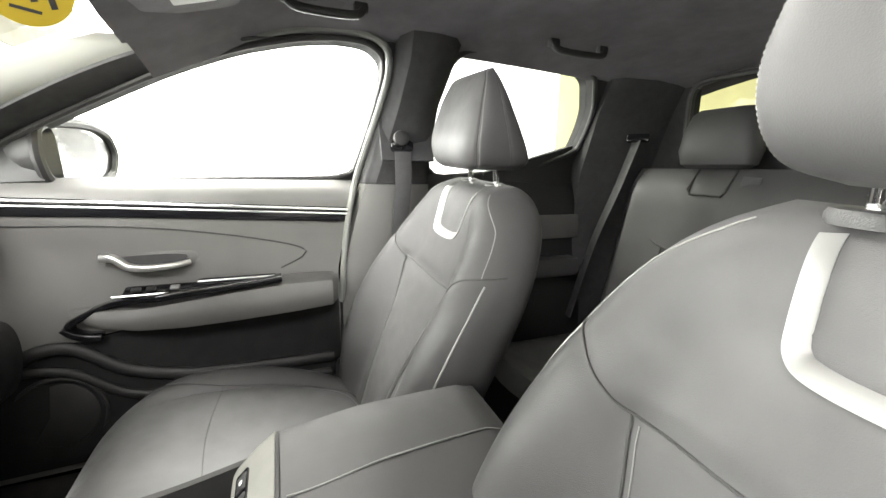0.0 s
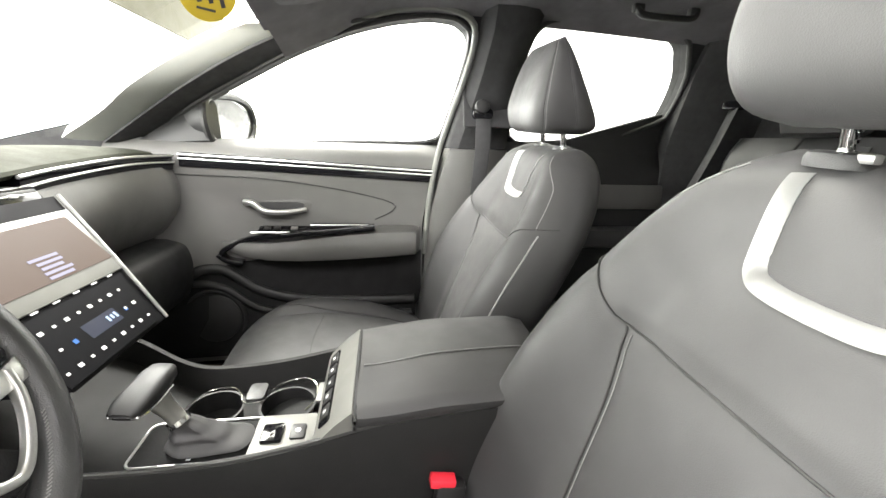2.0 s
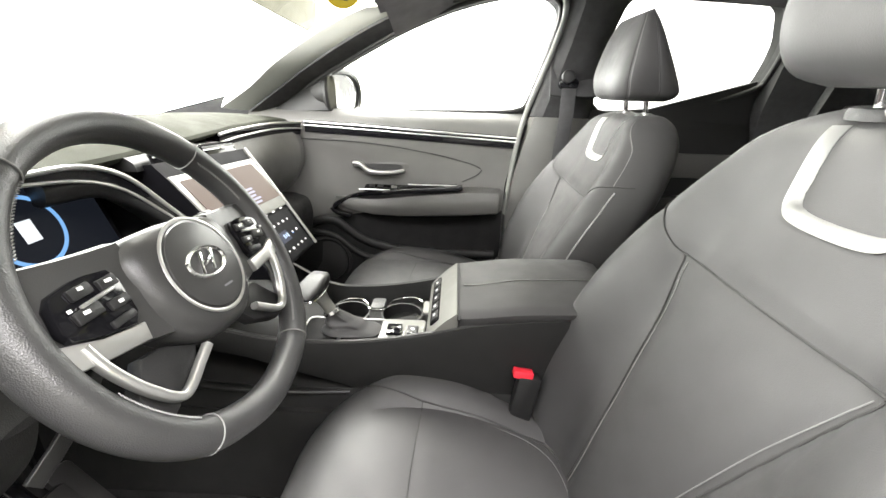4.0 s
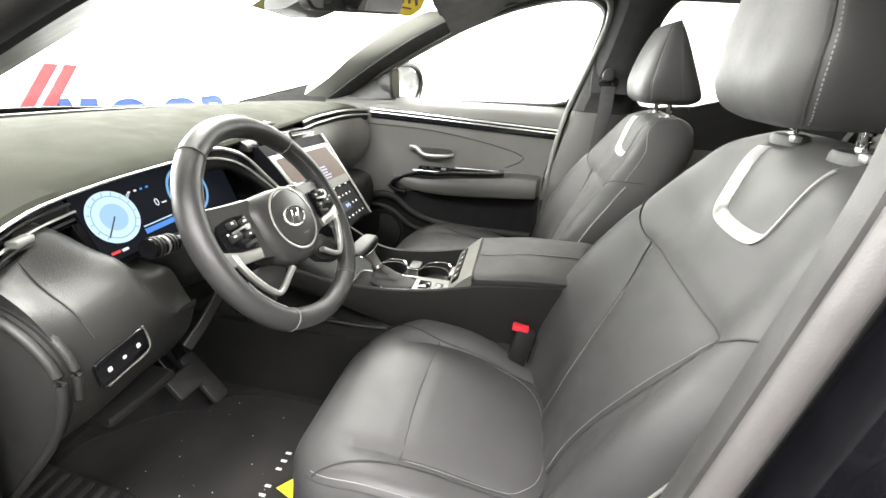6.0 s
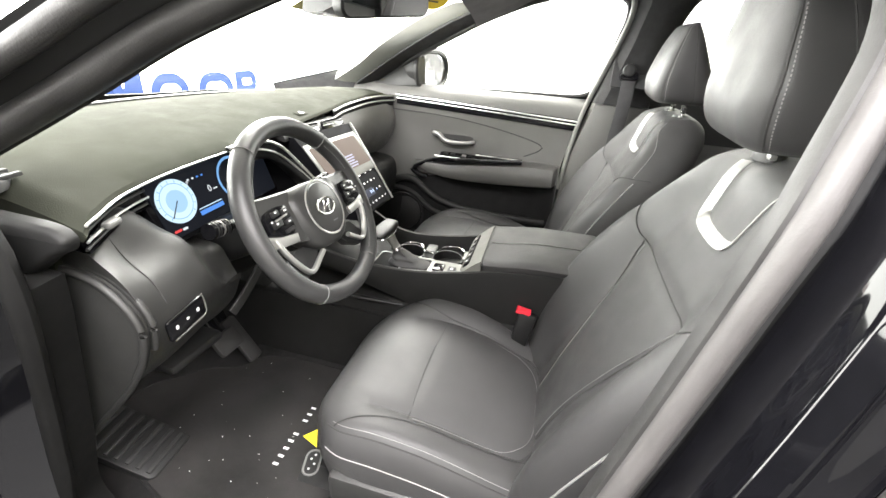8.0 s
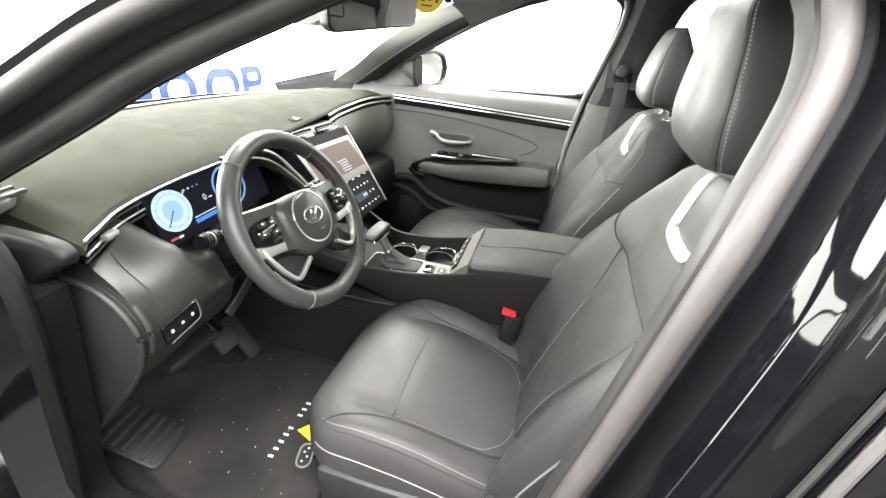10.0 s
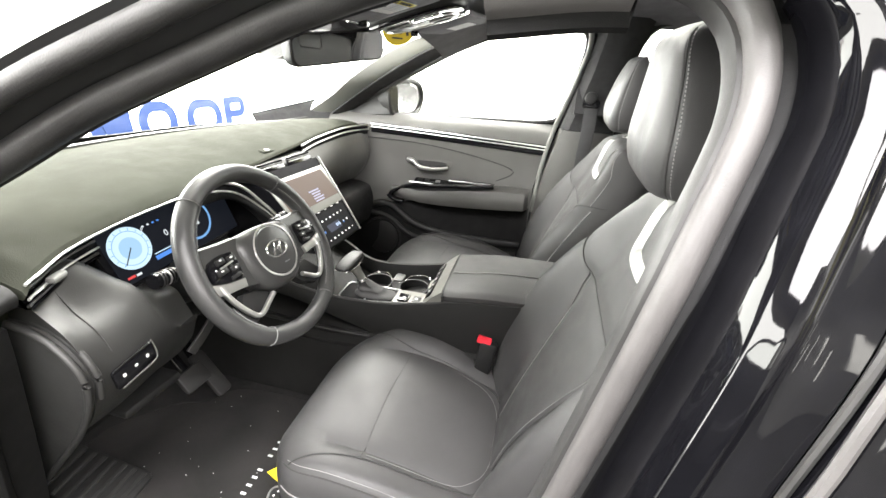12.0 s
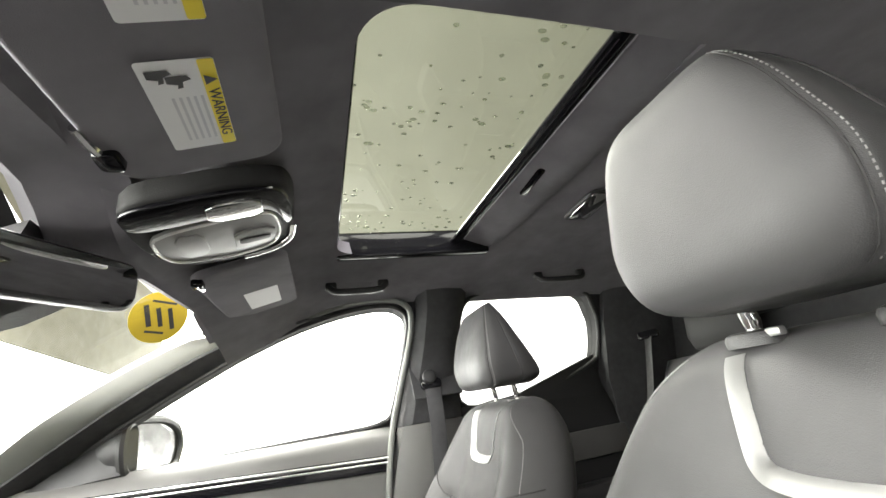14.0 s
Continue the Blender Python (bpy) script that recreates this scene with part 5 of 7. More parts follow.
dp("text_bar", box((0.009, 0.0025, 0.0006), m=CLUS @ pose(-0.013, 0.0, 0.0036), bevel=0), WHITEG, "", clus)
dp("gear_letter", text_mesh("P", 0.010, CLUS @ pose(-0.066, 0.026, 0.0036)), WHITEG, "", clus, False)
for k in range(13):
    a = radians(225 - 22.5 * k)
    dp("tick", box((0.0045, 0.0010, 0.0005), m=CLUS @ pose(-0.103 + 0.0345 * math.cos(a), 0.005 + 0.0345 * math.sin(a), 0.0046, 0, 0, 225 - 22.5 * k), bevel=0), DIALB, "", clus)
dp("symbol", box((0.058, 0.008, 0.001), m=CLUS @ pose(-0.040, -0.032, 0.0036), bevel=0), BLUEG, "", clus)
dp("symbol", box((0.056, 0.0018, 0.001), m=CLUS @ pose(-0.040, -0.024, 0.0036), bevel=0), DIAL, "", clus)
for k in range(4):
    dp("symbol", box((0.004, 0.003, 0.001), m=CLUS @ pose(-0.062 + 0.011 * k, 0.031, 0.0036), bevel=0), WHITEG if k < 2 else BLUEG, "", clus)
dp("symbol", box((0.014, 0.004, 0.001), m=CLUS @ pose(-0.128, -0.042, 0.0036), bevel=0), REDG, "", clus)
dp("symbol", box((0.010, 0.004, 0.001), m=CLUS @ pose(-0.113, -0.043, 0.0036), bevel=0), WHITEG, "", clus)

# instrument surround: silver double arch on the centre side of the wheel
for r, mt, rad in ((0.0, SATIN, 0.0034), (0.018, SATIN, 0.0024)):
    pts = curve([(-0.34, 0.595, 1.078 - r * 0.5), (-0.26, 0.588, 1.080 - r), (-0.205 - r * 0.3, 0.578, 1.060 - r), (-0.165 - r * 0.4, 0.555, 1.010 - r * 0.5), (-0.140 - r * 0.5, 0.520, 0.955)], 8)
    dp("arch_trim", tube(pts, rad, 8), mt, "silver arch beside the instruments")
rows = [curve([(-0.34, 0.597 + d, 1.078 - r * 0.5), (-0.26, 0.590 + d, 1.080 - r), (-0.205 - r * 0.3, 0.580 + d, 1.060 - r), (-0.165 - r * 0.4, 0.557 + d, 1.010 - r * 0.5), (-0.140 - r * 0.5, 0.522 + d, 0.955)], 8) for r, d in ((0.0, 0.0), (0.018, 0.0), (0.018, 0.008), (0.0, 0.008))]
dp("arch_band", loft(bmesh.new(), [list(r) for r in zip(*rows)]), PIANO, "gloss black band between the silver arches")
bm = bmesh.new()
sweep(bm, curve([(-0.30, 0.622, 1.055), (-0.235, 0.612, 1.055), (-0.19, 0.600, 1.032), (-0.16, 0.575, 0.995), (-0.14, 0.54, 0.945)], 8), rrect(0.030, 0.05, 0.01), up=V(0, 1, 0.3))
dp("instrument_surround", bm, HARD, "black surround of the instruments")

# centre stack: vents, screen, touch panel
bm = bmesh.new()
rings = []
for i in range(9):
    t = i / 8
    y, z = 0.592 - 0.165 * t, 1.068 - 0.195 * t
    xl, xr = -0.135 + 0.02 * t, 0.148 - 0.055 * t
    rings.append([V(xl, y, z), V(xr, y, z), V(xr + 0.004, y + 0.012, z - 0.01), V(xr - 0.02, 0.72, z - 0.02), V(xl, 0.72, z - 0.02)])
loft(bm, rings)
stack = dp("centre_panel", bm, TOUCH, "gloss black centre stack panel")
SCR = glow("brown_menu_screen", (0.17, 0.105, 0.072), 0.55)
GREYPANEL = mat("silver_grey_panel", (0.17, 0.17, 0.155), 0.45, metal=0.2, var=0.05)


def stk(x, t, lift=0.001):
    return facing((x, 0.592 - 0.165 * t, 1.068 - 0.195 * t), (0, -0.763, 0.646)) @ pose(0, 0, lift)


dp("screen_frame", slab([(-0.132, -0.064), (0.118, -0.064), (0.138, 0.058), (-0.132, 0.058)], 0.003, stk(0.0, 0.34), 0.001), GREYPANEL, "grey screen surround")
disp = dp("display", slab(rrect(0.238, 0.088, 0.003), 0.0015, stk(0.0, 0.33, 0.0035)), SCR, "brown lit menu screen")
for k in range(5):
    dp("text_line", box((0.050 - 0.006 * (k % 3), 0.0042, 0.0006), m=stk(0.018 + 0.003 * (k % 2), 0.36 + 0.030 * k, 0.0055), bevel=0), glow("lavender_text", (0.62, 0.60, 0.80), 0.5), "", disp)
for k in range(6):
    dp("button_mark", box((0.011, 0.0022, 0.0006), m=stk(-0.10 + 0.036 * k, 0.60, 0.004), bevel=0), WHITEPL, "", stack)
tp = dp("touch_panel", slab([(-0.118, -0.046), (0.078, -0.046), (0.098, 0.046), (-0.118, 0.046)], 0.003, stk(0.0, 0.80)), TOUCH, "gloss black climate touch panel")
for k in range(9):
    for r in range(3):
        if r == 1 and 1 < k < 7:
            continue
        s = 0.005 if (k + r) % 2 else 0.0035
        dp("icon", box((s * 1.3, s, 0.0006), m=stk(-0.105 + 0.0215 * k, 0.70 + 0.11 * r, 0.0045), bevel=0), WHITEPL, "", tp)
dp("climate_display", slab(rrect(0.066, 0.022, 0.002), 0.0006, stk(-0.005, 0.810, 0.0036)), glow("dark_blue_display", (0.010, 0.018, 0.055), 0.6), "small dark blue climate display", tp)
for k in range(3):
    dp("digit", box((0.004, 0.009 - 0.002 * (k == 1), 0.0005), m=stk(0.006 + 0.008 * k, 0.810, 0.0048), bevel=0), glow("pale_blue_digit", (0.55, 0.70, 1.0), 0.8) if k == 0 else bpy.data.materials["pale_blue_digit"], "", tp)
dp("icon", box((0.006, 0.006, 0.0006), m=stk(-0.06, 0.815, 0.0045), bevel=0), BLUEG, "", tp)
dp("icon", box((0.005, 0.006, 0.0006), m=stk(0.045, 0.815, 0.0045), bevel=0), BLUEG, "", tp)
dp("stack_edge", tube([V(0.152, 0.588, 1.070), V(0.124, 0.505, 0.972), V(0.096, 0.425, 0.874)], 0.0028, 8), SATIN, "satin silver edge of the centre stack")
# vents over the screen
dp("vent_frame", face([(0.655, 1.082), (0.626, 1.080), (0.608, 1.070), (0.604, 1.058)], -0.150, 0.146, 10), MATTE, "black hood above the centre vents")
for k in range(2):
    x = -0.062 + 0.135 * k
    v = dp("air_vent", slab(rrect(0.118, 0.026, 0.006), 0.004, facing((x, 0.604, 1.074), (0, -0.9, 0.43)), 0.002), PIANO, "gloss black air vent")
    for q in (-0.006, 0.006):
        dp("slat", box((0.110, 0.006, 0.004), m=facing((x, 0.603, 1.073 + q), (0, -0.9, 0.43)), bevel=0.001), HARD, "", v)
    dp("slat", box((0.112, 0.0022, 0.004), m=facing((x, 0.601, 1.0755), (0, -0.9, 0.43)), bevel=0.001), SATIN, "", v)
    dp("slider", box((0.016, 0.007, 0.006), m=facing((x + 0.01, 0.600, 1.075), (0, -0.9, 0.43)), bevel=0.002), BADGE, "", v)
tri = [(-0.008, -0.006), (0.008, -0.006), (0, 0.008)]
dp("hazard_switch", slab(rrect(0.045, 0.022, 0.004), 0.002, facing((0.010, 0.662, 1.1025), (0, -0.20, 0.98)), 0.001), SOFT, "black hazard switch")
dp("hazard_mark", slab(tri, 0.0006, facing((0.010, 0.662, 1.1050), (0, -0.20, 0.98))), WHITEPL)

# passenger side: sweeping band and padded face
band = [V(x, interp(x, BROW_Y) - 0.004, interp(x, BROW_Z) - 0.006) for x in [0.165 + 0.545 * i / 30 for i in range(31)]]
dp("trim_band", sweep(bmesh.new(), [p - V(0, -0.012, 0.022) for p in band], rrect(0.030, 0.044, 0.006), up=V(0, 0, 1)), PIANO, "gloss black band with silver lines")
dp("trim_line", tube([p - V(0, 0.004, 0.004) for p in band], 0.0034, 8), SATIN, "satin silver line")
dp("trim_line", tube([p - V(0, 0.005, 0.022) for p in band], 0.0030, 8), SATIN, "satin silver line")


def pad_face(u, v):
    x = 0.128 + 0.590 * u
    z = 1.078 - 0.215 * v
    bulge = 0.055 * math.sin(math.pi * min(1, v * 0.95 + 0.05)) ** 0.8
    y = interp(x, BROW_Y) + 0.012 - bulge + 0.03 * v
    y += 0.020 * smoothstep(0.90, 1.0, u)
    return V(x, y, z + 0.012 * u)


bm = bmesh.new()
rows = []
for i in range(33):
    line = [pad_face(i / 32, j / 14) for j in range(15)]
    rows.append(line + [V(line[-1].x, 0.86, line[-1].z), V(line[0].x, 0.86, line[0].z)])
loft(bm, rows)
dp("passenger_pad", bm, DOORSKIN, "padded soft dash face before the passenger seat")
dp("glovebox", face([(0.690, 0.872), (0.640, 0.85), (0.628, 0.78), (0.65, 0.70), (0.71, 0.655)], 0.10, 0.66, 12), MATTE, "black glovebox lid")

# buttons left of the column
PNL = facing((-0.591, 0.5015, 0.868), (0.08, -0.99, -0.04), roll=6)
pn = dp("switch_panel", slab(rrect(0.076, 0.038, 0.006), 0.004, PNL @ pose(0, 0, 0.001), 0.002), PIANO, "gloss black switch panel")
dp("switch_frame", tube(curve([PNL @ V(x, y, 0.004) for x, y in ((0.037, 0.020), (0.040, 0.0), (0.038, -0.016), (0.030, -0.0205), (0.0, -0.0205), (-0.03, -0.0205))], 4), 0.0014, 6, up=V(0, 1, 0.1)), GREYPANEL, "", pn)
for k in range(3):
    dp("icon", slab(rrect(0.0055, 0.007 - 0.002 * (k == 1), 0.002), 0.0006, PNL @ pose(-0.022 + 0.022 * k, 0.0, 0.005)), WHITEPL, "", pn)
# lower column tray, pedals
dp("column_shroud", loft(bmesh.new(), [[V(-0.367 + x * k, y0, z0 + z * k) for x, z in rrect(0.115, 0.090, 0.03)] for y0, z0, k in ((0.45, 0.965, 0.85), (0.50, 0.945, 1.0), (0.58, 0.91, 1.1), (0.66, 0.88, 1.1))]), HARD, "black steering column shroud")
# firewall and toe board behind everything
dp("toe_board", box((1.40, 0.03, 0.50), m=pose(0, 1.02, 0.62, -18), bevel=0.0), CARPET, "dark carpeted toe board")

# ---- steering wheel ----
WC = V(-0.386, 0.386, 0.9975)
WN = V(0, -math.cos(radians(28)), math.sin(radians(28)))
WM = facing(WC, WN, up=(-0.078, 0, 1), roll=-8)
wheel = thing("steering_wheel", "black leather steering wheel with silver spoke trim", "steering wheel", WC)
w_inv = Matrix.Translation(-WC)


def wp(name, bm, material, label="", parent=None, place=True):
    bmesh.ops.transform(bm, matrix=w_inv @ WM if place else w_inv, verts=bm.verts)
    return part(name, bm, material, parent or wheel, label)


def rim_r(a):
    """Slightly flattened at the bottom."""
    return 0.1585 - 0.006 * smoothstep(0.75, 1.0, -math.sin(a))


bm = bmesh.new()
N = 96
sweep(bm, [V(rim_r(2 * math.pi * i / N) * math.cos(2 * math.pi * i / N), rim_r(2 * math.pi * i / N) * math.sin(2 * math.pi * i / N), 0) for i in range(N)], ring2(0.0165, 14, 1.0, 1.05), V(0, 0, 1), closed=True)
rim = wp("rim", bm, RIMLEATHER, "black leather-wrapped rim")
for a in (50, 130, 236, 304):
    c, s = math.cos(radians(a)), math.sin(radians(a))
    r = rim_r(radians(a))
    wp("stitch_ring", tube([V((r + 0.0170 * math.cos(t)) * c, (r + 0.0170 * math.cos(t)) * s, 0.0178 * math.sin(t)) for t in [2 * math.pi * i / 20 for i in range(20)]], 0.0008, 5, closed=True, up=V(-s, c, 0)), THREAD, "", rim)
# stitched seam round the inner side of the rim
for a0, a1 in ((22, 48), (132, 158), (310, 338), (202, 230)):
    for k in range(24):
        a = radians(a0 + (a1 - a0) * k / 24)
        c, s = math.cos(a), math.sin(a)
        r = rim_r(a) - 0.0125
        if k == 0:
            bm = bmesh.new()
        tube([V(r * c - s * 0.0015, r * s + c * 0.0015, 0.0122), V(r * c + s * 0.0012 - 0.002 * c, r * s - c * 0.0012 - 0.002 * s, 0.0108)], 0.0006, 4, bm=bm)
    wp("stitching", bm, THREAD, "grey stitching", rim)
# airbag cover with its two wings
hub_out = [(p.x, p.y) for p in dense([(-0.062, 0.050), (0.0, 0.055), (0.062, 0.050), (0.076, 0.026), (0.072, -0.014), (0.058, -0.046), (0.030, -0.068), (-0.030, -0.068), (-0.058, -0.046), (-0.072, -0.014), (-0.076, 0.026)], 3)]
rings = []
for k, z in ((0.84, -0.045), (0.97, -0.03), (1.0, -0.008), (0.985, 0.006), (0.93, 0.013), (0.82, 0.019), (0.60, 0.0225), (0.25, 0.0235)):
    rings.append([V(x * k, y * k, z) for x, y in hub_out])
wp("airbag_cover", loft(bmesh.new(), rings), WHEELPL, "satin grey-black airbag cover")
wp("hub_ring", annulus(0.0455, 0.0495, Matrix.Translation((0, 0, 0.023)), 56), SATIN, "satin silver ring")
emb = wp("emblem", disc(0.0455, 0.003, Matrix.Translation((0, 0, 0.0215)), 48, 0.002), WHEELPL, "round dark grey centre with a chrome emblem")
wp("emblem_oval", sweep(bmesh.new(), [V(0.026 * math.cos(t), 0.0145 * math.sin(t) + 0.002, 0.0255) for t in [2 * math.pi * i / 36 for i in range(36)]], ring2(0.0020, 6), V(0, 0, 1), closed=True), CHROME, "", emb)
for k in (-1, 1):
    wp("emblem_bar", box((0.0045, 0.023, 0.002), m=pose(0.008 * k, 0.002, 0.0255, 0, 0, -24), bevel=0.0006), CHROME, "", emb)
wp("emblem_bar", box((0.016, 0.004, 0.002), m=pose(0, 0.002, 0.0255, 0, 0, 18), bevel=0.0006), CHROME, "", emb)
wp("airbag_mark", box((0.014, 0.0022, 0.0004), m=pose(0.010, -0.028, 0.0247), bevel=0), mat("faint_grey_print", (0.14, 0.14, 0.15), 0.5), "", emb)
for s in (-1, 1):
    # wing of the cover that reaches the rim above the switches
    sk = wp("spoke", loft(bmesh.new(), [[V(s * x, y0, z), V(s * x, y0 + 0.004, z - 0.012), V(s * x, y1, z - 0.018), V(s * x, y1, z - 0.003), V(s * x, (y0 + y1) / 2, z + 0.002)] for x, y0, y1, z in ((0.060, 0.048, -0.040, 0.010), (0.085, 0.048, -0.034, 0.008), (0.110, 0.049, -0.030, 0.006), (0.135, 0.051, -0.026, 0.004), (0.156, 0.054, -0.022, 0.000))]), WHEELPL, "satin grey spoke wing")
    pod = wp("switch_pod", slab([(p.x, p.y) for p in dense([(s * x, y) for x, y in ((0.080, 0.030), (0.110, 0.033), (0.138, 0.026), (0.143, -0.006), (0.118, -0.014), (0.084, -0.018))], 2)], 0.008, Matrix.Translation((0, 0, 0.006)), 0.002), PIANO, "gloss black switch pod", sk)
    for x, y, w, h in ((0.094, 0.021, 0.016, 0.009), (0.116, 0.022, 0.018, 0.009), (0.095, 0.004, 0.018, 0.008), (0.120, 0.006, 0.022, 0.010), (0.100, -0.009, 0.022, 0.006)):
        wp("switch", box((w, h, 0.004), m=pose(s * x, y, 0.0155, 0, 0, -6 * s), bevel=0.0012), HARD, "", pod)
    for x, y, w in ((0.094, 0.022, 0.006), (0.116, 0.024, 0.004), (0.095, 0.004, 0.004), (0.122, 0.007, 0.005), (0.132, 0.012, 0.003)):
        wp("switch_mark", box((w, 0.0026, 0.0006), m=pose(s * x, y, 0.0178), bevel=0), WHITEPL, "", pod)
    wp("switch_bar", box((0.030, 0.0030, 0.003), m=pose(s * 0.108, 0.0135, 0.0165, 0, 0, -8 * s), bevel=0.001), SATIN, "silver switch bar", pod)
    wp("spoke_trim", slab([(s * x, y) for x, y in ((0.083, -0.019), (0.118, -0.015), (0.146, -0.006), (0.156, -0.010), (0.153, -0.026), (0.120, -0.031), (0.086, -0.034))], 0.009, Matrix.Translation((0, 0, 0.003)), 0.002), SATIN, "satin silver spoke trim", sk)
    lo = wp("lower_spoke", slab([(s * x, y) for x, y in ((0.066, -0.046), (0.090, -0.044), (0.118, -0.074), (0.127, -0.088), (0.112, -0.099), (0.094, -0.100), (0.052, -0.083), (0.036, -0.062))], 0.016, Matrix.Translation((0, 0, -0.020)), 0.005), HARD, "black lower spoke")
    wp("lower_trim", sweep(bmesh.new(), curve([(s * 0.134, -0.014, 0.009), (s * 0.130, -0.034, 0.010), (s * 0.119, -0.058, 0.010), (s * 0.103, -0.080, 0.009), (s * 0.092, -0.0875, 0.008), (s * 0.080, -0.0855, 0.008), (s * 0.062, -0.076, 0.009), (s * 0.044, -0.066, 0.011)], 8), rrect(0.0080, 0.010, 0.003), up=V(0, 0, 1)), SATIN, "silver trim round the lower spoke", lo)
# stalks on the column
for s, nm in ((-1, "turn_stalk"), (1, "wiper_stalk")):
    st = thing(nm, "black column stalk with ribbed grey end", "stalk", WC + V(s * 0.05, 0.09, -0.01))
    inv = Matrix.Translation(-(WC + V(s * 0.05, 0.09, -0.01)))
    a, b = WC + V(s * 0.05, 0.09, -0.01), WC + V(s * 0.168, 0.075, 0.010)
    bm = tube([a + (b - a) * t for t in (0, 0.35, 0.7, 1.0)], 0.008, 12)
    bmesh.ops.transform(bm, matrix=inv, verts=bm.verts)
    part("lever", bm, HARD, st)
    bm = tube([a + (b - a) * t for t in (0.68, 0.72, 0.90, 0.98, 1.02)], 0.0125, 14)
    bmesh.ops.transform(bm, matrix=inv, verts=bm.verts)
    part("knob", bm, PIANO, st, "black twist knob")
    for t0 in (0.72, 0.765, 0.90, 0.945):
        bm = tube([a + (b - a) * t for t in (t0, t0 + 0.02)], 0.0136, 14)
        bmesh.ops.transform(bm, matrix=inv, verts=bm.verts)
        part("rib", bm, HARD, st)
    bm = tube([a + (b - a) * t for t in (0.82, 0.85)], 0.0130, 14)
    bmesh.ops.transform(bm, matrix=inv, verts=bm.verts)
    part("collar", bm, BADGE, st, "pale printed collar")

# ---- centre console ----
con = thing("centre_console", "black centre console with padded lid, cup holders and silver trim", "console", (0, 0.1, 0.42))
con_inv = Matrix.Translation((0, -0.1, -0.42))


def cp(name, bm, material, label="", parent=None, smooth=True):
    bmesh.ops.transform(bm, matrix=con_inv, verts=bm.verts)
    return part(name, bm, material, parent or con, label, smooth)


EDGE_Z = [(-0.20, 0.835), (-0.06, 0.823), (0.07, 0.808), (0.15, 0.788), (0.25, 0.768), (0.35, 0.760), (0.45, 0.767), (0.58, 0.80), (0.70, 0.84)]
bm = bmesh.new()
rows = []
for i in range(45):
    y = -0.20 + 0.88 * i / 44
    z = interp(y, EDGE_Z)
    xl = -0.128 - 0.012 * smoothstep(0.3, 0.6, y)
    xr = 0.116 + 0.075 * smoothstep(0.36, 0.56, y)
    zf = z - 0.02 - 0.028 * smoothstep(0.13, 0.17, y)
    k = smoothstep(0.30, 0.36, y)
    roof = interp(y, [(0.30, 0.668), (0.38, 0.693), (0.45, 0.718), (0.52, 0.742), (0.68, 0.775)])
    low = 0.664 + 0.03 * smoothstep(0.45, 0.68, y)
    rows.append([V(xl - 0.01, y, 0.43), V(xl - 0.004, y, low - 0.006), V(xl, y, low), V(xl + 0.075 * k, y, low + 0.002), V(xl + 0.075 * k, y, roof - 0.002), V(xl, y, roof), V(xl - 0.002, y, roof + 0.004), V(xl, y, z - 0.012), V(xl + 0.004, y, z), V(xl + 0.014, y, z), V(xl + 0.020, y, zf), V(xr - 0.020, y, zf), V(xr - 0.014, y, z), V(xr - 0.004, y, z), V(xr, y, z - 0.012), V(xr + 0.01, y, 0.43)])
loft(bm, rows)
cp("console_body", bm, CONSOLEPL, "black textured console body")
cp("console_edge", tube([V(-0.118 - 0.012 * smoothstep(0.3, 0.6, y), y, interp(y, EDGE_Z)) for y in [-0.19 + 0.85 * i / 30 for i in range(31)]], 0.004, 8), DASHLOW, "rounded upper edge")
# lid
bm = bmesh.new()
rows = []
for i in range(21):
    t = i / 20
    y = -0.195 + 0.298 * t
    zt = 0.852 - 0.014 * smoothstep(0.55, 1.0, t) - 0.010 * smoothstep(0.12, 0.0, t)
    zb = interp(y, EDGE_Z) + 0.001
    k = 1 - 0.04 * (abs(t - 0.5) * 2) ** 6
    rows.append([V(0.008 + x * k, y, zb + (zt - zb) * h) for x, h in ((-0.130, 0.0), (-0.135, 0.30), (-0.135, 0.55), (-0.129, 0.72), (-0.115, 0.83), (-0.080, 0.93), (-0.040, 1.0), (0.0, 1.015), (0.045, 1.0), (0.078, 0.94), (0.095, 0.80), (0.101, 0.45), (0.099, 0.0))])
loft(bm, rows)
lid = cp("armrest_lid", bm, LEATHER, "padded black leather armrest lid")
cp("stitching", tube([V(-0.012 - 0.014 * smoothstep(0, 1, i / 20), -0.19 + 0.285 * i / 20, interp(-0.195 + 0.298 * i / 20, EDGE_Z) + 0.0012 + 1.012 * (0.852 - 0.014 * smoothstep(0.55, 1.0, i / 20) - 0.010 * smoothstep(0.12, 0.0, i / 20) - interp(-0.195 + 0.298 * i / 20, EDGE_Z))) for i in range(21)], 0.0012, 6), THREAD, "", lid)
cp("lid_gap", tube([V(0.008 + x, 0.104, z) for x, z in ((-0.132, 0.806), (-0.134, 0.822), (-0.115, 0.829), (-0.04, 0.837), (0.0, 0.8385), (0.045, 0.837), (0.078, 0.834), (0.095, 0.826), (0.099, 0.806))], 0.003, 6), CREASE, "", lid)
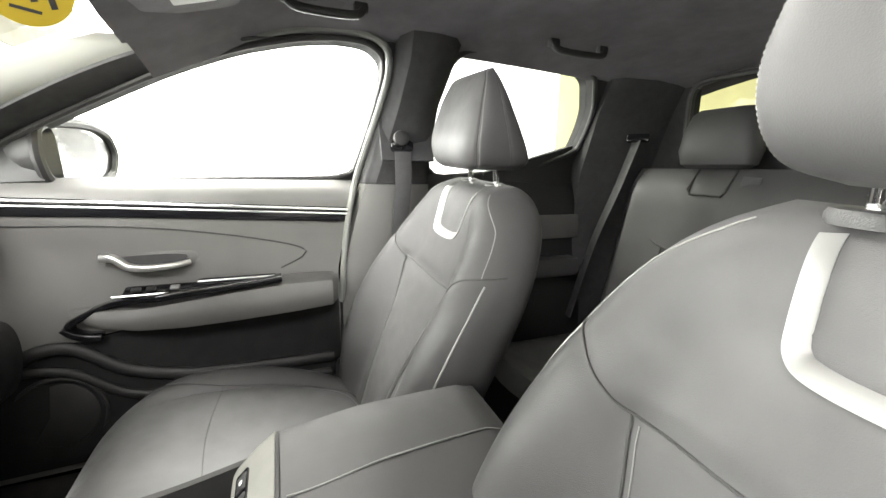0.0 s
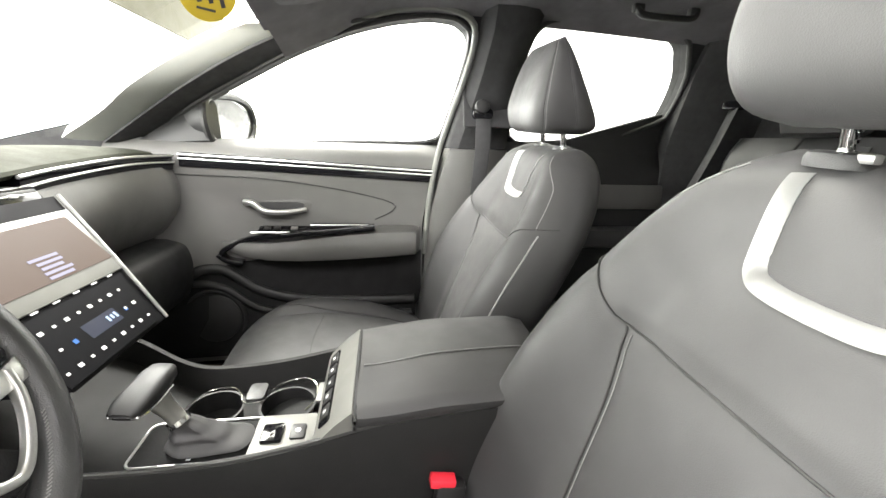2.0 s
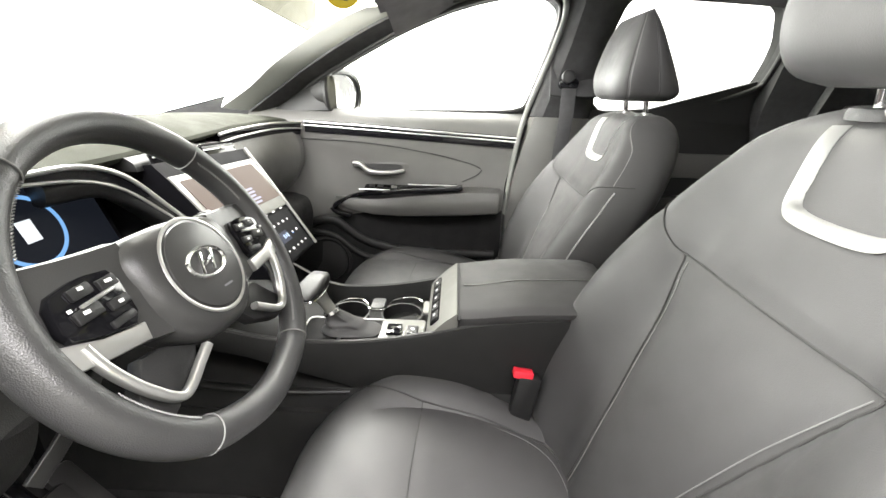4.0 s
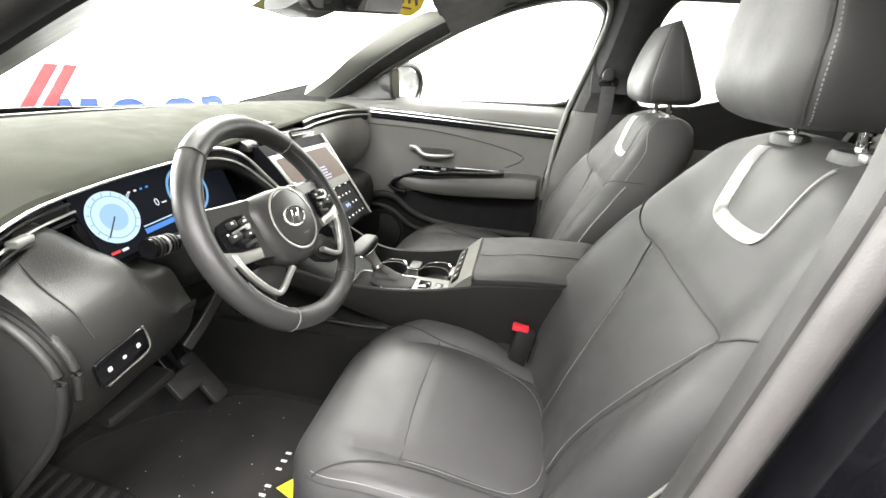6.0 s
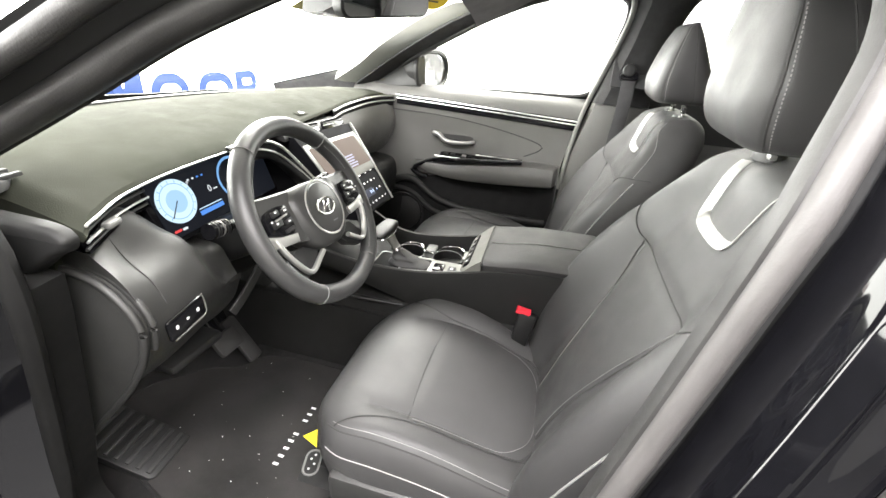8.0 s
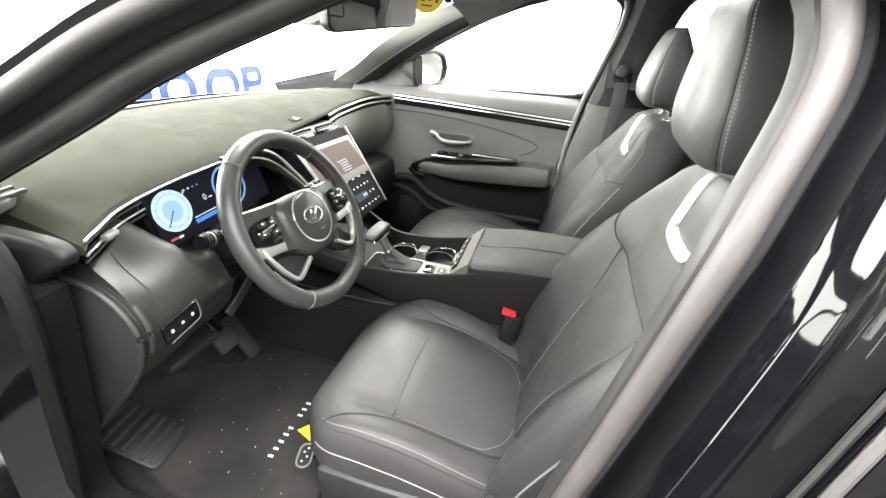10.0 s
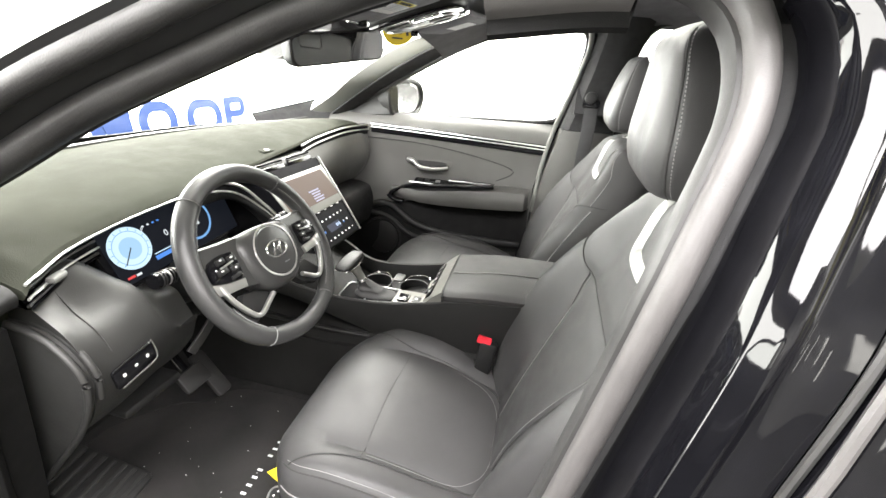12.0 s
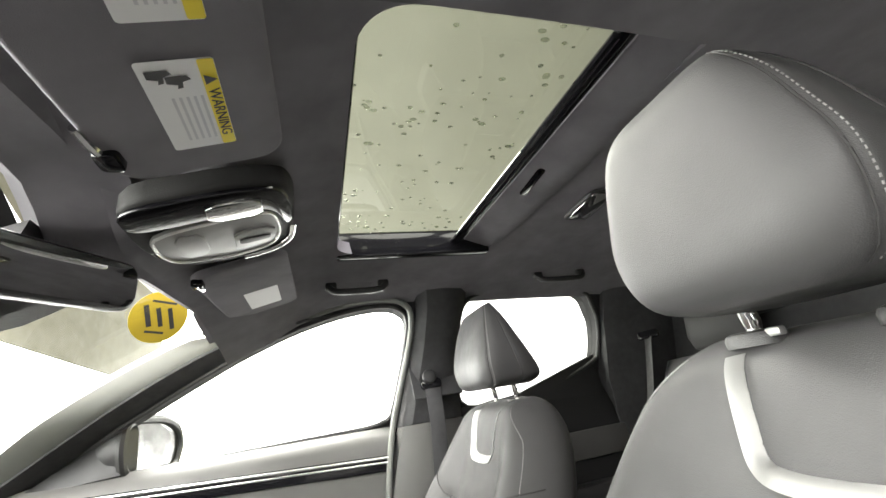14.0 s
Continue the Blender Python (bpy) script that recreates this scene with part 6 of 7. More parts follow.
# switch pack in front of the lid
bm = loft(bmesh.new(), [[V(0.008 + x, y, z) for x in (-0.128, -0.124)] + [V(0.008 + x, y, z + 0.003) for x in (-0.116, 0.082)] + [V(0.008 + x, y, z) for x in (0.090, 0.094)] + [V(0.008 + x, y, 0.765) for x in (0.094, -0.128)] for y, z in ((0.104, 0.826), (0.108, 0.830), (0.130, 0.812), (0.158, 0.783), (0.163, 0.774))])
cp("switch_housing", bm, GREYPANEL, "satin silver switch housing")
sp_ = cp("switch_strip", slab(rrect(0.176, 0.022, 0.004), 0.003, facing((-0.012, 0.147, 0.7965), (0, 0.73, 0.68)), 0.001), PIANO, "gloss black seat heater switch strip")
for k in range(5):
    cp("switch", box((0.027, 0.016, 0.004), m=facing((-0.078 + 0.033 * k, 0.148, 0.7995), (0, 0.73, 0.68)), bevel=0.001), HARD, "", sp_)
    cp("icon", box((0.006, 0.005, 0.0006), m=facing((-0.078 + 0.033 * k, 0.1495, 0.8015), (0, 0.73, 0.68)), bevel=0), WHITEPL, "", sp_)
# cup holders
for k, y in enumerate((0.335, 0.222)):
    n = 28
    r = 0.041
    bm = bmesh.new()
    c = V(0.014, y, 0.746)
    rings = [[c + V(rr * math.cos(2 * math.pi * i / n), rr * math.sin(2 * math.pi * i / n), z) for i in range(n)] for rr, z in ((r + 0.004, 0.0), (r, 0.0), (r * 0.93, -0.065))]
    loft(bm, rings, caps=False)
    bm.faces.new([bm.verts.new(p) for p in rings[-1]])
    cup = cp("cup_holder", bm, MATTE, "black round cup holder")
    cp("cup_base", disc(r * 0.92, 0.002, Matrix.Translation(c + V(0, 0, -0.062)), n), CARPET, "", cup)
pts = curve([(-0.018, 0.372, 0.752), (0.007, 0.372, 0.755), (0.044, 0.352, 0.757), (0.050, 0.318, 0.757), (0.034, 0.300, 0.756), (0.013, 0.290, 0.755), (0.013, 0.262, 0.755), (0.030, 0.253, 0.756), (0.052, 0.243, 0.757), (0.065, 0.205, 0.758), (0.050, 0.182, 0.757), (0.009, 0.178, 0.755), (-0.013, 0.190, 0.752)], 6)
cp("cup_trim", tube(pts, 0.0013, 8), CHROME, "chrome line round the cup holders")
cp("cup_bridge", slab(rrect(0.044, 0.030, 0.008), 0.006, Matrix.Translation((0.042, 0.277, 0.748)), 0.002), HARD, "black bridge between the cup holders")
# shifter side
plate = cp("shift_plate", slab(rrect(0.078, 0.230, 0.010), 0.004, Matrix.Translation((-0.060, 0.290, 0.744)) @ pose(0, 0, 0, 1), 0.002), CAPBLACK, "dull black gear plate")
cp("plate_trim", tube([V(-0.060 + x, 0.290 + y, 0.7490) for x, y in rrect(0.082, 0.235, 0.012)], 0.0018, 6, closed=True), SATIN, "satin silver frame", plate)
cp("silver_panel", slab(rrect(0.080, 0.088, 0.006), 0.004, Matrix.Translation((-0.058, 0.212, 0.7475)), 0.002), GREYPANEL, "silver panel behind the shifter", plate)
cp("park_switch", slab(rrect(0.036, 0.030, 0.004), 0.006, Matrix.Translation((-0.060, 0.228, 0.7505)), 0.002), PIANO, "black parking brake switch", plate)
cp("park_switch", slab(rrect(0.030, 0.022, 0.004), 0.004, Matrix.Translation((-0.058, 0.192, 0.7505)), 0.002), HARD, "black push switch", plate)
cp("icon", disc(0.004, 0.0006, Matrix.Translation((-0.058, 0.192, 0.755))), WHITEPL, "", plate)
for k in range(4):
    cp("gear_mark", box((0.004, 0.006, 0.0006), (-0.092, 0.33 + 0.016 * k, 0.7485), 0), WHITEPL, "", plate)
cp("side_panel_strip", slab(rrect(0.05, 0.028, 0.004), 0.003, Matrix.Translation((0.030, 0.163, 0.752)), 0.001), GREYPANEL, "pale silver strip")
shift = thing("gear_lever", "satin black gear lever with chrome collar and leather boot", "gear lever", (-0.060, 0.335, 0.75))
s_inv = Matrix.Translation((0.060, -0.335, -0.75))


def shp(name, bm, material, label=""):
    bmesh.ops.transform(bm, matrix=s_inv, verts=bm.verts)
    return part(name, bm, material, shift, label)


rings = []
for j in range(17):
    t = j / 16
    k = 1 - 0.76 * t**0.75
    fold = 0.0028 * math.sin(t * 19) * (1 - t)
    rings.append([V(-0.058 + (0.035 * k + fold + 0.0022 * math.sin(5 * a + 3 * t)) * math.copysign(abs(math.cos(a)) ** 0.75, math.cos(a)), 0.312 + 0.036 * t + (0.058 * k + fold) * math.copysign(abs(math.sin(a)) ** 0.75, math.sin(a)), 0.749 + 0.040 * t) for a in [2 * math.pi * i / 32 for i in range(32)]])
shp("boot", loft(bmesh.new(), rings), LEATHER, "creased black leather boot")
shp("collar", tube([(-0.0625, 0.347, 0.784), (-0.0622, 0.350, 0.790)], 0.0155, 20, up=V(0, 1, 0)), CHROME, "chrome collar")
shp("stem", loft(bmesh.new(), [[V(-0.062 + x0 + r * math.cos(a), y + 0.8 * r * math.sin(a), z) for a in [2 * math.pi * i / 20 for i in range(20)]] for x0, y, z, r in ((0.0, 0.349, 0.788, 0.0145), (0.0005, 0.356, 0.800, 0.0145), (0.001, 0.366, 0.812, 0.0165), (0.002, 0.376, 0.826, 0.021))]), GREYPANEL, "satin grey lever stem")
ka, kb = V(-0.016, 0.376, 0.8415), V(-0.107, 0.390, 0.8285)
side = V(0.15, 0.99, 0).normalized()
rings, rim_pts = [], []
for t, w, h in ((0.0, 0.42, 0.40), (0.03, 0.66, 0.70), (0.10, 0.86, 0.95), (0.30, 1.0, 1.05), (0.60, 1.06, 0.95), (0.85, 1.0, 0.72), (0.95, 0.86, 0.50), (1.0, 0.62, 0.28)):
    c = ka + (kb - ka) * t
    rings.append([c + side * (x * w) + V(0, 0, (z + 0.003) * h) for x, z in rrect(0.046, 0.024, 0.011, 5)])
    rim_pts.append((c, w, h))
shp("knob", loft(bmesh.new(), rings), MATTE, "rounded satin black knob")
edge = [c + side * (0.0235 * w) + V(0, 0, -0.004 * h) for c, w, h in rim_pts[3:]] + [c - side * (0.0235 * w) + V(0, 0, -0.004 * h) for c, w, h in rim_pts[:2:-1]]
shp("knob_trim", tube(curve(edge, 4), 0.0018, 6), CHROME, "chrome edge round the knob")
# lower storage shelf and tunnel side
cp("side_ledge", sweep(bmesh.new(), curve([(-0.126, 0.305, 0.657), (-0.139, 0.40, 0.662), (-0.150, 0.55, 0.675), (-0.156, 0.68, 0.690)], 6), rrect(0.016, 0.008, 0.004)), HARD, "black ledge along the console side")
cp("side_skirt", loft(bmesh.new(), [[V(-0.150, y, 0.62), V(-0.185, y, 0.50), V(-0.19, y, 0.43), V(-0.13, y, 0.43), V(-0.13, y, 0.62)] for y in (0.28, 0.5, 0.75, 0.95)]), CONSOLEPL, "dark grey plastic tunnel side")
con.matrix_basis = Matrix.Translation((0, 0.1, 0.80)) @ Matrix.Rotation(radians(LEAN_CAR * 0.7), 4, "Y") @ Matrix.Translation((0, -0.1, -0.80)) @ Matrix.Translation((0, 0.1, 0.42))
# belt buckle
bk = thing("belt_buckle", "black seat belt buckle with a red release button", "buckle", (-0.150, -0.004, 0.60))
b_inv = Matrix.Translation((0.150, 0.004, -0.60))
for nm, bmx, mt, lb in (("buckle_body", box((0.022, 0.042, 0.10), m=pose(-0.140, -0.020, 0.668, 8), bevel=0.006), HARD, ""), ("release_button", box((0.019, 0.036, 0.014), m=pose(-0.140, -0.014, 0.720, 8), bevel=0.003), REDPL, "red push button")):
    bmesh.ops.transform(bmx, matrix=b_inv, verts=bmx.verts)
    part(nm, bmx, mt, bk, lb)
copy_thing(bk, Matrix.Translation((0.150, -0.01, 0.60)))

# ---- passenger door ----
DOOR_X = [(0.45, 0.705), (0.60, 0.715), (0.70, 0.722), (0.80, 0.730), (0.90, 0.742), (0.98, 0.748), (1.05, 0.742), (1.08, 0.740), (1.115, 0.742), (1.135, 0.756), (1.160, 0.785)]


def door_x(y, z):
    return interp(z, DOOR_X) - 0.020 * smoothstep(0.35, 0.85, y)


pdoor = thing("passenger_door", "closed passenger door with grey panel, silver strip and padded armrest", "car door", (0.74, 0.3, 0.42))
pd_inv = Matrix.Translation((-0.74, -0.3, -0.42))


def pdp(name, bm, material, label="", parent=None, smooth=True):
    bmesh.ops.transform(bm, matrix=pd_inv, verts=bm.verts)
    return part(name, bm, material, parent or pdoor, label, smooth)


def edge_y(z):
    """The door's rear edge, leaning with the pillar."""
    return -0.066 - 0.20 * max(0.0, z - 0.90)


bm = bmesh.new()
rows = []
for j in range(41):
    z = 0.45 + 0.708 * j / 40
    y0 = edge_y(z)
    line = [V(door_x(y, z), y, z) for y in [y0 + (0.86 - y0) * i / 24 for i in range(25)]]
    rows.append(line + [V(0.84, 0.86, z), V(0.84, y0, z)])
loft(bm, rows)
pdp("door_panel", bm, DOORSKIN, "dark grey soft door panel")
# black band with two bright lines


def strip_z(y):
    return 1.080 + 0.037 * (y + 0.09) / 0.75


ys_ = [-0.098 + 0.755 * i / 30 for i in range(31)]
pdp("door_band", sweep(bmesh.new(), [V(door_x(y, 1.08) + 0.004, y, strip_z(y) - 0.019) for y in ys_], rrect(0.018, 0.042, 0.004), up=V(0, 0, 1)), PIANO, "gloss black band along the door")
pdp("bright_line", tube([V(door_x(y, 1.09) - 0.006, y, strip_z(y) - 0.004) for y in ys_], 0.0036, 8), SATIN, "satin silver line")
pdp("bright_line", tube([V(door_x(y, 1.09) - 0.006, y, strip_z(y) - 0.016) for y in ys_], 0.0028, 8), SATIN, "satin silver line")
# raised panel outline
pdp("panel_crease", tube([V(door_x(y, z) - 0.001, y, z) for y, z in [(p.x, p.y) for p in curve([(0.70, 1.055, 0), (0.45, 1.045, 0), (0.25, 1.020, 0), (0.08, 0.985, 0), (0.022, 0.962, 0), (0.03, 0.945, 0), (0.09, 0.915, 0)], 8)]], 0.0022, 6), CREASE, "shallow crease of the raised panel")
# armrest
rings = []
for y, zc, out, h in ((-0.055, 0.852, 0.050, 0.040), (-0.04, 0.850, 0.075, 0.046), (0.05, 0.848, 0.085, 0.050), (0.20, 0.838, 0.085, 0.048), (0.32, 0.828, 0.078, 0.042), (0.42, 0.822, 0.062, 0.034), (0.50, 0.826, 0.040, 0.026), (0.56, 0.838, 0.015, 0.012)):
    x0 = door_x(y, zc)
    rings.append([V(x0 + 0.03 - (out + 0.03) * a, y, zc + h * b) for a, b in ((0, -1.0), (0.55, -1.0), (0.88, -0.75), (1.0, -0.2), (0.98, 0.35), (0.88, 0.80), (0.65, 1.0), (0, 1.0))])
pdp("armrest", loft(bmesh.new(), rings), DOORSKIN, "padded grey-black door armrest")
pts = curve([(0, 0.09, 0.905), (0, 0.20, 0.894), (0, 0.32, 0.885), (0, 0.44, 0.868), (0, 0.53, 0.838), (0, 0.565, 0.812), (0, 0.545, 0.792), (0, 0.50, 0.782)], 8)
pdp("armrest_trim", sweep(bmesh.new(), [V(door_x(p.y, p.z) - 0.012 - 0.055 * smoothstep(0.50, 0.36, p.y) * smoothstep(0.80, 0.85, p.z), p.y, p.z) for p in pts], rrect(0.040, 0.016, 0.005), up=V(0, 0, 1)), PIANO, "gloss black armrest surround")
SWP = facing((0.690, 0.36, 0.890), (-0.35, 0.0, 0.94), up=(0, 1, 0))
swp = pdp("window_switch_panel", slab(rrect(0.046, 0.165, 0.008), 0.004, SWP, 0.002), PIANO, "gloss black window switch panel")
for y in (0.335, 0.385, 0.415):
    pdp("switch", box((0.016, 0.020, 0.006), m=facing((0.684, y, 0.8985), (-0.35, 0, 0.94), up=(0, 1, 0)), bevel=0.002), BADGE if y < 0.34 else HARD, "", swp)
pdp("bright_line", tube([V(0.672, y, 0.888) for y in (0.30, 0.38, 0.46)], 0.0024, 6), SATIN, "", swp)
pdp("pull_pocket", slab(rrect(0.030, 0.185, 0.008), 0.004, facing((0.692, 0.195, 0.902), (-0.35, 0, 0.94), up=(0, 1, 0)), 0.002), PIANO, "gloss black pull pocket")
pdp("bright_line", tube([V(0.682, y, 0.909) for y in (0.105, 0.19, 0.285)], 0.0026, 6), SATIN, "silver pull line")
# inner door handle in its cup
HC = V(0.752, 0.395, 0.952)
HM = facing(HC, (-1, 0, 0.05))
pdp("handle_cup", slab([(p.x, p.y) for p in dense([(-0.100, 0.026), (0.098, 0.028), (0.108, 0.010), (0.085, -0.024), (0.0, -0.028), (-0.062, -0.018)], 3)], 0.006, HM @ pose(0, 0, 0.000), 0.003), DOORSKIN, "recessed handle cup")
# The hollow behind the handle is a flat plate, its shade in the colour.
pdp("cup_inner", slab([(p.x, p.y) for p in dense([(-0.080, 0.018), (0.088, 0.020), (0.072, -0.010), (-0.030, -0.012)], 3)], 0.003, HM @ pose(0, 0, 0.0065)), DARKPL, "flat dark plate for the shaded handle recess")
pts = curve([HM @ V(-0.094, 0.017, 0.020), HM @ V(-0.070, 0.016, 0.026), HM @ V(-0.040, -0.006, 0.030), HM @ V(0.0, -0.012, 0.030), HM @ V(0.055, -0.009, 0.026), HM @ V(0.088, -0.004, 0.012)], 6)
pdp("door_handle", sweep(bmesh.new(), pts, rrect(0.015, 0.017, 0.006), up=V(-1, 0, 0), scale=lambda t: 1.35 - 0.45 * t), SATIN, "satin chrome inner door handle")
# black lower half with a moulded pocket and a speaker behind it
LOW_TOP = [(-0.08, 0.812), (0.20, 0.800), (0.42, 0.792), (0.52, 0.776), (0.60, 0.760), (0.70, 0.725), (0.86, 0.62)]
rows = []
for i in range(31):
    y = edge_y(0.8) + 0.004 + (0.86 - edge_y(0.8)) * i / 30
    zt = interp(y, LOW_TOP)
    rows.append([V(door_x(y, zt) + 0.01, y, zt + 0.004), V(door_x(y, zt) - 0.007, y, zt), V(door_x(y, 0.72) - 0.012, y, 0.5 * zt + 0.31), V(door_x(y, 0.6) - 0.012, y, 0.60), V(door_x(y, 0.47) - 0.012, y, 0.47), V(0.78, y, 0.47)])
low = pdp("lower_panel", loft(bmesh.new(), rows), CAPBLACK, "black plastic lower half of the door")
for pts, rad in ((((0.740, 0.690), (0.692, 0.727), (0.649, 0.752), (0.606, 0.765), (0.558, 0.760), (0.512, 0.729), (0.471, 0.699), (0.40, 0.672), (0.30, 0.655), (0.10, 0.648), (-0.04, 0.648)), 0.016),
                 (((0.775, 0.665), (0.728, 0.703), (0.673, 0.717), (0.605, 0.714), (0.551, 0.694), (0.505, 0.657), (0.462, 0.630), (0.38, 0.612), (0.20, 0.60), (-0.03, 0.60)), 0.012)):
    pdp("pocket_lip", sweep(bmesh.new(), [V(door_x(p.x, p.y) - 0.016, p.x, p.y) for p in curve([(a, b, 0) for a, b in pts], 8)], ring2(rad, 12, 1.0, 0.8), up=V(1, 0, 0)), MATTE, "rounded pocket lip", low)
pdp("speaker_grille", disc(0.080, 0.010, facing((0.702, 0.60, 0.600), (-1, 0, 0.1)), 40, 0.005), MATTE, "round black speaker grille", low)
pdp("speaker_ring", tube([V(0.700, 0.60 + 0.092 * math.cos(a), 0.600 + 0.092 * math.sin(a)) for a in [2 * math.pi * i / 48 for i in range(48)]], 0.006, 8, closed=True, up=V(1, 0, 0)), MATTE, "", low)
pdp("door_pocket", box((0.06, 0.44, 0.13), (0.695, 0.18, 0.535), 0.015), MATTE, "black map pocket", low)
# outside mirror
mir = thing("door_mirror", "grey outside mirror beyond the passenger window", "mirror", (0.86, 0.66, 1.15))
mi_inv = Matrix.Translation((-0.86, -0.66, -1.15))
bm = bmesh.new()
rings = []
for k, d in ((0.35, 0.13), (0.75, 0.11), (0.95, 0.07), (1.0, 0.03), (1.0, 0.0), (0.93, -0.002)):
    out = [(p.x, p.y) for p in dense([(-0.100, 0.062), (0.03, 0.072), (0.098, 0.052), (0.120, 0.004), (0.10, -0.052), (0.04, -0.068), (-0.090, -0.064), (-0.110, 0.0)], 4)]
    rings.append([V(x * k, y * k, -d) for x, y in out])
MM = facing((0.930, 0.560, 1.214), (-0.13, -0.99, 0.0)) @ pose(-0.026, 0, 0) @ Matrix.Diagonal((1.52, 1.18, 1.0, 1.0))
loft(bm, rings)
bmesh.ops.transform(bm, matrix=mi_inv @ MM, verts=bm.verts)
part("mirror_housing", bm, HARD, mir, "dark mirror housing")
bm = slab([(x * 0.92, y * 0.9) for x, y in out], 0.002, MM)
bmesh.ops.transform(bm, matrix=mi_inv, verts=bm.verts)
part("mirror_glass", bm, MIRROR, mir, "bright mirror glass")
bm = tube([MM @ V(x * 0.97, y * 0.96, 0.003) for x, y in out], 0.0125, 8, closed=True, up=V(0, 1, 0))
bmesh.ops.transform(bm, matrix=mi_inv, verts=bm.verts)
part("mirror_rim", bm, HARD, mir, "black mirror rim")
bm = sweep(bmesh.new(), [(0.772, 0.61, 1.205), (0.790, 0.602, 1.210), (0.812, 0.592, 1.212)], rrect(0.07, 0.125, 0.02))
bmesh.ops.transform(bm, matrix=mi_inv, verts=bm.verts)
part("mirror_foot", bm, HARD, mir, "black mirror foot")

# ---- rear bench ----
bench = thing("rear_bench", "black leather rear bench with headrests, empty", "car seat", (0, -0.9, 0.42))
rb_inv = Matrix.Translation((0, 0.9, -0.42))


def rb(name, bm, material, label="", parent=None):
    bmesh.ops.transform(bm, matrix=rb_inv, verts=bm.verts)
    return part(name, bm, material, parent or bench, label)


def bench_back(u, v):
    x = -0.62 + 1.24 * u
    z = 0.60 + 0.61 * v
    y = -0.90 - 0.13 * v + 0.018 * math.cos(6 * math.pi * u) - 0.03 * smoothstep(0.9, 1.0, v)
    y -= 0.05 * smoothstep(0.56, 0.62, abs(x))
    return V(x, y, z)


bm = bmesh.new()
rows = [[bench_back(i / 48, j / 16) for i in range(49)] + [V(0.62, -1.12, 0.60 + 0.61 * j / 16), V(-0.62, -1.12, 0.60 + 0.61 * j / 16)] for j in range(17)]
loft(bm, rows)
bb = rb("backrest", bm, LEATHER, "black leather bench backrest")
for s in (-1, 1):
    x0 = 0.333 * s
    rb("seam", tube([bench_back((x0 + dx + 0.62) / 1.24, (z - 0.60) / 0.61) + V(0, 0.003, 0) for dx, z in ((0.064, 1.208), (0.064, 1.150), (0.055, 1.138), (-0.055, 1.138), (-0.064, 1.150), (-0.064, 1.208))], 0.0035, 6), CREASE, "", bb)
    rb("seam", tube([bench_back((s * x + 0.62) / 1.24, (z - 0.60) / 0.61) + V(0, 0.003, 0) for x, z in ((0.60, 1.05), (0.45, 0.98), (0.333, 0.955), (0.20, 0.98), (0.12, 1.03))], 0.0030, 6), CREASE, "", bb)
    for q in (0.24, 0.43):
        rb("seam", tube([bench_back((s * q + 0.62) / 1.24, (z - 0.60) / 0.61) + V(0, 0.003, 0) for z in (0.97, 0.85, 0.72, 0.62)], 0.0028, 6), CREASE, "", bb)
    rings = []
    for z, w, f, b in ((1.212, 0.085, -1.03, -1.07), (1.222, 0.100, -1.015, -1.085), (1.26, 0.108, -1.005, -1.095), (1.32, 0.098, -1.012, -1.09), (1.36, 0.085, -1.03, -1.08), (1.372, 0.07, -1.045, -1.07)):
        ring = []
        for i in range(32):
            a = 2 * math.pi * i / 32
            c, sn = math.cos(a), math.sin(a)
            ring.append(V(x0 + w * math.copysign(abs(c) ** 0.5, c), (f + b) / 2 + (f - b) / 2 * math.copysign(abs(sn) ** 0.6, sn), z))
        rings.append(ring)
    rb("headrest", loft(bmesh.new(), rings), LEATHER, "low black leather rear headrest")
bm = bmesh.new()
rows = []
for j in range(15):
    y = -0.46 - 0.52 * j / 14
    zt = 0.645 + 0.02 * smoothstep(-0.6, -0.5, y) - 0.04 * smoothstep(-0.49, -0.46, y)
    rows.append([V(-0.64 + 1.28 * i / 32, y, zt + 0.012 * math.cos(6 * math.pi * i / 32) - 0.03 * smoothstep(0.58, 0.64, abs(-0.64 + 1.28 * i / 32))) for i in range(33)] + [V(0.62, y, 0.43), V(-0.62, y, 0.43)])
loft(bm, rows)
rb("cushion", bm, LEATHER, "black leather bench cushion")

# seat belts
def belt(name, pts, label, w=0.046, up=V(1, 0, 0)):
    e = thing(name, label, "seat belt", pts[-1])
    inv = Matrix.Translation(-Vector(pts[-1]))
    bm = sweep(bmesh.new(), curve(pts, 8), rrect(w, 0.0024, 0.001, 2), up=up)
    bmesh.ops.transform(bm, matrix=inv, verts=bm.verts)
    part("webbing", bm, WEB, e, "dark grey woven webbing")
    return e, inv


b1, inv1 = belt("front_belt", [(0.628, -0.232, 1.240), (0.640, -0.236, 1.15), (0.670, -0.235, 1.02), (0.690, -0.232, 0.85), (0.690, -0.23, 0.55)], "grey seat belt hanging on the pillar", up=V(0.96, 0, 0.25))
bm = slab(rrect(0.062, 0.030, 0.012), 0.014, facing((0.640, -0.230, 1.252), (-0.95, 0, 0.2)), 0.004)
bmesh.ops.transform(bm, matrix=inv1, verts=bm.verts)
part("belt_guide", bm, PIANO, b1, "black belt guide loop")
bm = disc(0.021, 0.016, facing((0.634, -0.226, 1.272), (-0.95, 0, 0.2)), 24, 0.006)
bmesh.ops.transform(bm, matrix=inv1, verts=bm.verts)
part("guide_cap", bm, HARD, b1, "round bolt cover")
bm = box((0.012, 0.13, 0.15), m=facing((0.662, -0.250, 1.275), (-0.92, 0, 0.38)) @ pose(0, 0, 0, 0, 90, 0), bevel=0.004)
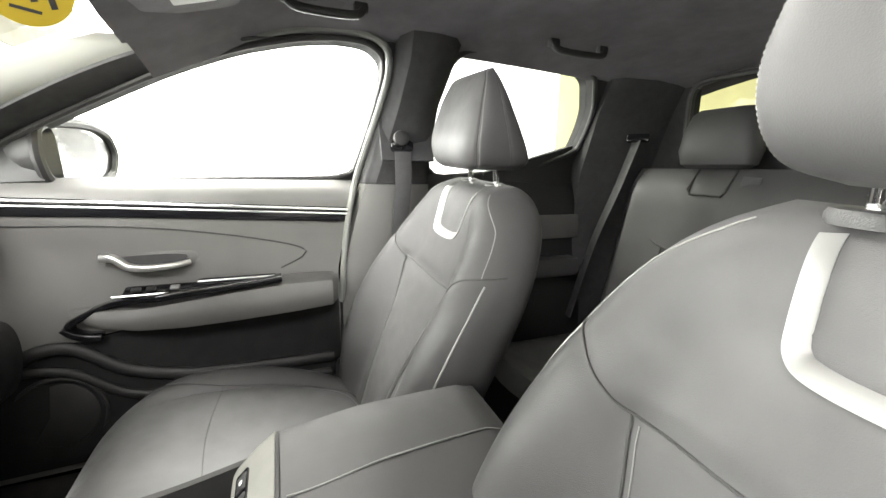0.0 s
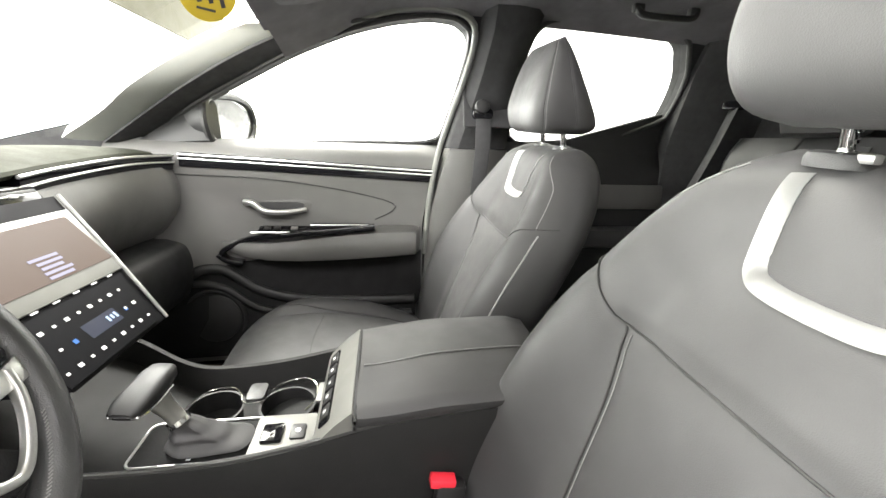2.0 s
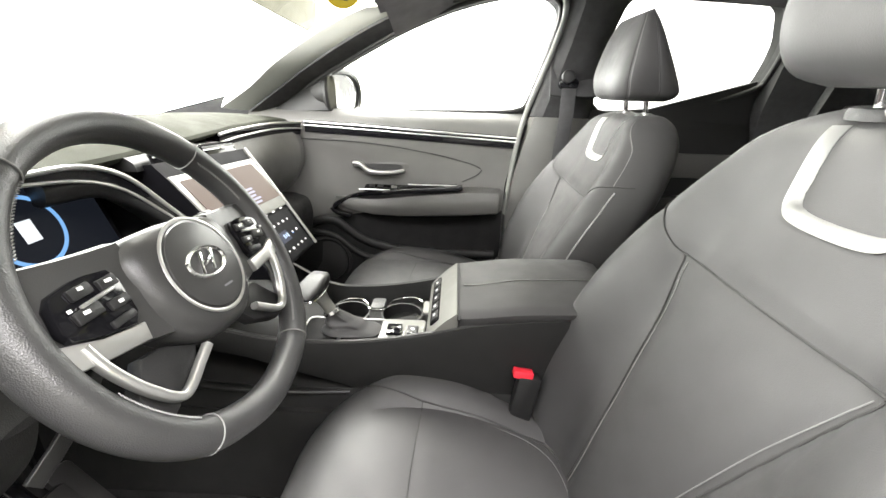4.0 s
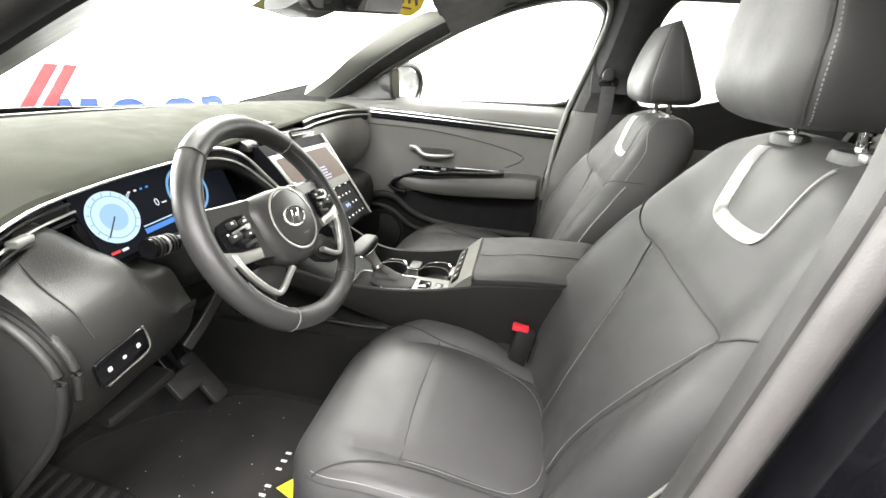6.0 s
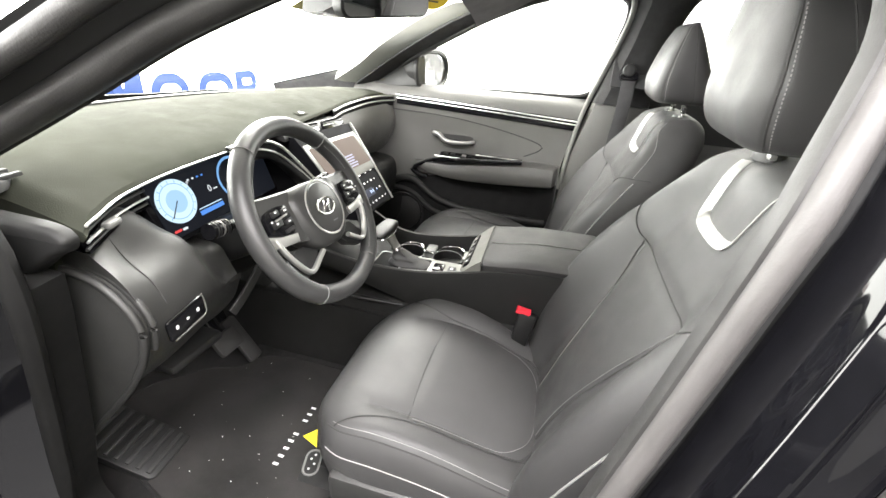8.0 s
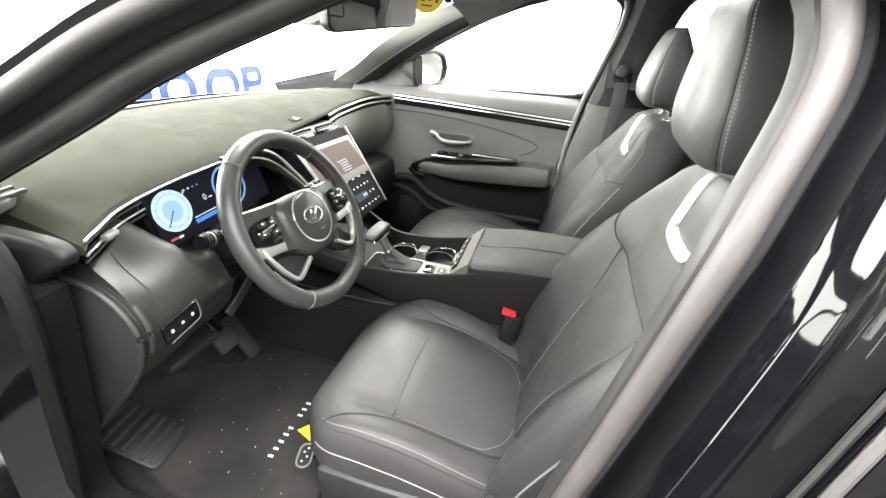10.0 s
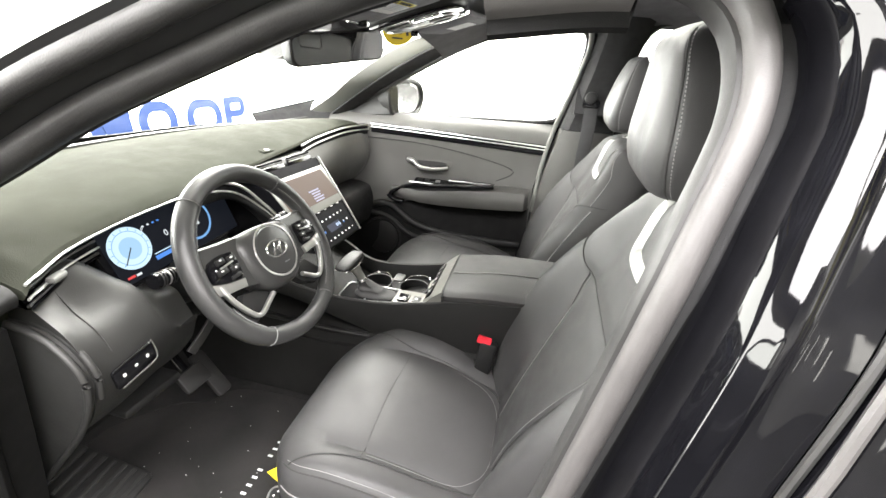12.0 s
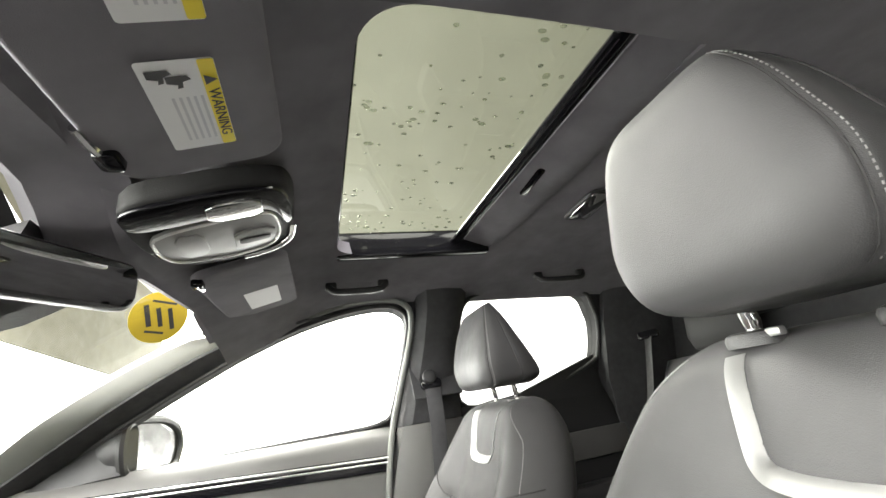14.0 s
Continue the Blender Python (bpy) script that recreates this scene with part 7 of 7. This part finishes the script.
bmesh.ops.transform(bm, matrix=inv1, verts=bm.verts)
part("height_adjuster", bm, CLOTH, b1, "dark belt height cover")
b2, inv2 = belt("rear_belt", [(0.585, -1.015, 1.300), (0.615, -0.985, 1.15), (0.650, -0.93, 0.95), (0.665, -0.86, 0.68)], "grey rear seat belt running down beside the bench", up=V(0.3, 1, 0))
bm = slab(rrect(0.07, 0.026, 0.008), 0.012, facing((0.583, -1.018, 1.305), (-0.5, 0.85, 0.2)), 0.003)
bmesh.ops.transform(bm, matrix=inv2, verts=bm.verts)
part("belt_guide", bm, PIANO, b2, "black belt guide")
b3, inv3 = belt("rear_belt", [(0.215, -1.02, 1.19), (0.225, -0.985, 1.06), (0.235, -0.93, 0.85), (0.24, -0.88, 0.68)], "grey middle seat belt lying over the bench", up=V(0.0, 1, 0.2))

# ---- things under the roof ----
def tp_(name, bm, material, parent, label="", base=None, smooth=True):
    bmesh.ops.transform(bm, matrix=Matrix.Translation(-Vector(base)), verts=bm.verts)
    return part(name, bm, material, parent, label, smooth)


VN = V(-0.0785, 0.28, 1).normalized()


def vis_z(x, y):
    return 1.437 - 0.28 * (y - 0.12) + 0.0785 * (x + 0.22)


# sun visors: x toward the passenger, y forward
def visor(x0, x1, y0, y1, label, dz=0.0):
    base = ((x0 + x1) / 2, y1, vis_z((x0 + x1) / 2, y1) + dz)
    e = thing("sun_visor", label, "sun visor", base)
    m = facing(((x0 + x1) / 2, (y0 + y1) / 2, vis_z((x0 + x1) / 2, (y0 + y1) / 2) + dz), -VN, up=(0, 1, 0))
    tp_("visor_board", slab(rrect(x1 - x0, (y1 - y0) / 0.96, 0.028, 6), 0.013, m @ pose(0, 0, -0.013), 0.005, 3), LINER, e, "dark fabric visor board", base)
    return e, base, m


ev, bv, mv = visor(-0.62, -0.197, 0.108, 0.254, "dark driver sun visor folded up, with warning labels")


def on_visor(x, y, lift=0.0008):
    """Pose on the visor's underside, its y toward the passenger side, its x toward the back."""
    return facing((x, y, vis_z(x, y)), -VN, up=(1, 0, 0)) @ pose(0, 0, lift)


def warn_label(e, b, x0, x1, y0, y1, word):
    w, h = (y1 - y0) / 0.96, x1 - x0
    c = ((x0 + x1) / 2, (y0 + y1) / 2)
    m = on_visor(*c)
    lab = tp_("warning_label", slab(rrect(w, h, 0.003), 0.0004, m), WHITEPL, e, "white and yellow warning label", b, False)
    s = 1 if (m @ V(1, 0, 0)).y < (m @ V(0, 0, 0)).y else -1
    tp_("label_band", slab(rrect(w * 0.22, h * 0.985, 0.002), 0.0004, m @ pose(s * w * 0.385, 0, 0.0005)), YELLOWPL, lab, "yellow band", b, False)
    tp_("label_word", text_mesh(word, 0.0125, m @ pose(s * w * 0.385, -h * 0.08 * s, 0.0012, 0, 0, -90 * s)), DARKPL, lab, "", b, False)
    tp_("label_symbol", slab([(-0.005, -0.004), (0.005, -0.004), (0, 0.005)], 0.0003, m @ pose(s * w * 0.385, h * 0.30 * s, 0.0012, 0, 0, -90 * s)), DARKPL, lab, "", b, False)
    for k in range(5):
        tp_("text_bar", box((0.0022, h * 0.52, 0.0003), m=m @ pose(s * w * (0.20 - 0.10 * k), -h * 0.12 * s, 0.0007), bevel=0), mat("grey_print", (0.55, 0.55, 0.56), 0.7) if k == 0 else bpy.data.materials["grey_print"], lab, "", b, False)
    for k in range(2):
        tp_("label_symbol", slab([(-0.006, -0.008), (0.001, -0.008), (0.003, -0.001), (0.007, -0.002), (0.006, 0.002), (0.0, 0.003), (-0.002, 0.009), (-0.006, 0.007)], 0.0003, m @ pose(-s * w * (0.26 - 0.22 * k), s * h * (0.36 - 0.06 * k), 0.0007, 0, 0, -90 * s)), DARKPL, lab, "", b, False)
    return lab


warn_label(ev, bv, -0.344, -0.238, 0.149, 0.199, "WARNING")
warn_label(ev, bv, -0.482, -0.376, 0.143, 0.193, "RISK")
tp_("visor_clip", box((0.026, 0.020, 0.016), (-0.240, 0.249, 1.400), 0.005), PIANO, ev, "black visor clip", bv)
tp_("clip_pin", tube([(-0.282, 0.256, 1.398), (-0.262, 0.255, 1.398), (-0.244, 0.250, 1.397)], 0.0042, 8), CHROME, ev, "chrome visor pin", bv)
ev2, bv2, mv2 = visor(0.098, 0.448, 0.128, 0.278, "dark passenger sun visor folded up", dz=-0.004)
tp_("visor_label", slab(rrect(0.066, 0.130, 0.003), 0.0004, facing((0.325, 0.193, vis_z(0.325, 0.193) - 0.0048), -VN, up=(1, 0, 0)), 0), WHITEPL, ev2, "pale paper label", bv2, False)
tp_("visor_clip", box((0.024, 0.018, 0.014), (0.118, 0.268, vis_z(0.118, 0.268) - 0.008), 0.004), PIANO, ev2, "black visor clip", bv2)
tp_("clip_pin", tube([(0.110, 0.268, vis_z(0.11, 0.268) - 0.012), (0.140, 0.266, vis_z(0.14, 0.266) - 0.012)], 0.004, 8), CHROME, ev2, "chrome visor pin", bv2)

# overhead console
OB = (-0.045, 0.20, 1.44)
oc = thing("overhead_console", "overhead console with map light, switches and gloss black strip", "roof console", OB)
SILVERP = mat("pale_roof_plastic", (0.30, 0.30, 0.285), 0.40, var=0.06)


def roof_plate(outline, depth, lift, bevel, n=3):
    """A flat piece under the roof, its outline in x and y, depth thick downward."""
    pts = dense(outline, n) if n else [Vector(p) for p in outline]
    m = Matrix(((1, 0, 0, 0), (0, 1, 0, 0), (0, 0, -1, 0), (0, 0, 0, 1)))
    bm = slab([(p[0], p[1]) for p in pts], depth, m, bevel, 3)
    for v in bm.verts:
        v.co.z += vis_z(v.co.x, v.co.y) + lift
    return bm


tp_("console_body", roof_plate([(-0.160, 0.285), (-0.157, 0.180), (-0.140, 0.118), (-0.100, 0.106), (-0.020, 0.108), (0.040, 0.122), (0.064, 0.150), (0.068, 0.215), (0.040, 0.275), (-0.040, 0.296)], 0.030, 0.028, 0.010), CONSOLEPL, oc, "dark grey roof console body", OB)
tp_("console_trim", roof_plate([(-0.156, 0.280), (-0.153, 0.180), (-0.137, 0.122), (-0.100, 0.110), (-0.040, 0.110), (-0.030, 0.120), (-0.075, 0.128), (-0.094, 0.150), (-0.096, 0.230), (-0.104, 0.284)], 0.006, -0.001, 0.002), PIANO, oc, "gloss black console strip", OB)
tp_("switch_plate", roof_plate([(-0.090, 0.272), (-0.090, 0.150), (-0.078, 0.130), (-0.020, 0.126), (0.020, 0.136), (0.036, 0.160), (0.036, 0.205), (0.010, 0.268), (-0.03, 0.278)], 0.006, -0.001, 0.002), SILVERP, oc, "pale grey switch plate", OB)
rim = [V(p.x, p.y, vis_z(p.x, p.y) - 0.0075) for p in dense([(-0.088, 0.270), (-0.088, 0.150), (-0.076, 0.132), (-0.020, 0.128), (0.018, 0.138), (0.034, 0.161), (0.034, 0.204), (0.009, 0.266), (-0.03, 0.276)], 3)]
tp_("plate_rim", tube(rim, 0.0022, 6, closed=True, up=V(0, 0.3, 1)), SATIN, oc, "satin rim of the switch plate", OB)
tp_("edge_trim", sweep(bmesh.new(), [V(p.x, p.y, vis_z(p.x, p.y) - 0.002) for p in curve([(-0.02, 0.111, 0), (0.030, 0.120, 0), (0.056, 0.145, 0), (0.060, 0.19, 0)], 6)], rrect(0.010, 0.010, 0.003)), CHROME, oc, "bright chrome console corner", OB)
tp_("light_lens", roof_plate([(-0.138, 0.200), (-0.128, 0.143), (-0.088, 0.143), (-0.096, 0.205)], 0.005, -0.0065, 0.0015, 2), CHROME, oc, "bright map light lens", OB)
rock = tp_("roof_switch", roof_plate([(-0.048, 0.186), (-0.040, 0.134), (0.010, 0.140), (0.012, 0.192)], 0.004, -0.0065, 0.0015, 2), SILVERP, oc, "pale sunroof rocker", OB)
# Finger hollow drawn as a flat dark patch in place of its shade.
tp_("switch_slot", roof_plate([(-0.026, 0.182), (-0.020, 0.142), (-0.006, 0.144), (-0.008, 0.184)], 0.002, -0.010, 0.0005, 2), DARKPL, rock, "flat dark patch for the shaded finger recess", OB)
tp_("light_switch", roof_plate([(-0.074, 0.250), (-0.066, 0.218), (0.000, 0.222), (0.000, 0.254)], 0.003, -0.0065, 0.001, 2), SILVERP, oc, "square pale light switch", OB)

# grab handles
def grab(y0, y1, x, z, s=1):
    base = (s * x, (y0 + y1) / 2, z)
    e = thing("grab_handle", "black folding grab handle on the roof edge", "handle", base, "grab handles")
    pts = curve([(s * (x + 0.006), y0, z + 0.008), (s * (x - 0.004), y0 - 0.012, z - 0.010), (s * (x - 0.008), y0 - 0.035, z - 0.016), (s * (x - 0.008), y1 + 0.035, z - 0.016), (s * (x - 0.004), y1 + 0.012, z - 0.010), (s * (x + 0.006), y1, z + 0.008)], 6)
    tp_("grip", sweep(bmesh.new(), pts, rrect(0.016, 0.014, 0.005), up=V(1, 0, 0)), HARD, e, "", base)
    for y in (y0 - 0.008, y1 + 0.008):
        tp_("mount", box((0.018, 0.030, 0.022), (s * (x + 0.006), y, z + 0.004), 0.006), HARD, e, "", base)
    return e


grab(0.055, -0.095, 0.425, 1.502)
grab(-0.565, -0.735, 0.455, 1.505)

# dome lamp and sensor in the roof
DL = (0.060, -0.497, 1.526)
dl = thing("dome_lamp", "small chrome-edged dome lamp in the roof lining", "lamp", DL)
tp_("lens", slab(rrect(0.105, 0.050, 0.010), 0.006, facing(DL, (0, 0, -1), up=(0, 1, 0)), 0.003), CHROME, dl, "bright lamp lens", DL)
tp_("bezel", tube([V(DL[0] + x, DL[1] + y, DL[2] - 0.002) for x, y in rrect(0.118, 0.062, 0.014)], 0.004, 6, closed=True), HARD, dl, "", DL)
SL = (-0.016, -0.318, 1.533)
sl = thing("roof_button", "narrow dark slot in the sunroof surround", "switch", SL)
tp_("slot", slab(rrect(0.085, 0.016, 0.006), 0.004, facing(SL, (0, 0, -1), up=(0, 1, 0)), 0.001), PIANO, sl, "", SL)

# interior mirror and camera housing
IM = (-0.06, 0.42, 1.40)
im = thing("interior_mirror", "black rear-view mirror under the windscreen header", "mirror", IM)
MMI = facing((-0.088, 0.368, 1.366), (-0.34, -0.93, -0.12), up=(-0.13, 0, 1))
tp_("mirror_shell", slab(rrect(0.268, 0.066, 0.022, 6), 0.024, MMI @ pose(0, 0, -0.022), 0.006), HARD, im, "black mirror shell", IM)
tp_("mirror_glass", slab(rrect(0.256, 0.056, 0.018, 6), 0.001, MMI @ pose(0, 0, 0.0022)), MIRROR, im, "silver mirror glass", IM, False)
tp_("mirror_arm", tube([(-0.060, 0.398, 1.382), (-0.045, 0.43, 1.398), (-0.03, 0.47, 1.388)], 0.010, 10), HARD, im, "black mirror arm", IM)
tp_("sensor_cover", loft(bmesh.new(), [[V(-0.030 + x * k, y, z + zz) for x, zz in ((-0.07, 0.0), (0.07, 0.0), (0.06, 0.03), (-0.06, 0.03))] for y, z, k in ((0.385, 1.395, 1.0), (0.45, 1.365, 1.05), (0.52, 1.338, 0.95), (0.58, 1.335, 0.7))]), HARD, im, "black camera cover behind the mirror", IM)

# stickers on the windscreen
st = thing("round_tag", "round yellow translucent tag with dark print", "sticker", (0.410, 0.416, 1.455))
stm = facing((0.410, 0.416, 1.455), (-0.62, -0.60, -0.50), up=(0, 0, 1))
tp_("tag_disc", disc(0.058, 0.0006, stm, 40), mat("yellow_tag", (0.42, 0.31, 0.02), 0.6, var=0.08), st, "", (0.410, 0.416, 1.455), False)
for k, (w_, h_, y_) in enumerate(((0.010, 0.050, 0.0), (0.009, 0.044, 0.0), (0.009, 0.050, 0.0))):
    tp_("print_bar", box((w_, h_, 0.0004), m=stm @ pose(-0.024 + 0.024 * k, y_, 0.0008, 0, 0, 24), bevel=0), DARKPL, st, "", (0.410, 0.416, 1.455), False)
for k in range(2):
    tp_("print_bar", box((0.05 - 0.012 * k, 0.005, 0.0004), m=stm @ pose(0, 0.034 - 0.068 * k, 0.0008), bevel=0), DARKPL, st, "", (0.410, 0.416, 1.455), False)
s2 = thing("paper_sticker", "pale yellow paper sticker on the windscreen", "sticker", (0.0, 0.612, 1.36))
tp_("sheet", slab(rrect(0.105, 0.050, 0.002), 0.0006, facing((0.000, 0.606, 1.358), (0, -0.46, -0.89), up=(0, 1, -0.5))), mat("pale_yellow_paper", (0.55, 0.50, 0.20), 0.8), s2, "", (0.0, 0.612, 1.36), False)

# ---- driver footwell ----
MB = (-0.42, 0.55, 0.43)
mt_ = thing("floor_mat", "black dusty carpet floor mat with pale edge lettering", "floor mat", MB)
DUST = mat("dusty_mat_carpet", (0.014, 0.013, 0.0125), 1.0, var=0.95, scale=5, bump=1.0, bscale=800)
outl = [(p.x, p.y) for p in dense([(-0.66, 0.30), (-0.20, 0.30), (-0.195, 0.60), (-0.22, 0.70), (-0.285, 0.725), (-0.31, 0.80), (-0.42, 0.90), (-0.50, 0.90), (-0.53, 0.74), (-0.64, 0.68)], 2)]
tp_("mat_sheet", slab(outl, 0.010, Matrix.Translation((0, 0, 0.432)), 0.004), DUST, mt_, "", MB)
tp_("mat_binding", tube([V(x, y, 0.440) for x, y in outl], 0.004, 6, closed=True), CARPET, mt_, "black bound edge", MB)
for k in range(9):
    t = k / 8
    if k == 5:
        continue
    x, y = -0.508 + 0.160 * t, 0.450 + 0.004 * t
    tp_("print_bar", box((0.0056, 0.0125, 0.0006), (x, y, 0.4428), 0), WHITEPL, mt_, "", MB, False)
tp_("mat_tag", slab([(-0.429, 0.433), (-0.446, 0.387), (-0.402, 0.411)], 0.001, Matrix.Translation((0, 0, 0.4432))), YELLOWPL, mt_, "yellow paper tag", MB, False)
bmat = pose(-0.482, 0.376, 0.4436, 0, 0, 16)
bd = tp_("mat_badge", slab(rrect(0.058, 0.030, 0.014), 0.001, bmat), HARD, mt_, "black oval badge with a silver edge", MB)
tp_("edge", tube([bmat @ V(x, y, 0.001) for x, y in rrect(0.060, 0.032, 0.015)], 0.0024, 6, closed=True), BADGE, bd, "", MB)
for x, y in ((-0.016, 0.004), (-0.004, -0.005), (0.008, 0.004), (0.018, -0.003)):
    tp_("mark", disc(0.0026, 0.0008, bmat @ pose(x, y, 0.0014), 10), WHITEPL, bd, "", MB)
rng2 = random.Random(7)
bm = bmesh.new()
for _ in range(34):
    r = rng2.uniform(0.0004, 0.0013)
    bmesh.ops.create_icosphere(bm, subdivisions=1, radius=r, matrix=Matrix.Translation((rng2.uniform(-0.60, -0.24), rng2.uniform(0.34, 0.72), 0.4428)))
cr = tp_("crumb", bm, WHITEPL, mt_, "", MB)
tagged(cr, kind="stuff")
# foot rest
FR = (-0.565, 0.78, 0.45)
fr = thing("foot_rest", "ribbed black rubber foot rest", "foot rest", FR)
fm = pose(-0.575, 0.760, 0.470, 22, 0, 8)
tp_("pad", slab(rrect(0.115, 0.20, 0.015), 0.014, fm, 0.004), HARD, fr, "", FR)
for k in range(8):
    tp_("rib", box((0.100, 0.010, 0.006), m=fm @ pose(0, -0.082 + 0.0235 * k, 0.016), bevel=0.002), RUBBER, fr, "", FR)
# pedals
for nm, x, y, z, w, h, lb in (("brake_pedal", -0.335, 0.70, 0.575, 0.075, 0.055, "black brake pedal"), ("throttle_pedal", -0.255, 0.735, 0.515, 0.045, 0.14, "tall black throttle pedal")):
    B_ = (x, y, z)
    pe = thing(nm, lb + " under the dash", "pedal", B_)
    pm = facing((x, y, z), (0, -0.80, 0.60), up=(0, 0.6, 0.8))
    tp_("pad", slab(rrect(w, h, 0.010), 0.012, pm, 0.004), RUBBER, pe, "black rubber pad", B_)
    tp_("arm", sweep(bmesh.new(), curve([(x, y + 0.01, z), (x - 0.005, y + 0.05, z + 0.08), (x - 0.01, y + 0.04, z + 0.20)], 5), rrect(0.014, 0.022, 0.004), up=V(1, 0, 0)), PIANO, pe, "black metal arm", B_)
# under-dash trays and column lower
tp_("knee_flap", box((0.12, 0.08, 0.02), m=pose(-0.53, 0.60, 0.735, 0, 0, 0), bevel=0.008), HARD, dash, "black under-dash flap", (0, 0.8, 0.6))
